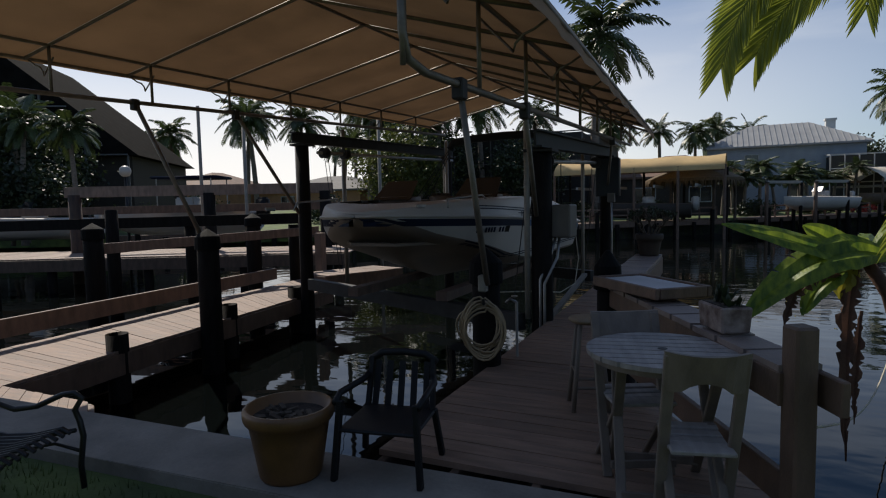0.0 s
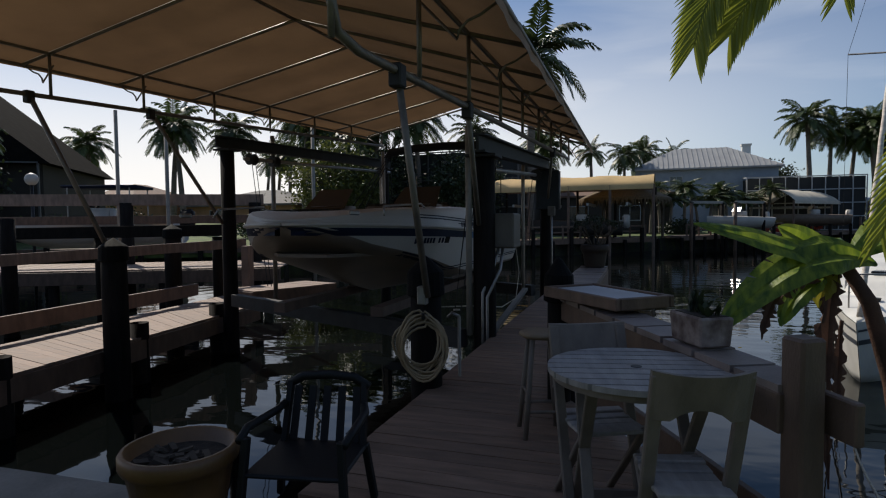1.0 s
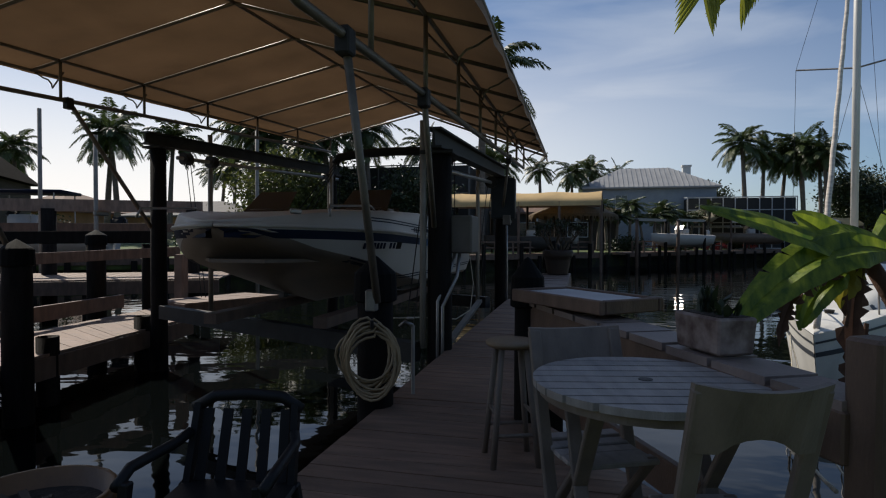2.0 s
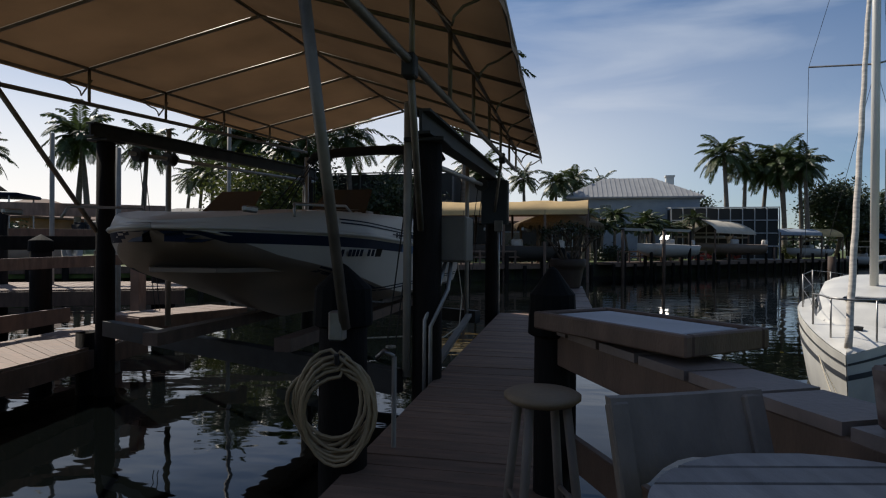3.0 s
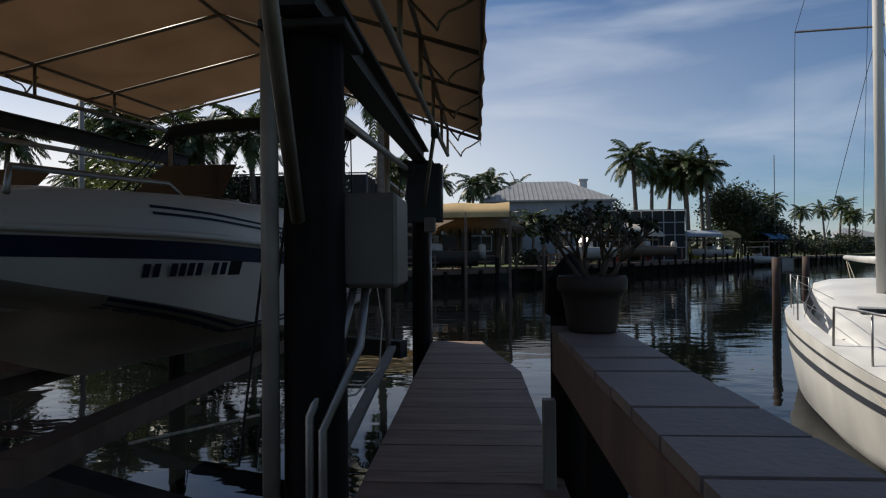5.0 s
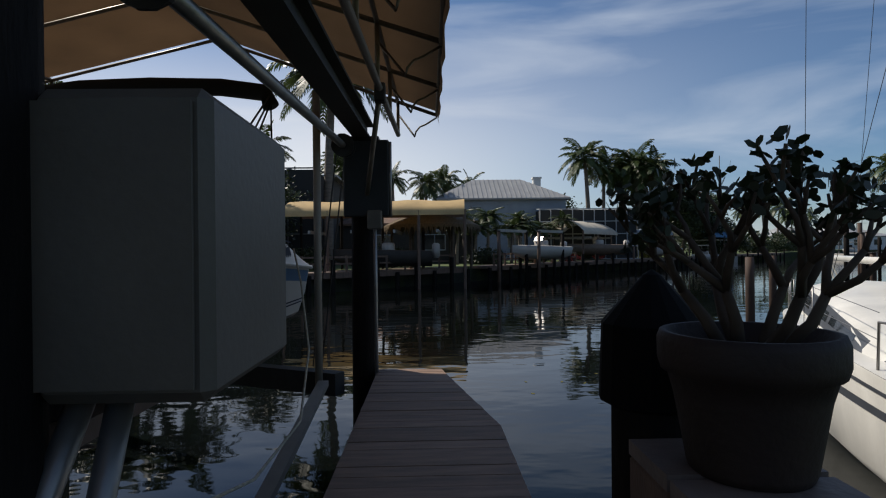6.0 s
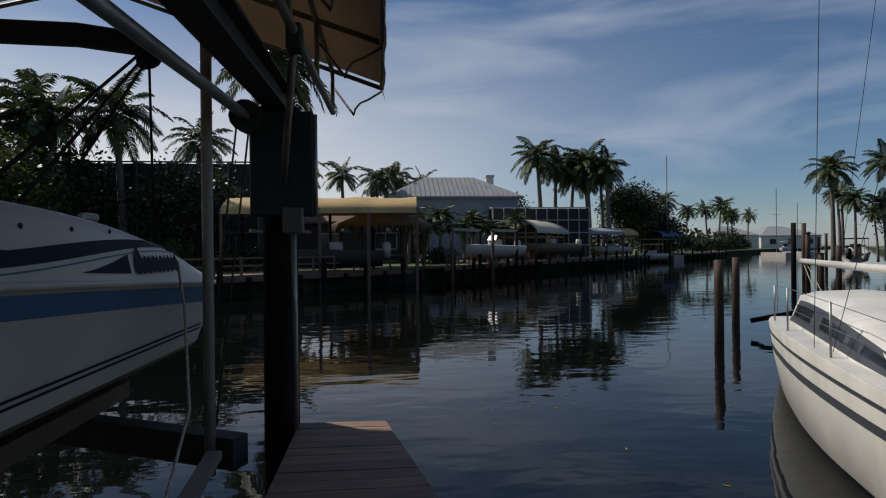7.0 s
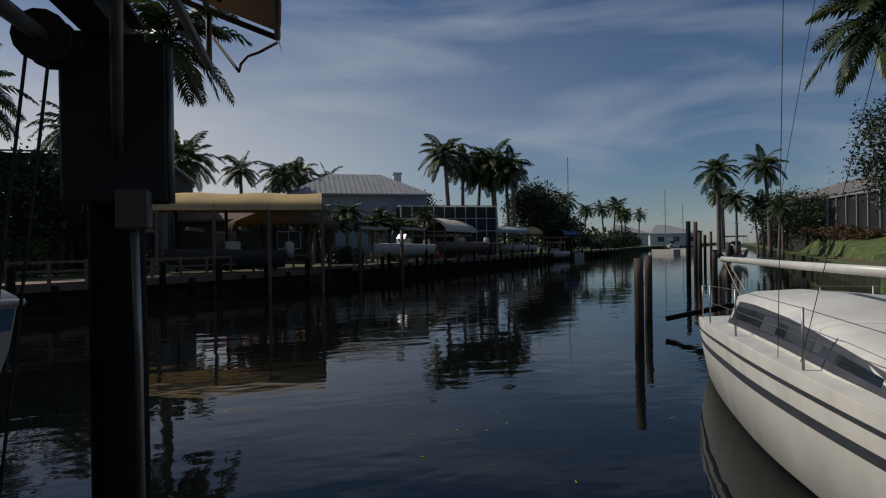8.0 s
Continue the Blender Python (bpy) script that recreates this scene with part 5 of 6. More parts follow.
GREYST = mat("grey hull stripe", (0.055, 0.06, 0.07), 0.4, 0.15, 4, 0.0)
y_strip(3, 4, "stripe", GREYST, 0.014, (0.70, 0.74, 0.78), "thin dark grey stripe")
y_strip(3, 4, "stripe", GREYST, 0.010, (0.20, 0.29, 0.38), "dark grey rub stripe")
bm = bm_new()
prev = None
for i in range(41):
    s = i / 40
    h_, t = y_sec(s)[-1]
    cur = [bm.verts.new((q * h_, YL * s - 0.28 * (1 - s) ** 6, t + 0.05 * (1 - abs(q)))) for q in (-1, -0.5, 0, 0.5, 1)]
    if prev:
        for a in range(4):
            bm.faces.new((prev[a], prev[a + 1], cur[a + 1], cur[a]))
    prev = cur
part("deck", bm, GEL_SAIL, yacht, "", True)
bm = bm_new()
t_ = y_sec(1.0)
bm.faces.new([bm.verts.new((x, YL, z)) for x, z in t_] + [bm.verts.new((-x, YL, z)) for x, z in t_[:0:-1]])
part("transom", bm, GEL_SAIL, yacht)
# cabin with sloping sides and black windows
CAB = [(0.9, 0.25, 0.02), (1.5, 0.58, 0.18), (2.4, 0.80, 0.34), (3.4, 0.90, 0.44), (4.6, 0.94, 0.48), (5.7, 0.92, 0.48), (5.9, 0.90, 0.24)]
bm = bm_new()
prev = None
for y_, w_, hh in CAB:
    z0 = y_sheer(y_ / YL)
    cur = [bm.verts.new(q) for q in ((-w_, y_, z0), (-w_ * 0.84, y_ + 0.03, z0 + hh * 0.86), (-w_ * 0.6, y_ + 0.04, z0 + hh), (0, y_ + 0.05, z0 + hh * 1.07), (w_ * 0.6, y_ + 0.04, z0 + hh), (w_ * 0.84, y_ + 0.03, z0 + hh * 0.86), (w_, y_, z0))]
    if prev:
        for a in range(6):
            bm.faces.new((prev[a], prev[a + 1], cur[a + 1], cur[a]))
    prev = cur
bm.faces.new(prev)
part("cabin", bm, GEL_SAIL, yacht, "rounded white cabin", True)


def cab_pt(y_, v, side):
    for (ya, wa, ha), (yb, wb, hb) in zip(CAB, CAB[1:]):
        if ya <= y_ <= yb:
            f = (y_ - ya) / (yb - ya)
            w_, hh = wa + (wb - wa) * f, ha + (hb - ha) * f
            z0 = y_sheer(ya / YL) + (y_sheer(yb / YL) - y_sheer(ya / YL)) * f
            return Vector((side * (w_ * (1 - 0.16 * v) + 0.008), y_ + 0.03 * v, z0 + hh * 0.86 * v))


for side in (1, -1):
    for name, m_, ya, yb, v0, v1 in (("window_band", GREYST, 1.3, 5.75, 0.12, 0.86), ("window", GLASSD, 1.9, 2.7, 0.36, 0.66), ("window", GLASSD, 2.85, 3.7, 0.34, 0.68), ("window", GLASSD, 4.2, 5.5, 0.32, 0.7)):
        bm = bm_new()
        prev = None
        for i in range(13):
            y_ = ya + (yb - ya) * i / 12
            o = Vector((side * (0.004 if m_ is GLASSD else 0), 0, 0))
            cur = [bm.verts.new(cab_pt(y_, v, side) + o) for v in (v0, (v0 + v1) / 2, v1)]
            if prev:
                for a in range(2):
                    bm.faces.new((prev[a], prev[a + 1], cur[a + 1], cur[a]))
            prev = cur
        part(name, bm, m_, yacht, "smoked cabin window" if m_ is GLASSD else "grey band round the windows")
# pulpit, stanchions, lifelines
for side in (1, -1):
    bm = bm_new()
    tube(bm, [(0, -0.2, 1.55), (side * 0.2, -0.05, 1.55), (side * 0.36, 0.5, 1.54), (side * 0.55, 1.05, 1.52), (side * 0.56, 1.08, 1.05)], 0.014, 6)
    part("pulpit_rail", bm, ALU, yacht, "steel bow rail", True)
    for y_ in (0.35, 2.6, 4.4, 6.2, 7.7):
        bm = bm_new()
        x_ = side * y_half(y_ / YL) * 0.93
        z_ = y_sheer(y_ / YL)
        tube(bm, [(x_, y_, z_), (x_, y_, z_ + 0.56)], 0.012, 6)
        part("stanchion", bm, ALU, yacht, "", True)
    for dz in (0.3, 0.55):
        bm = bm_new()
        tube(bm, [(side * y_half(y_ / YL) * 0.93, y_, y_sheer(y_ / YL) + dz) for y_ in (1.05, 2.6, 4.4, 6.2, 7.7)], 0.004, 5)
        part("lifeline", bm, ALU, yacht)
bm = bm_new()
tube(bm, [(0, 2.8, 1.3), (0.0, 2.82, 5.0), (0.0, 2.85, 8.9)], 0.06, 12)
part("mast", bm, GEL_SAIL, yacht, "white aluminium mast", True)
for side in (1, -1):
    bm = bm_new()
    tube(bm, [(0, 2.82, 5.15), (side * 0.95, 2.95, 5.32)], 0.016, 6)
    part("spreader", bm, ALU, yacht)
    bm = bm_new()
    tube(bm, [(side * 1.02, 3.1, 0.75), (side * 0.95, 2.95, 5.32), (0, 2.85, 8.7)], 0.004, 5)
    part("shroud", bm, STEEL_D, yacht)
    bm = bm_new()
    tube(bm, [(side * 0.98, 2.9, 0.75), (0, 2.82, 5.1)], 0.004, 5)
    part("shroud", bm, STEEL_D, yacht)
bm = bm_new()
tube(bm, [(0, 7.9, 0.8), (0, 2.85, 8.9)], 0.004, 5)
part("backstay", bm, STEEL_D, yacht)
bm = bm_new()
pts = [(0.004 * math.sin(i * 1.7), -0.12 + 2.8 * i / 40, 0.95 + 7.2 * i / 40) for i in range(41)]
tube(bm, pts, 0.043, 9, r1=0.025)
part("furled_jib", bm, SAILW, yacht, "jib furled and wrapped in pale cloth", True)
bm = bm_new()
tube(bm, [(0, 2.85, 2.02), (-0.1, 5.5, 2.0), (-0.2, 9.6, 1.98)], 0.055, 10)
part("boom", bm, GEL_SAIL, yacht, "long white boom", True)
bm = bm_new()
tube(bm, [(-0.2, 9.55, 1.98), (-0.05, 7.9, 0.9)], 0.008, 5)
tube(bm, [(-0.19, 9.3, 1.98), (0.1, 7.7, 0.9)], 0.008, 5)
part("sheet", bm, ROPE, yacht)
bm = bm_new()
lathe(bm, [(0.001, 0.12), (0.07, 0.11), (0.06, 0.06), (0.08, 0.0)], 12, pose(0, 0.75, 1.02))
part("windlass", bm, STEEL_D, yacht)
bm = bm_new()
box(bm, (-0.3, 1.85, 1.40), (0.3, 2.25, 1.45), pose(0, 0, 0), bevel=0.015)
part("hatch", bm, GLASSD, yacht)
for i, (dy, w_) in enumerate(((0.0, 0.07), (0.1, 0.16), (0.29, 0.08))):
    bm = bm_new()
    s_ = (1.0 + dy) / YL
    z_ = 0.62
    box(bm, (-y_half(s_) * 0.965 - 0.004, 1.0 + dy, z_), (-y_half(s_) * 0.965 + 0.02, 1.0 + dy + w_, z_ + 0.075))
    part("number_bar", bm, NAVY, yacht, "dark bar in place of the number")
for k in range(2):
    ml = thing("mooring_line", "slack rope from the sailboat's bow to the rail", "rope")
    bm = bm_new()
    a, c = Vector((2.95, 12.35, -0.2)), Vector((0.9 + 0.4 * k, 5.5, 0.35 - 0.3 * k))
    tube(bm, [a.lerp(c, i / 12) + Vector((0, 0, -0.5 * math.sin(math.pi * i / 12))) for i in range(13)], 0.008, 5)
    part("rope", bm, ROPE, ml, "", True)
for x, y, top, lx in ((7.45, 23.0, 0.92, 0.0), (10.1, 26.4, 0.9, 0.01)):
    pile("channel_pile", x, y, top, 0.105, "none", PILE_BR, "rusty brown pile standing in the canal", lean=(lx, 0), group="canal piles")
for x, y in ((11.5, 25.5), (12.2, 24.2), (9.2, 24.4)):
    bm = bm_new()
    beam(bm, (x, y, -0.75), (x + 1.3, y - 0.9, -0.35), 0.16, 0.12)
    tagged(part("broken_plank", bm, PILE), "broken dark plank sticking out of the water", "plank")

# blades of the shaded lawn nearest the walk
bm = bm_new()
rg = random.Random(31)
for i in range(5200):
    x, y = rg.uniform(-4.6, 1.0), rg.uniform(2.9, 4.75)
    if y > 4.5 + 0.055 * (x + 3.2):
        continue
    a, h_ = rg.uniform(0, 6.28), rg.uniform(0.03, 0.075)
    d = Vector((math.cos(a), math.sin(a), 0))
    p = Vector((x, y, -0.085))
    s_ = Vector((-d.y, d.x, 0)) * 0.004
    bm.faces.new([bm.verts.new(q) for q in (p - s_, p + s_, p + d * h_ * 0.4 + Vector((0, 0, h_)))])
tagged(part("grass", bm, GRASS), "short shaded grass along the seawall cap", "grass", kind="stuff")

# ---------------------------------------------------------------- trees
def palm_proto(seed, h, crown, fronds=20, lean=0.05, leaf=None, skirt=False):
    rg = random.Random(seed)
    p = thing("palm_tree", "tall palm with a ragged feather crown on the canal bank", "palm tree", "palms along the canal")
    bm = bm_new()
    lx, ly = rg.uniform(-lean, lean) * h, rg.uniform(-lean, lean) * h
    tube(bm, [(lx * f * f, ly * f * f, h * f - 0.3 * (1 - f)) for f in (0, 0.1, 0.25, 0.4, 0.55, 0.7, 0.85, 1)], 0.022 * h + 0.07, 8, r1=0.010 * h + 0.05)
    part("trunk", bm, TRUNK, p, "ringed grey trunk", True)
    bm = bm_new()
    for i in range(fronds):
        a = i * 2.399 + rg.uniform(-0.3, 0.3)
        el = 1.25 - 1.75 * (i / fronds) + rg.uniform(-0.15, 0.15)
        d = Vector((math.cos(a) * math.cos(el), math.sin(a) * math.cos(el), math.sin(el)))
        frond(bm, (lx, ly, h - 0.1), d, crown * rg.uniform(0.85, 1.1), rg.uniform(1.2, 1.9), crown * 0.30, 20, crown * 0.030, 0.8, rg)
    tagged(part("crown", bm, LEAF_P, p, "drooping green fronds"), kind="stuff")
    if skirt:
        bm = bm_new()
        for i in range(7):
            a = i * 0.9
            frond(bm, (lx, ly, h - 0.2), Vector((math.cos(a), math.sin(a), -0.7)), crown * 0.55, 1.5, crown * 0.14, 9, crown * 0.016, 0.9, rg)
        part("dead_fronds", bm, LEAF_X, p, "hanging brown dead fronds")
    return p


PROTO = [palm_proto(21, 9.0, 2.8, 28), palm_proto(22, 9.0, 2.6, 26, skirt=True), palm_proto(23, 9.0, 3.1, 30), palm_proto(24, 9.0, 2.5, 24, 0.09)]


def palm(kind, x, y, h, rz=0, z=0.0, cs=None):
    """A palm h metres high; its crown keeps in proportion."""
    k = h / 9.0
    m = pose(x, y, z, 0, 0, rz)
    q = cs or k
    ob = copy_thing(PROTO[kind], m)
    ob.matrix_basis = m @ Matrix.Diagonal((q, q, k, 1))
    return ob


# (kind, x, y, height): the far bank, from the left round to the canal's far end
for kind, x, y, h, rz in ((2, -8.6, 54, 16.0, 20), (0, -24, 46, 9.5, 10), (1, -19.5, 45, 9.0, 80), (3, -22, 50, 11, 140), (2, -17, 49, 10, 200), (0, -20.5, 44, 8.5, 260), (1, -14.5, 55, 9.5, 33),
                          (0, 21, 86, 13.6, 15), (1, 23.5, 88, 12.5, 95), (2, 28.5, 88, 12.6, 170), (1, 30.5, 86, 12.0, 250), (2, 26.3, 90, 11.8, 310), (0, 32, 92, 12.2, 40), (3, 29.6, 91, 11.6, 110),
                          (3, -4.6, 74, 9.5, 50), (0, -1.0, 76, 9.0, 130), (1, 6, 92, 10.5, 190), (2, -9, 72, 10.0, 190), (3, -12, 76, 11, 290), (0, 1.5, 82, 10, 80),
                          (3, 55, 118, 8.5, 70), (0, 66, 130, 9, 130), (1, 78, 142, 10, 210), (2, 88, 150, 9, 280), (0, 100, 166, 10, 10), (2, 92, 160, 12, 300), (1, 118, 186, 11, 60),
                          (0, 37.5, 55, 7.6, 60), (1, 42.8, 54.6, 8.2, 200), (2, 40.5, 53, 4.6, 100), (0, 44, 60, 5.5, 260), (3, 51, 70, 7, 20), (1, 60, 80, 8, 100), (2, 35, 46, 3.6, 310), (0, 39, 49.5, 4.2, 20), (3, 36, 49, 3.5, 70),
                          (2, 34.6, 36.6, 14.2, 120), (0, -25.5, 19.5, 5.2, 40), (1, -30.5, 20.0, 6.0, 120), (2, -33, 21.5, 6.4, 200),
                          (0, -48, 44, 9.0, 0), (1, -38.5, 44, 10.0, 90), (2, -36.4, 43, 9.5, 180), (0, -32, 43.5, 9.0, 240), (3, -52, 46, 8, 300), (1, -27.0, 47, 11.0, 30), (2, -30, 52, 11.5, 75), (0, -60, 38, 9, 75)):
    palm(kind, x, y, h, rz, 0.03)
# short bushy palms before the white house
for i in range(11):
    q = random.Random(40 + i)
    palm(q.randrange(4), 1.5 + i * 1.05 + q.uniform(-0.4, 0.4), 55.5 + i * 1.0 + q.uniform(-1, 1), q.uniform(2.8, 4.2), q.uniform(0, 360), 0.03, q.uniform(0.55, 0.7))
for o in PROTO[1:]:
    o.matrix_world = pose(-34 - 3 * PROTO.index(o), 58 + 2 * PROTO.index(o), 0.03)
PROTO[0].matrix_world = pose(48, 104, 0.03)


def leaf_cloud(bm, c, rad, n_, leaf, rg):
    """Small leaf blades in loose clumps through an uneven crown."""
    clumps = []
    for i in range(max(8, n_ // 45)):
        u = Vector((rg.gauss(0, 1), rg.gauss(0, 1), rg.gauss(0, 1))).normalized()
        clumps.append(Vector(c) + Vector((u.x * rad[0], u.y * rad[1], u.z * rad[2])) * rg.uniform(0.45, 1.0))
    cr = (rad[0] + rad[1] + rad[2]) / 3 * 0.34
    for i in range(n_):
        p = rg.choice(clumps) + Vector((rg.gauss(0, 1), rg.gauss(0, 1), rg.gauss(0, 0.8))) * cr * 0.55
        u = Vector((rg.uniform(-1, 1), rg.uniform(-1, 1), rg.uniform(-0.6, 0.9))).normalized()
        w = u.cross(Vector((rg.uniform(-1, 1), rg.uniform(-1, 1), rg.uniform(-1, 1)))).normalized()
        s = leaf * rg.uniform(0.6, 1.3)
        bm.faces.new([bm.verts.new(p + u * s * a + w * s * 0.5 * b_) for a, b_ in ((-1, 0), (0, 1), (1, 0), (0, -1))])


def broad_tree(x, y, h, spread, seed, material, n_=2600, leaf=0.22, label="", z=0.0, low=0.3):
    rg = random.Random(seed)
    t = thing("tree", label or "broad-leaved tree with a dense dark crown on the bank", "tree", "trees along the canal", at=pose(x, y, z))
    bm = bm_new()
    tube(bm, [(0, 0, -0.2), (0.05 * h, 0, h * 0.25), (0.02 * h, 0.03 * h, h * 0.5)], 0.03 * h, 8, r1=0.016 * h)
    for i in range(6):
        a = i * 1.05 + rg.uniform(-0.3, 0.3)
        tube(bm, [(0.03 * h, 0.01 * h, h * rg.uniform(0.25, 0.45)), (math.cos(a) * spread * 0.35, math.sin(a) * spread * 0.35, h * 0.6), (math.cos(a) * spread * 0.7, math.sin(a) * spread * 0.7, h * rg.uniform(0.65, 0.85))], 0.013 * h, 6, r1=0.004 * h)
    part("trunk", bm, BARK, t, "", True)
    bm = bm_new()
    leaf_cloud(bm, (0, 0, h * (low + (1 - low) / 2)), (spread, spread, h * (1 - low) / 2), n_, leaf, rg)
    tagged(part("crown", bm, material, t), kind="stuff")
    return t


def bush(x, y, rx, ry, h, seed, material, n_=900, leaf=0.14, label="", z=0.0):
    b_ = thing("bush", label or "dense green bush on the canal bank", "bush", "bushes along the canal", at=pose(x, y, z))
    bm = bm_new()
    leaf_cloud(bm, (0, 0, h * 0.48), (rx, ry, h * 0.48), n_, leaf, random.Random(seed))
    tagged(part("foliage", bm, material, b_), kind="stuff")
    bm = bm_new()
    rgb = random.Random(seed + 500)
    for i in range(7):
        a = i * 0.9
        tube(bm, [(0, 0, -0.05), (math.cos(a) * rx * 0.5, math.sin(a) * ry * 0.5, h * rgb.uniform(0.4, 0.7))], 0.035, 5, r1=0.01)
    part("stems", bm, BARK, b_)
    return b_


broad_tree(37, 94, 10.5, 4.2, 1, LEAF_D, 9000, 0.24)
broad_tree(41.5, 98, 8.0, 4.0, 2, LEAF_D, 7000, 0.24)
broad_tree(46, 104, 6.5, 4.2, 3, LEAF_D, 6500, 0.24)
broad_tree(14, 96, 9.5, 4.0, 4, LEAF_D, 6500, 0.24)
broad_tree(18, 97, 9.0, 4.0, 14, LEAF_D, 6500, 0.24)
broad_tree(55, 62, 6.4, 4.2, 5, LEAF_D, 8000, 0.15, "grey-green spreading tree beside the lawn")
broad_tree(61, 70, 7.0, 4.5, 6, LEAF_D, 7000, 0.18)
broad_tree(-20.5, 41, 7.0, 3.6, 7, LEAF_M, 9000, 0.14, "yellow-green sunlit tree on the far bank")
broad_tree(-21.5, 47.5, 8.0, 4.0, 8, LEAF_D, 8000, 0.16)
broad_tree(-12.5, 47, 6.5, 3.2, 9, LEAF_D, 6000, 0.16)
broad_tree(-35.5, 22.5, 6.0, 4.0, 10, LEAF_D, 9000, 0.15, "dark tree before the screened house")
broad_tree(-31.5, 20.0, 3.8, 3.2, 11, LEAF_D, 8000, 0.13, "dark low tree beside the lawn")
broad_tree(39.8, 40.8, 11.5, 3.0, 12, LEAF_D, 6000, 0.14, "tall thin-leaved tree of the near bank")
for i in range(14):
    q = random.Random(70 + i)
    f = i / 13
    bush(42 + 70 * f + q.uniform(-2, 2), 97 + 80 * f + q.uniform(0, 4), 3.2, 2.4, q.uniform(2.5, 5.5), 100 + i, LEAF_D, 2200, 0.24)
for i in range(3, 12):
    q = random.Random(170 + i)
    f = i / 11
    bush(44 + 70 * f + q.uniform(-1, 2), 50 + 76 * f, 2.6, 2.6, q.uniform(2.0, 5.0), 200 + i, LEAF_D, 2200, 0.2)
for i, (x, y, h) in enumerate(((-13, 44.5, 2.0), (-9, 46, 1.6), (-3.5, 50, 1.5), (-17, 41, 2.4), (-23, 35, 2.2), (-30, 31, 2.6), (-35, 29, 2.4), (16, 71, 1.6), (20, 75, 1.8), (26, 80, 1.6), (4, 56, 1.3), (9, 61, 1.2))):
    bush(x, y, 1.8, 1.3, h, 300 + i, LEAF_M if i % 3 == 0 else LEAF_D, 2600, 0.1)
for i in range(7):
    hedge = bush(44.9 - 0.75 * i, 51.9 - 1.45 * i, 0.95, 0.95, 1.1, 330 + i, mat("red-brown hedge leaf", (0.10, 0.06, 0.025), 0.6, 0.4, 1, 0, fine=4, trans=0.25), 700, 0.1, "clipped reddish hedge before the screened porch")
    hedge.location.z += 1.4 - 0.03 * i
for x, y in ((12.2, 62.6), (13.2, 63.6), (17, 68.5)):
    bush(x, y, 0.6, 0.5, 0.8, int(x * 10), FLOWER, 260, 0.08, "low red flowering shrub by the seawall")
# far woods that close the horizon
bm = bm_new()
rgw = random.Random(77)
for i in range(230):
    a = rgw.uniform(-1.75, 1.55)
    d = rgw.uniform(190, 320)
    cx, cy = d * math.sin(a), d * math.cos(a)
    if abs(cx * 0.745 - cy * 0.667 + 14) < 26 and cy > 0:
        continue
    leaf_cloud(bm, (cx, cy, 3.0), (7, 7, rgw.uniform(2.5, 5.5)), 90, 1.3, rgw)
tagged(part("far_woods", bm, LEAF_D), "distant line of dark trees round the canal", "woods", kind="stuff")


# ---------------------------------------------------------------- docks and boat houses of the far bank
def far_dock(x0, y0, x1, y1, depth, n_, label="brown plank dock along the far seawall"):
    d = thing("far_dock", label, "dock", "docks of the far bank", kind="structure")
    a, c = Vector((x0, y0)), Vector((x1, y1))
    u = (c - a).normalized()
    nn = Vector((-u.y, u.x))
    bm = bm_new()
    slab(bm, [tuple(a), tuple(c), tuple(c + nn * depth), tuple(a + nn * depth)], -0.12, 0.06)
    part("deck", bm, WOOD_WALK, d)
    bm = bm_new()
    beam(bm, (*(a - nn * 0.03), -0.1), (*(c - nn * 0.03), -0.1), 0.06, 0.34)
    part("fascia", bm, WOOD_RAIL, d)
    for i in range(n_):
        p = a.lerp(c, i / (n_ - 1)) - nn * 0.1
        bm = bm_new()
        tube(bm, [(p.x, p.y, -2.6), (p.x, p.y, 0.75 if i % 2 else -0.05)], 0.14, 8)
        part("pile", bm, PILE, d)
    return d


far_dock(-11.5, 35.2, 1.8, 46.6, 2.6, 13)
far_dock(3.5, 49.0, 13.2, 60.8, 2.0, 12)
far_dock(13.6, 60.6, 34, 83, 2.2, 18)
far_dock(-30, 24.2, -13, 33.8, 2.0, 14)
far_dock(36, 86, 70, 122, 2.0, 16)


def rail_fence(a, c, z, n_, h=0.9):
    f = thing("dock_fence", "brown post-and-rail fence on the far dock", "fence")
    a, c = Vector(a), Vector(c)
    for i in range(n_):
        p = a.lerp(c, i / (n_ - 1))
        bm = bm_new()
        box(bm, (p.x - 0.06, p.y - 0.06, z), (p.x + 0.06, p.y + 0.06, z + h))
        part("post", bm, WOOD_RAIL, f)
    for hh in (0.45, 0.82):
        bm = bm_new()
        beam(bm, (*a, z + hh), (*c, z + hh), 0.04, 0.1)
        part("rail", bm, WOOD_RAIL, f)


rail_fence((-10.5, 36.2), (1.0, 46.2), 0.06, 12)
rail_fence((4.0, 50.2), (12.6, 60.6), 0.06, 10)


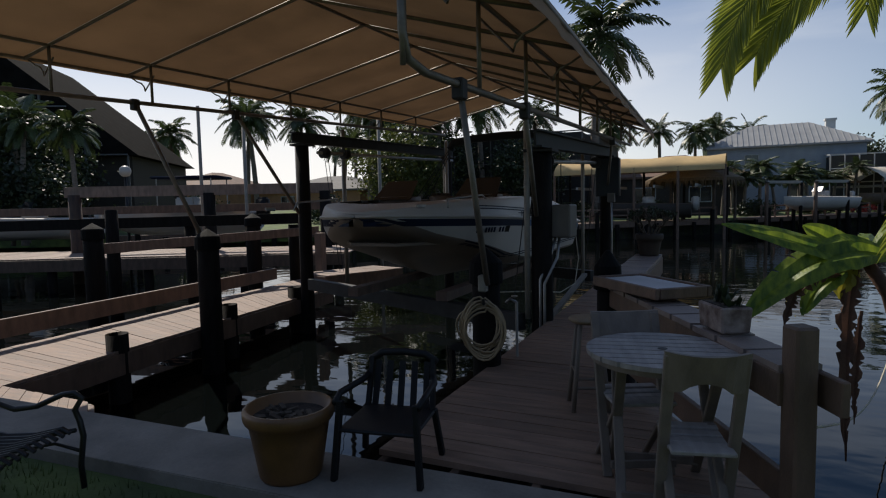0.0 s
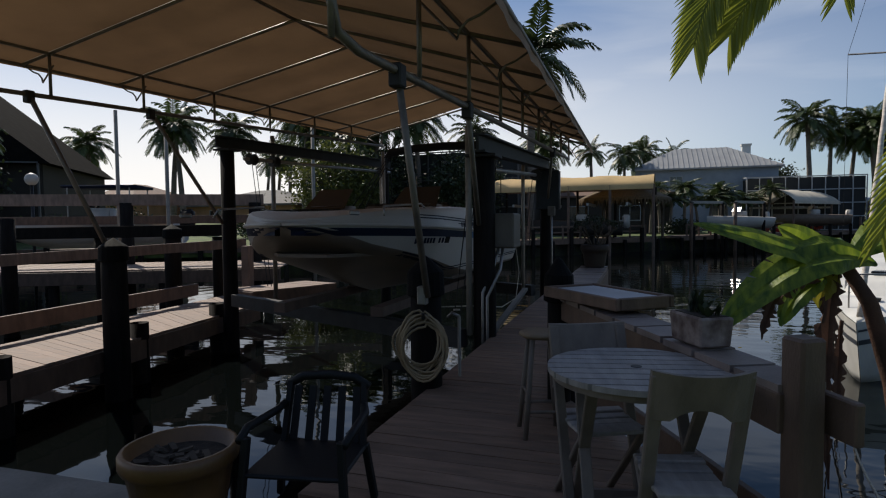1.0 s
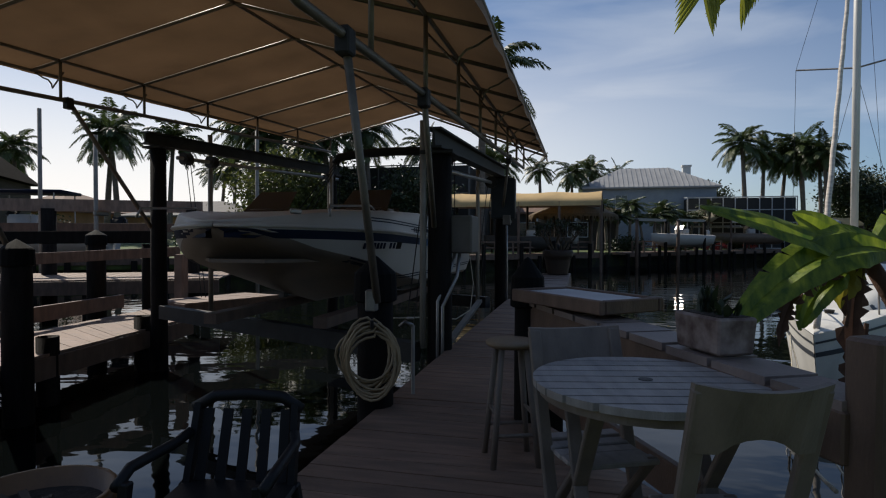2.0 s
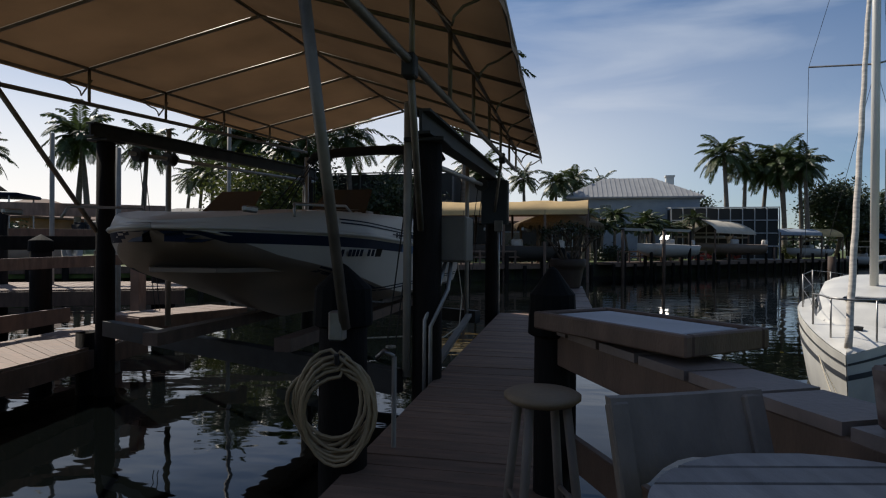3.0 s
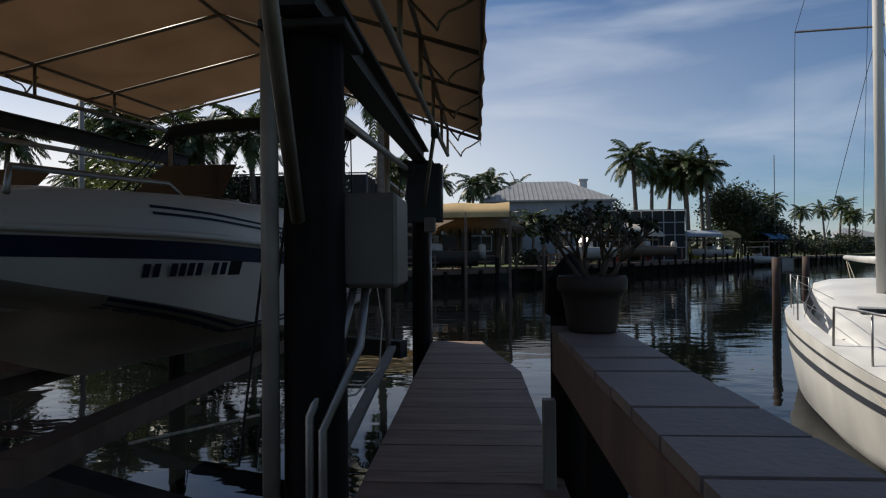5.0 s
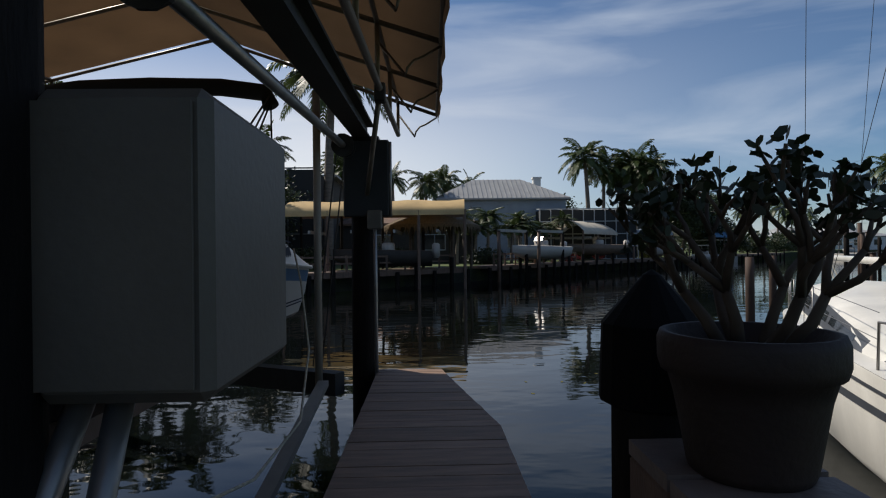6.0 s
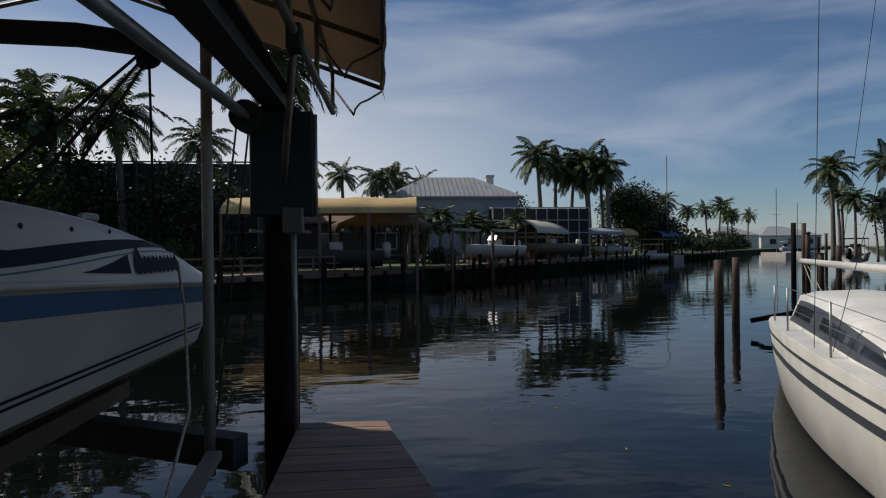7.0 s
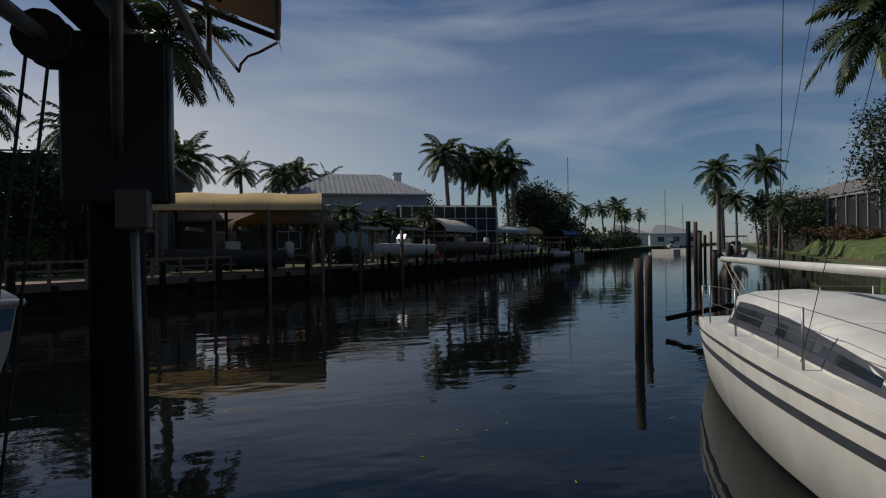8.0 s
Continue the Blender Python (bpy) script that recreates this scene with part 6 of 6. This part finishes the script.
def awning(x0, y0, x1, y1, z0, rise, material, depth, posts, label, arched=False):
    """A boat house: cloth roof on posts, its long side from (x0, y0) to (x1, y1)."""
    b_ = thing("boat_house", label, "boat house")
    a, c = Vector((x0, y0, 0)), Vector((x1, y1, 0))
    u = (c - a).normalized()
    nn = Vector((-u.y, u.x, 0))
    L_ = (c - a).length
    bm = bm_new()
    k, prev = 10, None
    for j in range(13):
        f = j / 12
        row = []
        for i in range(k + 1):
            g = i / k
            zz = z0 + rise * (math.sin(math.pi * g) ** 0.75 if not arched else 1) * (1 if not arched else math.sin(math.pi * f) ** 0.8)
            if not arched:
                zz += 0.05 * math.sin(f * 20) * math.sin(math.pi * g)
            row.append(bm.verts.new(a + u * (L_ * f) + nn * (depth * g) + Vector((0, 0, zz))))
        lo = bm.verts.new(row[0].co - Vector((0, 0, 0.28)))
        row = [lo] + row
        if prev:
            for i in range(len(row) - 1):
                bm.faces.new((prev[i], row[i], row[i + 1], prev[i + 1]))
        else:
            first = row
        prev = row
    part("roof_cloth", bm, material, b_, "", True)
    for i in range(posts):
        f = i / (posts - 1)
        for g in (0.02, 0.98):
            p = a + u * (L_ * f) + nn * (depth * g)
            bm = bm_new()
            tube(bm, [(p.x, p.y, -2.5), (p.x, p.y, z0 + 0.02)], 0.09, 8)
            part("post", bm, WOOD_RAIL if g < 0.5 else PILE, b_)
    for g in (0.02, 0.98):
        bm = bm_new()
        beam(bm, a + nn * (depth * g) + Vector((0, 0, z0 - 0.1)), c + nn * (depth * g) + Vector((0, 0, z0 - 0.1)), 0.1, 0.16)
        part("eave_beam", bm, WOOD_RAIL, b_)
    for i in range(4):
        f = 0.15 + 0.7 * i / 3
        p = a + u * (L_ * f)
        bm = bm_new()
        beam(bm, p + Vector((0, 0, 2.35)), p + nn * depth + Vector((0, 0, 2.35)), 0.14, 0.18)
        part("lift_beam", bm, ALU, b_)
    return b_


awning(-9.3, 42.6, 1.4, 42.0, 3.55, 0.75, CLOTH_Y, 4.2, 5, "boat house with a long yellow-tan cloth roof on dark posts")
awning(14.2, 63.6, 21.6, 74.0, 2.95, 1.15, CLOTH_W, 5.0, 4, "boat house with an arched cream cloth roof")
awning(23.5, 74.5, 28.6, 77.0, 3.0, 0.5, STUCCO_B, 4.0, 3, "boat house with a small bluish flat roof")
awning(27.5, 80.0, 33.5, 83.5, 3.0, 0.7, CLOTH_Y, 4.0, 3, "boat house with a tan cloth roof")
awning(42.0, 93.5, 47.0, 98.0, 3.0, 0.7, mat("blue awning cloth", (0.05, 0.16, 0.3), 0.8, 0.15, 1, 0.05), 4.0, 3, "boat house with a blue cloth roof")
# thatched hut beside the yellow roof
hut = thing("thatched_hut", "thatched tiki hut with a shaggy palm roof", "hut")
bm = bm_new()
rgh = random.Random(9)
HX, HY = -0.5, 48.0
lathe(bm, [(3.3, 2.7), (3.25, 2.9), (1.6, 3.7), (0.1, 4.35), (0.001, 4.4)], 20, pose(HX, HY, 0))
part("roof", bm, THATCH, hut)
bm = bm_new()
for i in range(420):
    a = rgh.uniform(0, 6.28)
    r_ = 3.28
    p = Vector((HX + r_ * math.cos(a), HY + r_ * math.sin(a), 2.86))
    s = Vector((-math.sin(a), math.cos(a), 0)) * 0.05
    d = Vector((math.cos(a) * 0.1, math.sin(a) * 0.1, -rgh.uniform(0.3, 0.7)))
    bm.faces.new([bm.verts.new(q) for q in (p - s, p + s, p + d)])
tagged(part("fringe", bm, THATCH, hut, "shaggy hanging fringe"), kind="stuff")
for i in range(6):
    a = i * 1.047
    bm = bm_new()
    tube(bm, [(HX + 2.7 * math.cos(a), HY + 2.7 * math.sin(a), -0.05), (HX + 2.7 * math.cos(a), HY + 2.7 * math.sin(a), 2.95)], 0.1, 8)
    part("post", bm, BARK, hut)


# ---------------------------------------------------------------- houses
def hip_roof(bm, x0, y0, x1, y1, z, rise, over=0.5):
    x0, y0, x1, y1 = x0 - over, y0 - over, x1 + over, y1 + over
    w, d = x1 - x0, y1 - y0
    if w >= d:
        r0, r1 = (x0 + d / 2, (y0 + y1) / 2, z + rise), (x1 - d / 2, (y0 + y1) / 2, z + rise)
    else:
        r0, r1 = ((x0 + x1) / 2, y0 + w / 2, z + rise), ((x0 + x1) / 2, y1 - w / 2, z + rise)
    v = [bm.verts.new(p) for p in ((x0, y0, z), (x1, y0, z), (x1, y1, z), (x0, y1, z), r0, r1)]
    lo = [bm.verts.new((q.co.x, q.co.y, z - 0.18)) for q in v[:4]]
    if w >= d:
        fs = ((0, 1, 5, 4), (1, 2, 5), (2, 3, 4, 5), (3, 0, 4))
    else:
        fs = ((0, 1, 4), (1, 2, 5, 4), (2, 3, 5), (3, 0, 4, 5))
    for f in fs:
        bm.faces.new([v[i] for i in f])
    for i in range(4):
        bm.faces.new((v[i], v[(i + 1) % 4], lo[(i + 1) % 4], lo[i]))
    bm.faces.new(lo[::-1])


def window(parent, x, y, z, w, h, facing=(0, -1), frame=None):
    """A window set in a wall that faces -y (or the given way)."""
    fx, fy = facing
    sx, sy = -fy, fx
    c = Vector((x, y, z))
    s, o, up = Vector((sx, sy, 0)), Vector((fx, fy, 0)), Vector((0, 0, 1))
    bm = bm_new()
    m = Matrix((s, o, up)).transposed().to_4x4()
    m.translation = c
    for lo, hi in (((-w / 2 - 0.08, 0, -h / 2 - 0.08), (-w / 2, 0.07, h / 2 + 0.08)), ((w / 2, 0, -h / 2 - 0.08), (w / 2 + 0.08, 0.07, h / 2 + 0.08)), ((-w / 2, 0, h / 2), (w / 2, 0.07, h / 2 + 0.08)), ((-w / 2, 0, -h / 2 - 0.1), (w / 2, 0.1, -h / 2)), ((-0.025, 0, -h / 2), (0.025, 0.05, h / 2))):
        box(bm, lo, hi, m)
    wob = part("window", bm, frame or FRAME_W, parent)
    bm = bm_new()
    box(bm, (-w / 2, 0.004, -h / 2), (w / 2, 0.02, h / 2), m)
    part("pane", bm, GLASSD, wob)
    return wob


def house(label, x0, y0, x1, y1, h, rise, wall, roof, wins, z=0.05, extra=None):
    b_ = thing("house", label, "house", "houses round the canal")
    bm = bm_new()
    box(bm, (x0, y0, z - 0.3), (x1, y1, z + h))
    part("wall", bm, wall, b_)
    bm = bm_new()
    hip_roof(bm, x0, y0, x1, y1, z + h + 0.01, rise)
    part("roof", bm, roof, b_)
    for wx, wz, ww, wh in wins:
        window(b_, x0 + (x1 - x0) * wx, y0 - 0.002, z + wz, ww, wh)
    return b_


def screen_cage(label, x0, y0, x1, y1, h, nx, nz, frame, slope=0.0, z=0.05, ny=4):
    """A pool cage: metal grid with dark insect screen in each bay."""
    c = thing("screen_cage", label, "pool cage", "screen cages")
    bm = bm_new()
    box(bm, (x0 + 0.1, y0 + 0.12, z), (x1 - 0.1, y1, z + h - 0.1))
    part("screen", bm, SCREEN, c, "dark insect screen")
    for i in range(nx + 1):
        x = x0 + (x1 - x0) * i / nx
        bm = bm_new()
        box(bm, (x - 0.045, y0 - 0.03, z), (x + 0.045, y0 + 0.09, z + h))
        part("upright", bm, frame, c)
        bm = bm_new()
        beam(bm, (x, y0 + 0.05, z + h), (x, y1, z + h + slope), 0.1, 0.12)
        part("rafter", bm, frame, c)
    for j in range(nz + 1):
        zz = z + 0.05 + (h - 0.05) * j / nz
        bm = bm_new()
        beam(bm, (x0, y0 - 0.034, zz), (x1, y0 - 0.034, zz), 0.05, 0.1)
        part("crossbar", bm, frame, c)
    return c


wh = house("two-storey pale blue-grey house with a white metal roof", 0.3, 75, 15.2, 84, 7.1, 2.7, STUCCO_B, ROOF_W, ((0.3, 5.4, 1.3, 1.5), (0.16, 2.2, 1.6, 1.6), (0.6, 2.2, 1.6, 1.6)))
bm = bm_new()
box(bm, (12.2, 79, 7.2), (13.1, 79.9, 9.9))
box(bm, (12.1, 78.9, 9.9), (13.2, 80.0, 10.1))
part("chimney", bm, STUCCO_W, wh)
bm = bm_new()
for i in range(29):
    xx = 0.0 + 15.5 * i / 28
    f = min(1.0, (xx + 0.2) / 5.0, (15.7 - xx) / 5.0)
    beam(bm, (xx, 74.5, 7.2), (xx, 74.5 + 5.0 * f, 7.2 + 2.7 * f), 0.05, 0.06)
tagged(part("roof_seam", bm, ROOF_W, wh), kind="stuff")
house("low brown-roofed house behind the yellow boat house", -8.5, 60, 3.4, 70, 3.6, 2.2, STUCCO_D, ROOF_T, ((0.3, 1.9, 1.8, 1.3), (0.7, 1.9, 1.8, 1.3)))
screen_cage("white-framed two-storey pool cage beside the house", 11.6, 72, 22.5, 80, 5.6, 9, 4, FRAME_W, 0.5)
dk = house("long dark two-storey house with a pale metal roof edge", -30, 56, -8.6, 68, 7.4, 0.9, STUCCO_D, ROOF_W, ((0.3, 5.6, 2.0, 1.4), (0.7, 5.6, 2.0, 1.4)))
screen_cage("dark bronze screened porch along the house", -29, 51, -9.0, 55.9, 7.3, 10, 3, FRAME_B, 0.2)
# left: screened house with a steep gable, and the orange house
lh = thing("house", "dark steep-gabled house behind a screened porch", "house", "houses round the canal")
bm = bm_new()
a, c = Vector((-48, 19, 0)), Vector((-33.5, 28.5, 0))
u = (c - a).normalized()
nn = Vector((-u.y, u.x, 0))
ml = Matrix((u, nn, Vector((0, 0, 1)))).transposed().to_4x4()
ml.translation = a
LW = (c - a).length
box(bm, (0, 0, -0.2), (LW, 12, 5.0), ml)
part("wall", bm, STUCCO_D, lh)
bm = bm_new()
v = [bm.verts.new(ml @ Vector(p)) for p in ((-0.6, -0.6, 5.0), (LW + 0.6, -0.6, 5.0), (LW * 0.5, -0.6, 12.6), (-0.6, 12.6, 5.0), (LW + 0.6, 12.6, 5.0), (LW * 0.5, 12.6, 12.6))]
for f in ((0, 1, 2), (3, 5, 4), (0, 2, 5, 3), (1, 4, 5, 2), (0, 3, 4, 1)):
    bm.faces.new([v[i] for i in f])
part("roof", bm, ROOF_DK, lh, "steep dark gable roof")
for i in range(8):
    bm = bm_new()
    x_ = LW * i / 7
    hh = 5.0 + 7.6 * (1 - abs(x_ / LW - 0.5) * 2) * 0.93
    box(bm, (x_ - 0.05, -0.75, 0), (x_ + 0.05, -0.62, hh), ml)
    part("screen_upright", bm, FRAME_B, lh)
for z_ in (2.6, 5.0, 8.0):
    bm = bm_new()
    cut = 0 if z_ <= 5 else (z_ - 5) / 7.6 * LW / 2
    box(bm, (cut, -0.78, z_), (LW - cut, -0.68, z_ + 0.09), ml)
    part("screen_bar", bm, FRAME_B, lh)
house("small orange-tan house with a brown tile roof", -51.5, 44.5, -43.5, 54, 2.9, 1.9, STUCCO_O, ROOF_T, ((0.35, 1.6, 1.4, 1.2), (0.75, 1.6, 1.4, 1.2)), 0.6)
house("low tan house with a grey shingle roof", -42.5, 50, -30, 60, 2.8, 1.6, STUCCO_O, ROOF_G, ((0.3, 1.6, 1.6, 1.2), (0.7, 1.6, 1.6, 1.2)), 0.4)
house("low white house at the far end of the canal", 150, 225, 176, 245, 5, 4, STUCCO_W, ROOF_W, ((0.2, 2.6, 3, 2), (0.5, 2.6, 3, 2), (0.8, 2.6, 3, 2)))
house("white house beyond the bend of the canal", 122, 212, 140, 226, 5, 3.5, STUCCO_W, ROOF_W, ((0.3, 2.6, 3, 2), (0.7, 2.6, 3, 2)))
# added out of view: a dark block that keeps sky light off the pier
screen_cage("unseen dark screen added behind the lawn to block sky light", -16, -12, 14, -5.2, 3.8, 14, 2, FRAME_B, 0.4, -0.1)
rc = screen_cage("white-framed screened porch above the lawn", 0, 0, 16, 6, 3.4, 9, 1, FRAME_W, 1.4, 0.0)
rc.matrix_basis = pose(46.3, 51.8, 1.6, 0, 0, -117.4)
# the lawn rises from the near bank's seawall to the porch
bm = bm_new()
A, B, C, P, E, D = [bm.verts.new(q) for q in ((26.5, 30.5, -0.05), (54, 62.0, -0.05), (62, 62, -0.05), (47.2, 53.2, 1.6), (37, 33.5, 1.6), (64, 40, 1.6))]
for f in ((A, B, P, E), (B, C, P), (C, D, P), (P, D, E)):
    bm.faces.new(f)
bmesh.ops.recalc_face_normals(bm, faces=bm.faces[:])
tagged(part("lawn_slope", bm, GRASS), "sunlit lawn rising to the screened porch", "lawn", kind="structure")
house("dark-walled house behind the screened porch", 59, 57, 77, 68, 6.2, 2.4, STUCCO_D, ROOF_G, ((0.2, 1.8, 1.6, 1.4), (0.6, 1.8, 1.6, 1.4)))
# sloping lawn on the left with the globe lamp
bm = bm_new()
slab(bm, [(-30, 24.2), (-18.5, 30.8), (-40, 52), (-60, 40), (-44, 18)], -0.5, 0.05)
for v in bm.verts:
    if v.co.z > 0 and v.co.y > 35:
        v.co.z = 1.6
tagged(part("lawn_bank", bm, GRASS), "sunlit lawn rising behind the seawall", "lawn", kind="structure")
lamp = thing("garden_lamp", "black lamp post with a white globe", "lamp post", at=pose(-21.8, 19.2, 0.0))
bm = bm_new()
tube(bm, [(0, 0, -1.5), (0, 0, 2.9)], 0.06, 8)
part("pole", bm, IRON, lamp, "", True)
bm = bm_new()
bmesh.ops.create_uvsphere(bm, u_segments=16, v_segments=10, radius=0.24, matrix=pose(0, 0, 3.1))
part("globe", bm, GELCOAT, lamp, "white glass globe", True)


# ---------------------------------------------------------------- other boats
def small_boat(x, y, z, rz, ln, label, canvas=None, hull=None):
    b_ = thing("motor_boat", label, "boat", "other boats", at=pose(x, y, z, 0, 0, rz))
    k = ln / 6.0
    bm = bm_new()
    prev = None
    for i in range(17):
        s = i / 16
        w = 1.1 * k * (1 - (1 - min(1, s / 0.6)) ** 2) ** 0.75
        sec = [(0, 0.05 + 0.5 * max(0, 1 - s / 0.3) ** 2), (w * 0.8, 0.3 + 0.3 * max(0, 1 - s / 0.4)), (w, 0.95 + 0.15 * (1 - s)), (w * 0.85, 1.0 + 0.15 * (1 - s)), (w * 0.8, 0.85)]
        pts = [(-a, c) for a, c in sec[::-1]] + sec[1:]
        cur = [bm.verts.new((a, s * ln, c * k)) for a, c in pts]
        if prev:
            for q in range(len(cur) - 1):
                bm.faces.new((prev[q], cur[q], cur[q + 1], prev[q + 1]))
        prev = cur
    bm.faces.new(prev)
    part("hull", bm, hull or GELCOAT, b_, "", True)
    bm = bm_new()
    box(bm, (-0.8 * k, ln * 0.35, 0.7 * k), (0.8 * k, ln * 0.97, 0.8 * k))
    part("floor", bm, VINYL, b_)
    cushion(b_, (-0.45 * k, ln * 0.5, 0.8 * k), (0.45 * k, ln * 0.62, 1.5 * k), GELCOAT, "console", "", 0.06)
    bm = bm_new()
    quad(bm, (-0.42 * k, ln * 0.49, 1.45 * k), (0.42 * k, ln * 0.49, 1.45 * k), (0.38 * k, ln * 0.53, 1.8 * k), (-0.38 * k, ln * 0.53, 1.8 * k))
    part("windscreen", bm, GLASSD, b_)
    if canvas:
        cushion(b_, (-0.9 * k, ln * 0.38, 2.2 * k), (0.9 * k, ln * 0.8, 2.3 * k), canvas, "top", "", 0.04)
        for sx in (-1, 1):
            for yy in (0.42, 0.76):
                bm = bm_new()
                tube(bm, [(sx * 0.85 * k, ln * yy, 0.95 * k), (sx * 0.85 * k, ln * yy, 2.2 * k)], 0.025, 6)
                part("top_post", bm, ALU, b_)
    cushion(b_, (-0.2 * k, ln * 1.0, 0.55 * k), (0.2 * k, ln * 1.08, 1.45 * k), BLACK if canvas else GELCOAT, "outboard", "outboard motor cowl", 0.08)
    return b_


small_boat(-22.5, 18.6, 0.35, -64, 6.4, "white motor boat with a dark blue top on the neighbour's lift", NAVY)
small_boat(-28, 16.0, 0.25, -60, 5.5, "small white motor boat behind the neighbour's dock")
# hull in dark siding colour, standing in for the shade under the roof
small_boat(-6.5, 43.6, 0.2, -90, 6.0, "motor boat lifted under the yellow cloth roof", None, STUCCO_D)
small_boat(5.5, 51.2, 0.4, -50, 6.0, "white centre-console boat on a far lift", None)
small_boat(13.0, 66.4, 0.5, -80, 6.5, "pale boat lifted under the arched cream roof", None, VINYL)
small_boat(25.0, 77.2, 0.2, -60, 6.0, "motor boat under the small bluish roof", NAVY)
small_boat(35.0, 86.0, -0.9, -50, 6.5, "white motor boat moored by the far dock", CLOTH_W)
small_boat(96, 140, -0.9, -45, 8.0, "white motor boat far down the canal", GELCOAT)
small_boat(50, 66, -0.8, 130, 7.0, "white cruiser moored far along the near bank", NAVY)
# bare lift posts with white tops along the far dock and white poles on the left
for i, (x, y, h) in enumerate(((4.2, 48.8, 2.5), (6.6, 51.6, 2.5), (7.4, 50.8, 2.5), (9.8, 53.6, 2.5), (22, 72, 1.4), (36, 88, 2.2), (40, 91, 2.2), (45, 97, 2.2))):
    pile("lift_post", x, y, h, 0.12, "flat", PILE if i % 2 else WOOD_RAIL, "boat-lift post on the far bank", group="far lift posts")
for a, c in (((4.2, 48.8, 2.55), (6.6, 51.6, 2.55)), ((7.4, 50.8, 2.55), (9.8, 53.6, 2.55))):
    bm = bm_new()
    beam(bm, a, c, 0.16, 0.2)
    tagged(part("lift_beam", bm, ALU), "pale aluminium lift beam across two posts", "beam")
nl = thing("boat_lift", "neighbour's boat lift with a pale cross beam and white poles", "boat lift")
bm = bm_new()
beam(bm, (-19.5, 15.2, 2.1), (-11.6, 19.6, 2.1), 0.2, 0.36)
part("cross_beam", bm, WOOD_WALK, nl, "pale brown cross beam")
for x, y, h, m_ in ((-19.2, 15.3, 2.0, PILE_BR), (-15.3, 17.5, 2.0, PILE), (-11.8, 19.4, 2.0, PILE)):
    bm = bm_new()
    tube(bm, [(x, y, -2.6), (x, y, h)], 0.2, 10)
    part("post", bm, m_, nl, "", True)
for x, y, h in ((-16.5, 18.3, 5.2), (-14.0, 17.9, 4.2), (-9.9, 20.0, 4.9), (-10.4, 16.2, 3.4)):
    bm = bm_new()
    tube(bm, [(x, y, -2.6), (x, y, h)], 0.06, 8)
    part("guide_pole", bm, PVC, nl, "white guide pole", True)
# far mast and masts of the yachts down the canal
for x, y, h in ((44.5, 97, 16.5), (44.0, 98.5, 8.0), (74, 112, 13), (86, 122, 11)):
    ms = thing("far_mast", "thin bare mast of a moored yacht far off", "mast", at=pose(x, y, WATER_Z))
    bm = bm_new()
    tube(bm, [(0, 0, 0.6), (0, 0, h)], 0.07, 6)
    part("pole", bm, ALU, ms)
    bm = bm_new()
    tube(bm, [(-1, 0, h * 0.62), (1, 0, h * 0.62)], 0.03, 5)
    part("spreader", bm, ALU, ms)
    bm = bm_new()
    beam(bm, (0, -3.5, 0.45), (0, 3.5, 0.45), 1.6, 0.9)
    part("hull", bm, GELCOAT, ms)
for i, (x, y, h) in enumerate(((27.5, 42.5, 3.2), (30, 44.5, 2.6), (32.5, 48, 3.4), (36, 52, 2.4), (40, 57, 3.0), (25.2, 37.5, 1.4), (45, 62, 2.6), (50, 67, 3.0), (28.5, 40.2, 1.8))):
    pile("mooring_pile", x - 3.2, y, h - 0.6, 0.14, "flat" if i % 2 else "none", PILE_BR if i % 3 else PILE, "weathered mooring pile along the near bank", group="mooring piles")
far_dock(44, 50.5, 22.8, 27.0, 0.01, 2, "pale seawall edge of the near bank")
for i in range(10):
    q = random.Random(400 + i)
    bm = bm_new()
    a = q.uniform(0, 3)
    box(bm, (-0.03, -0.008, 0), (0.03, 0.008, 0.004), pose(q.uniform(0.5, 4.5), q.uniform(14.5, 19), WATER_Z + 0.002, 0, 0, math.degrees(a)))
    tagged(part("floating_leaf", bm, LEAF_Y), "pale leaf floating on the water", "leaf", "floating leaves")

# ---------------------------------------------------------------- planks, piece by piece
def plank_mesh(corners, z, thick, material):
    bm = bm_new()
    hi = [bm.verts.new((p[0], p[1], z)) for p in corners]
    lo = [bm.verts.new((p[0], p[1], z - thick)) for p in corners]
    bm.faces.new(hi)
    bm.faces.new(lo[::-1])
    bridge(bm, lo, hi)
    bmesh.ops.recalc_face_normals(bm, faces=bm.faces[:])
    return finish("plank", bm, material)


rng = random.Random(4)
for owner, corners, z, thick, material in PLANKS:
    ob = new("plank", plank_mesh([tuple(c) for c in corners], z + rng.uniform(-0.003, 0.003), thick, material))
    ob.parent = owner
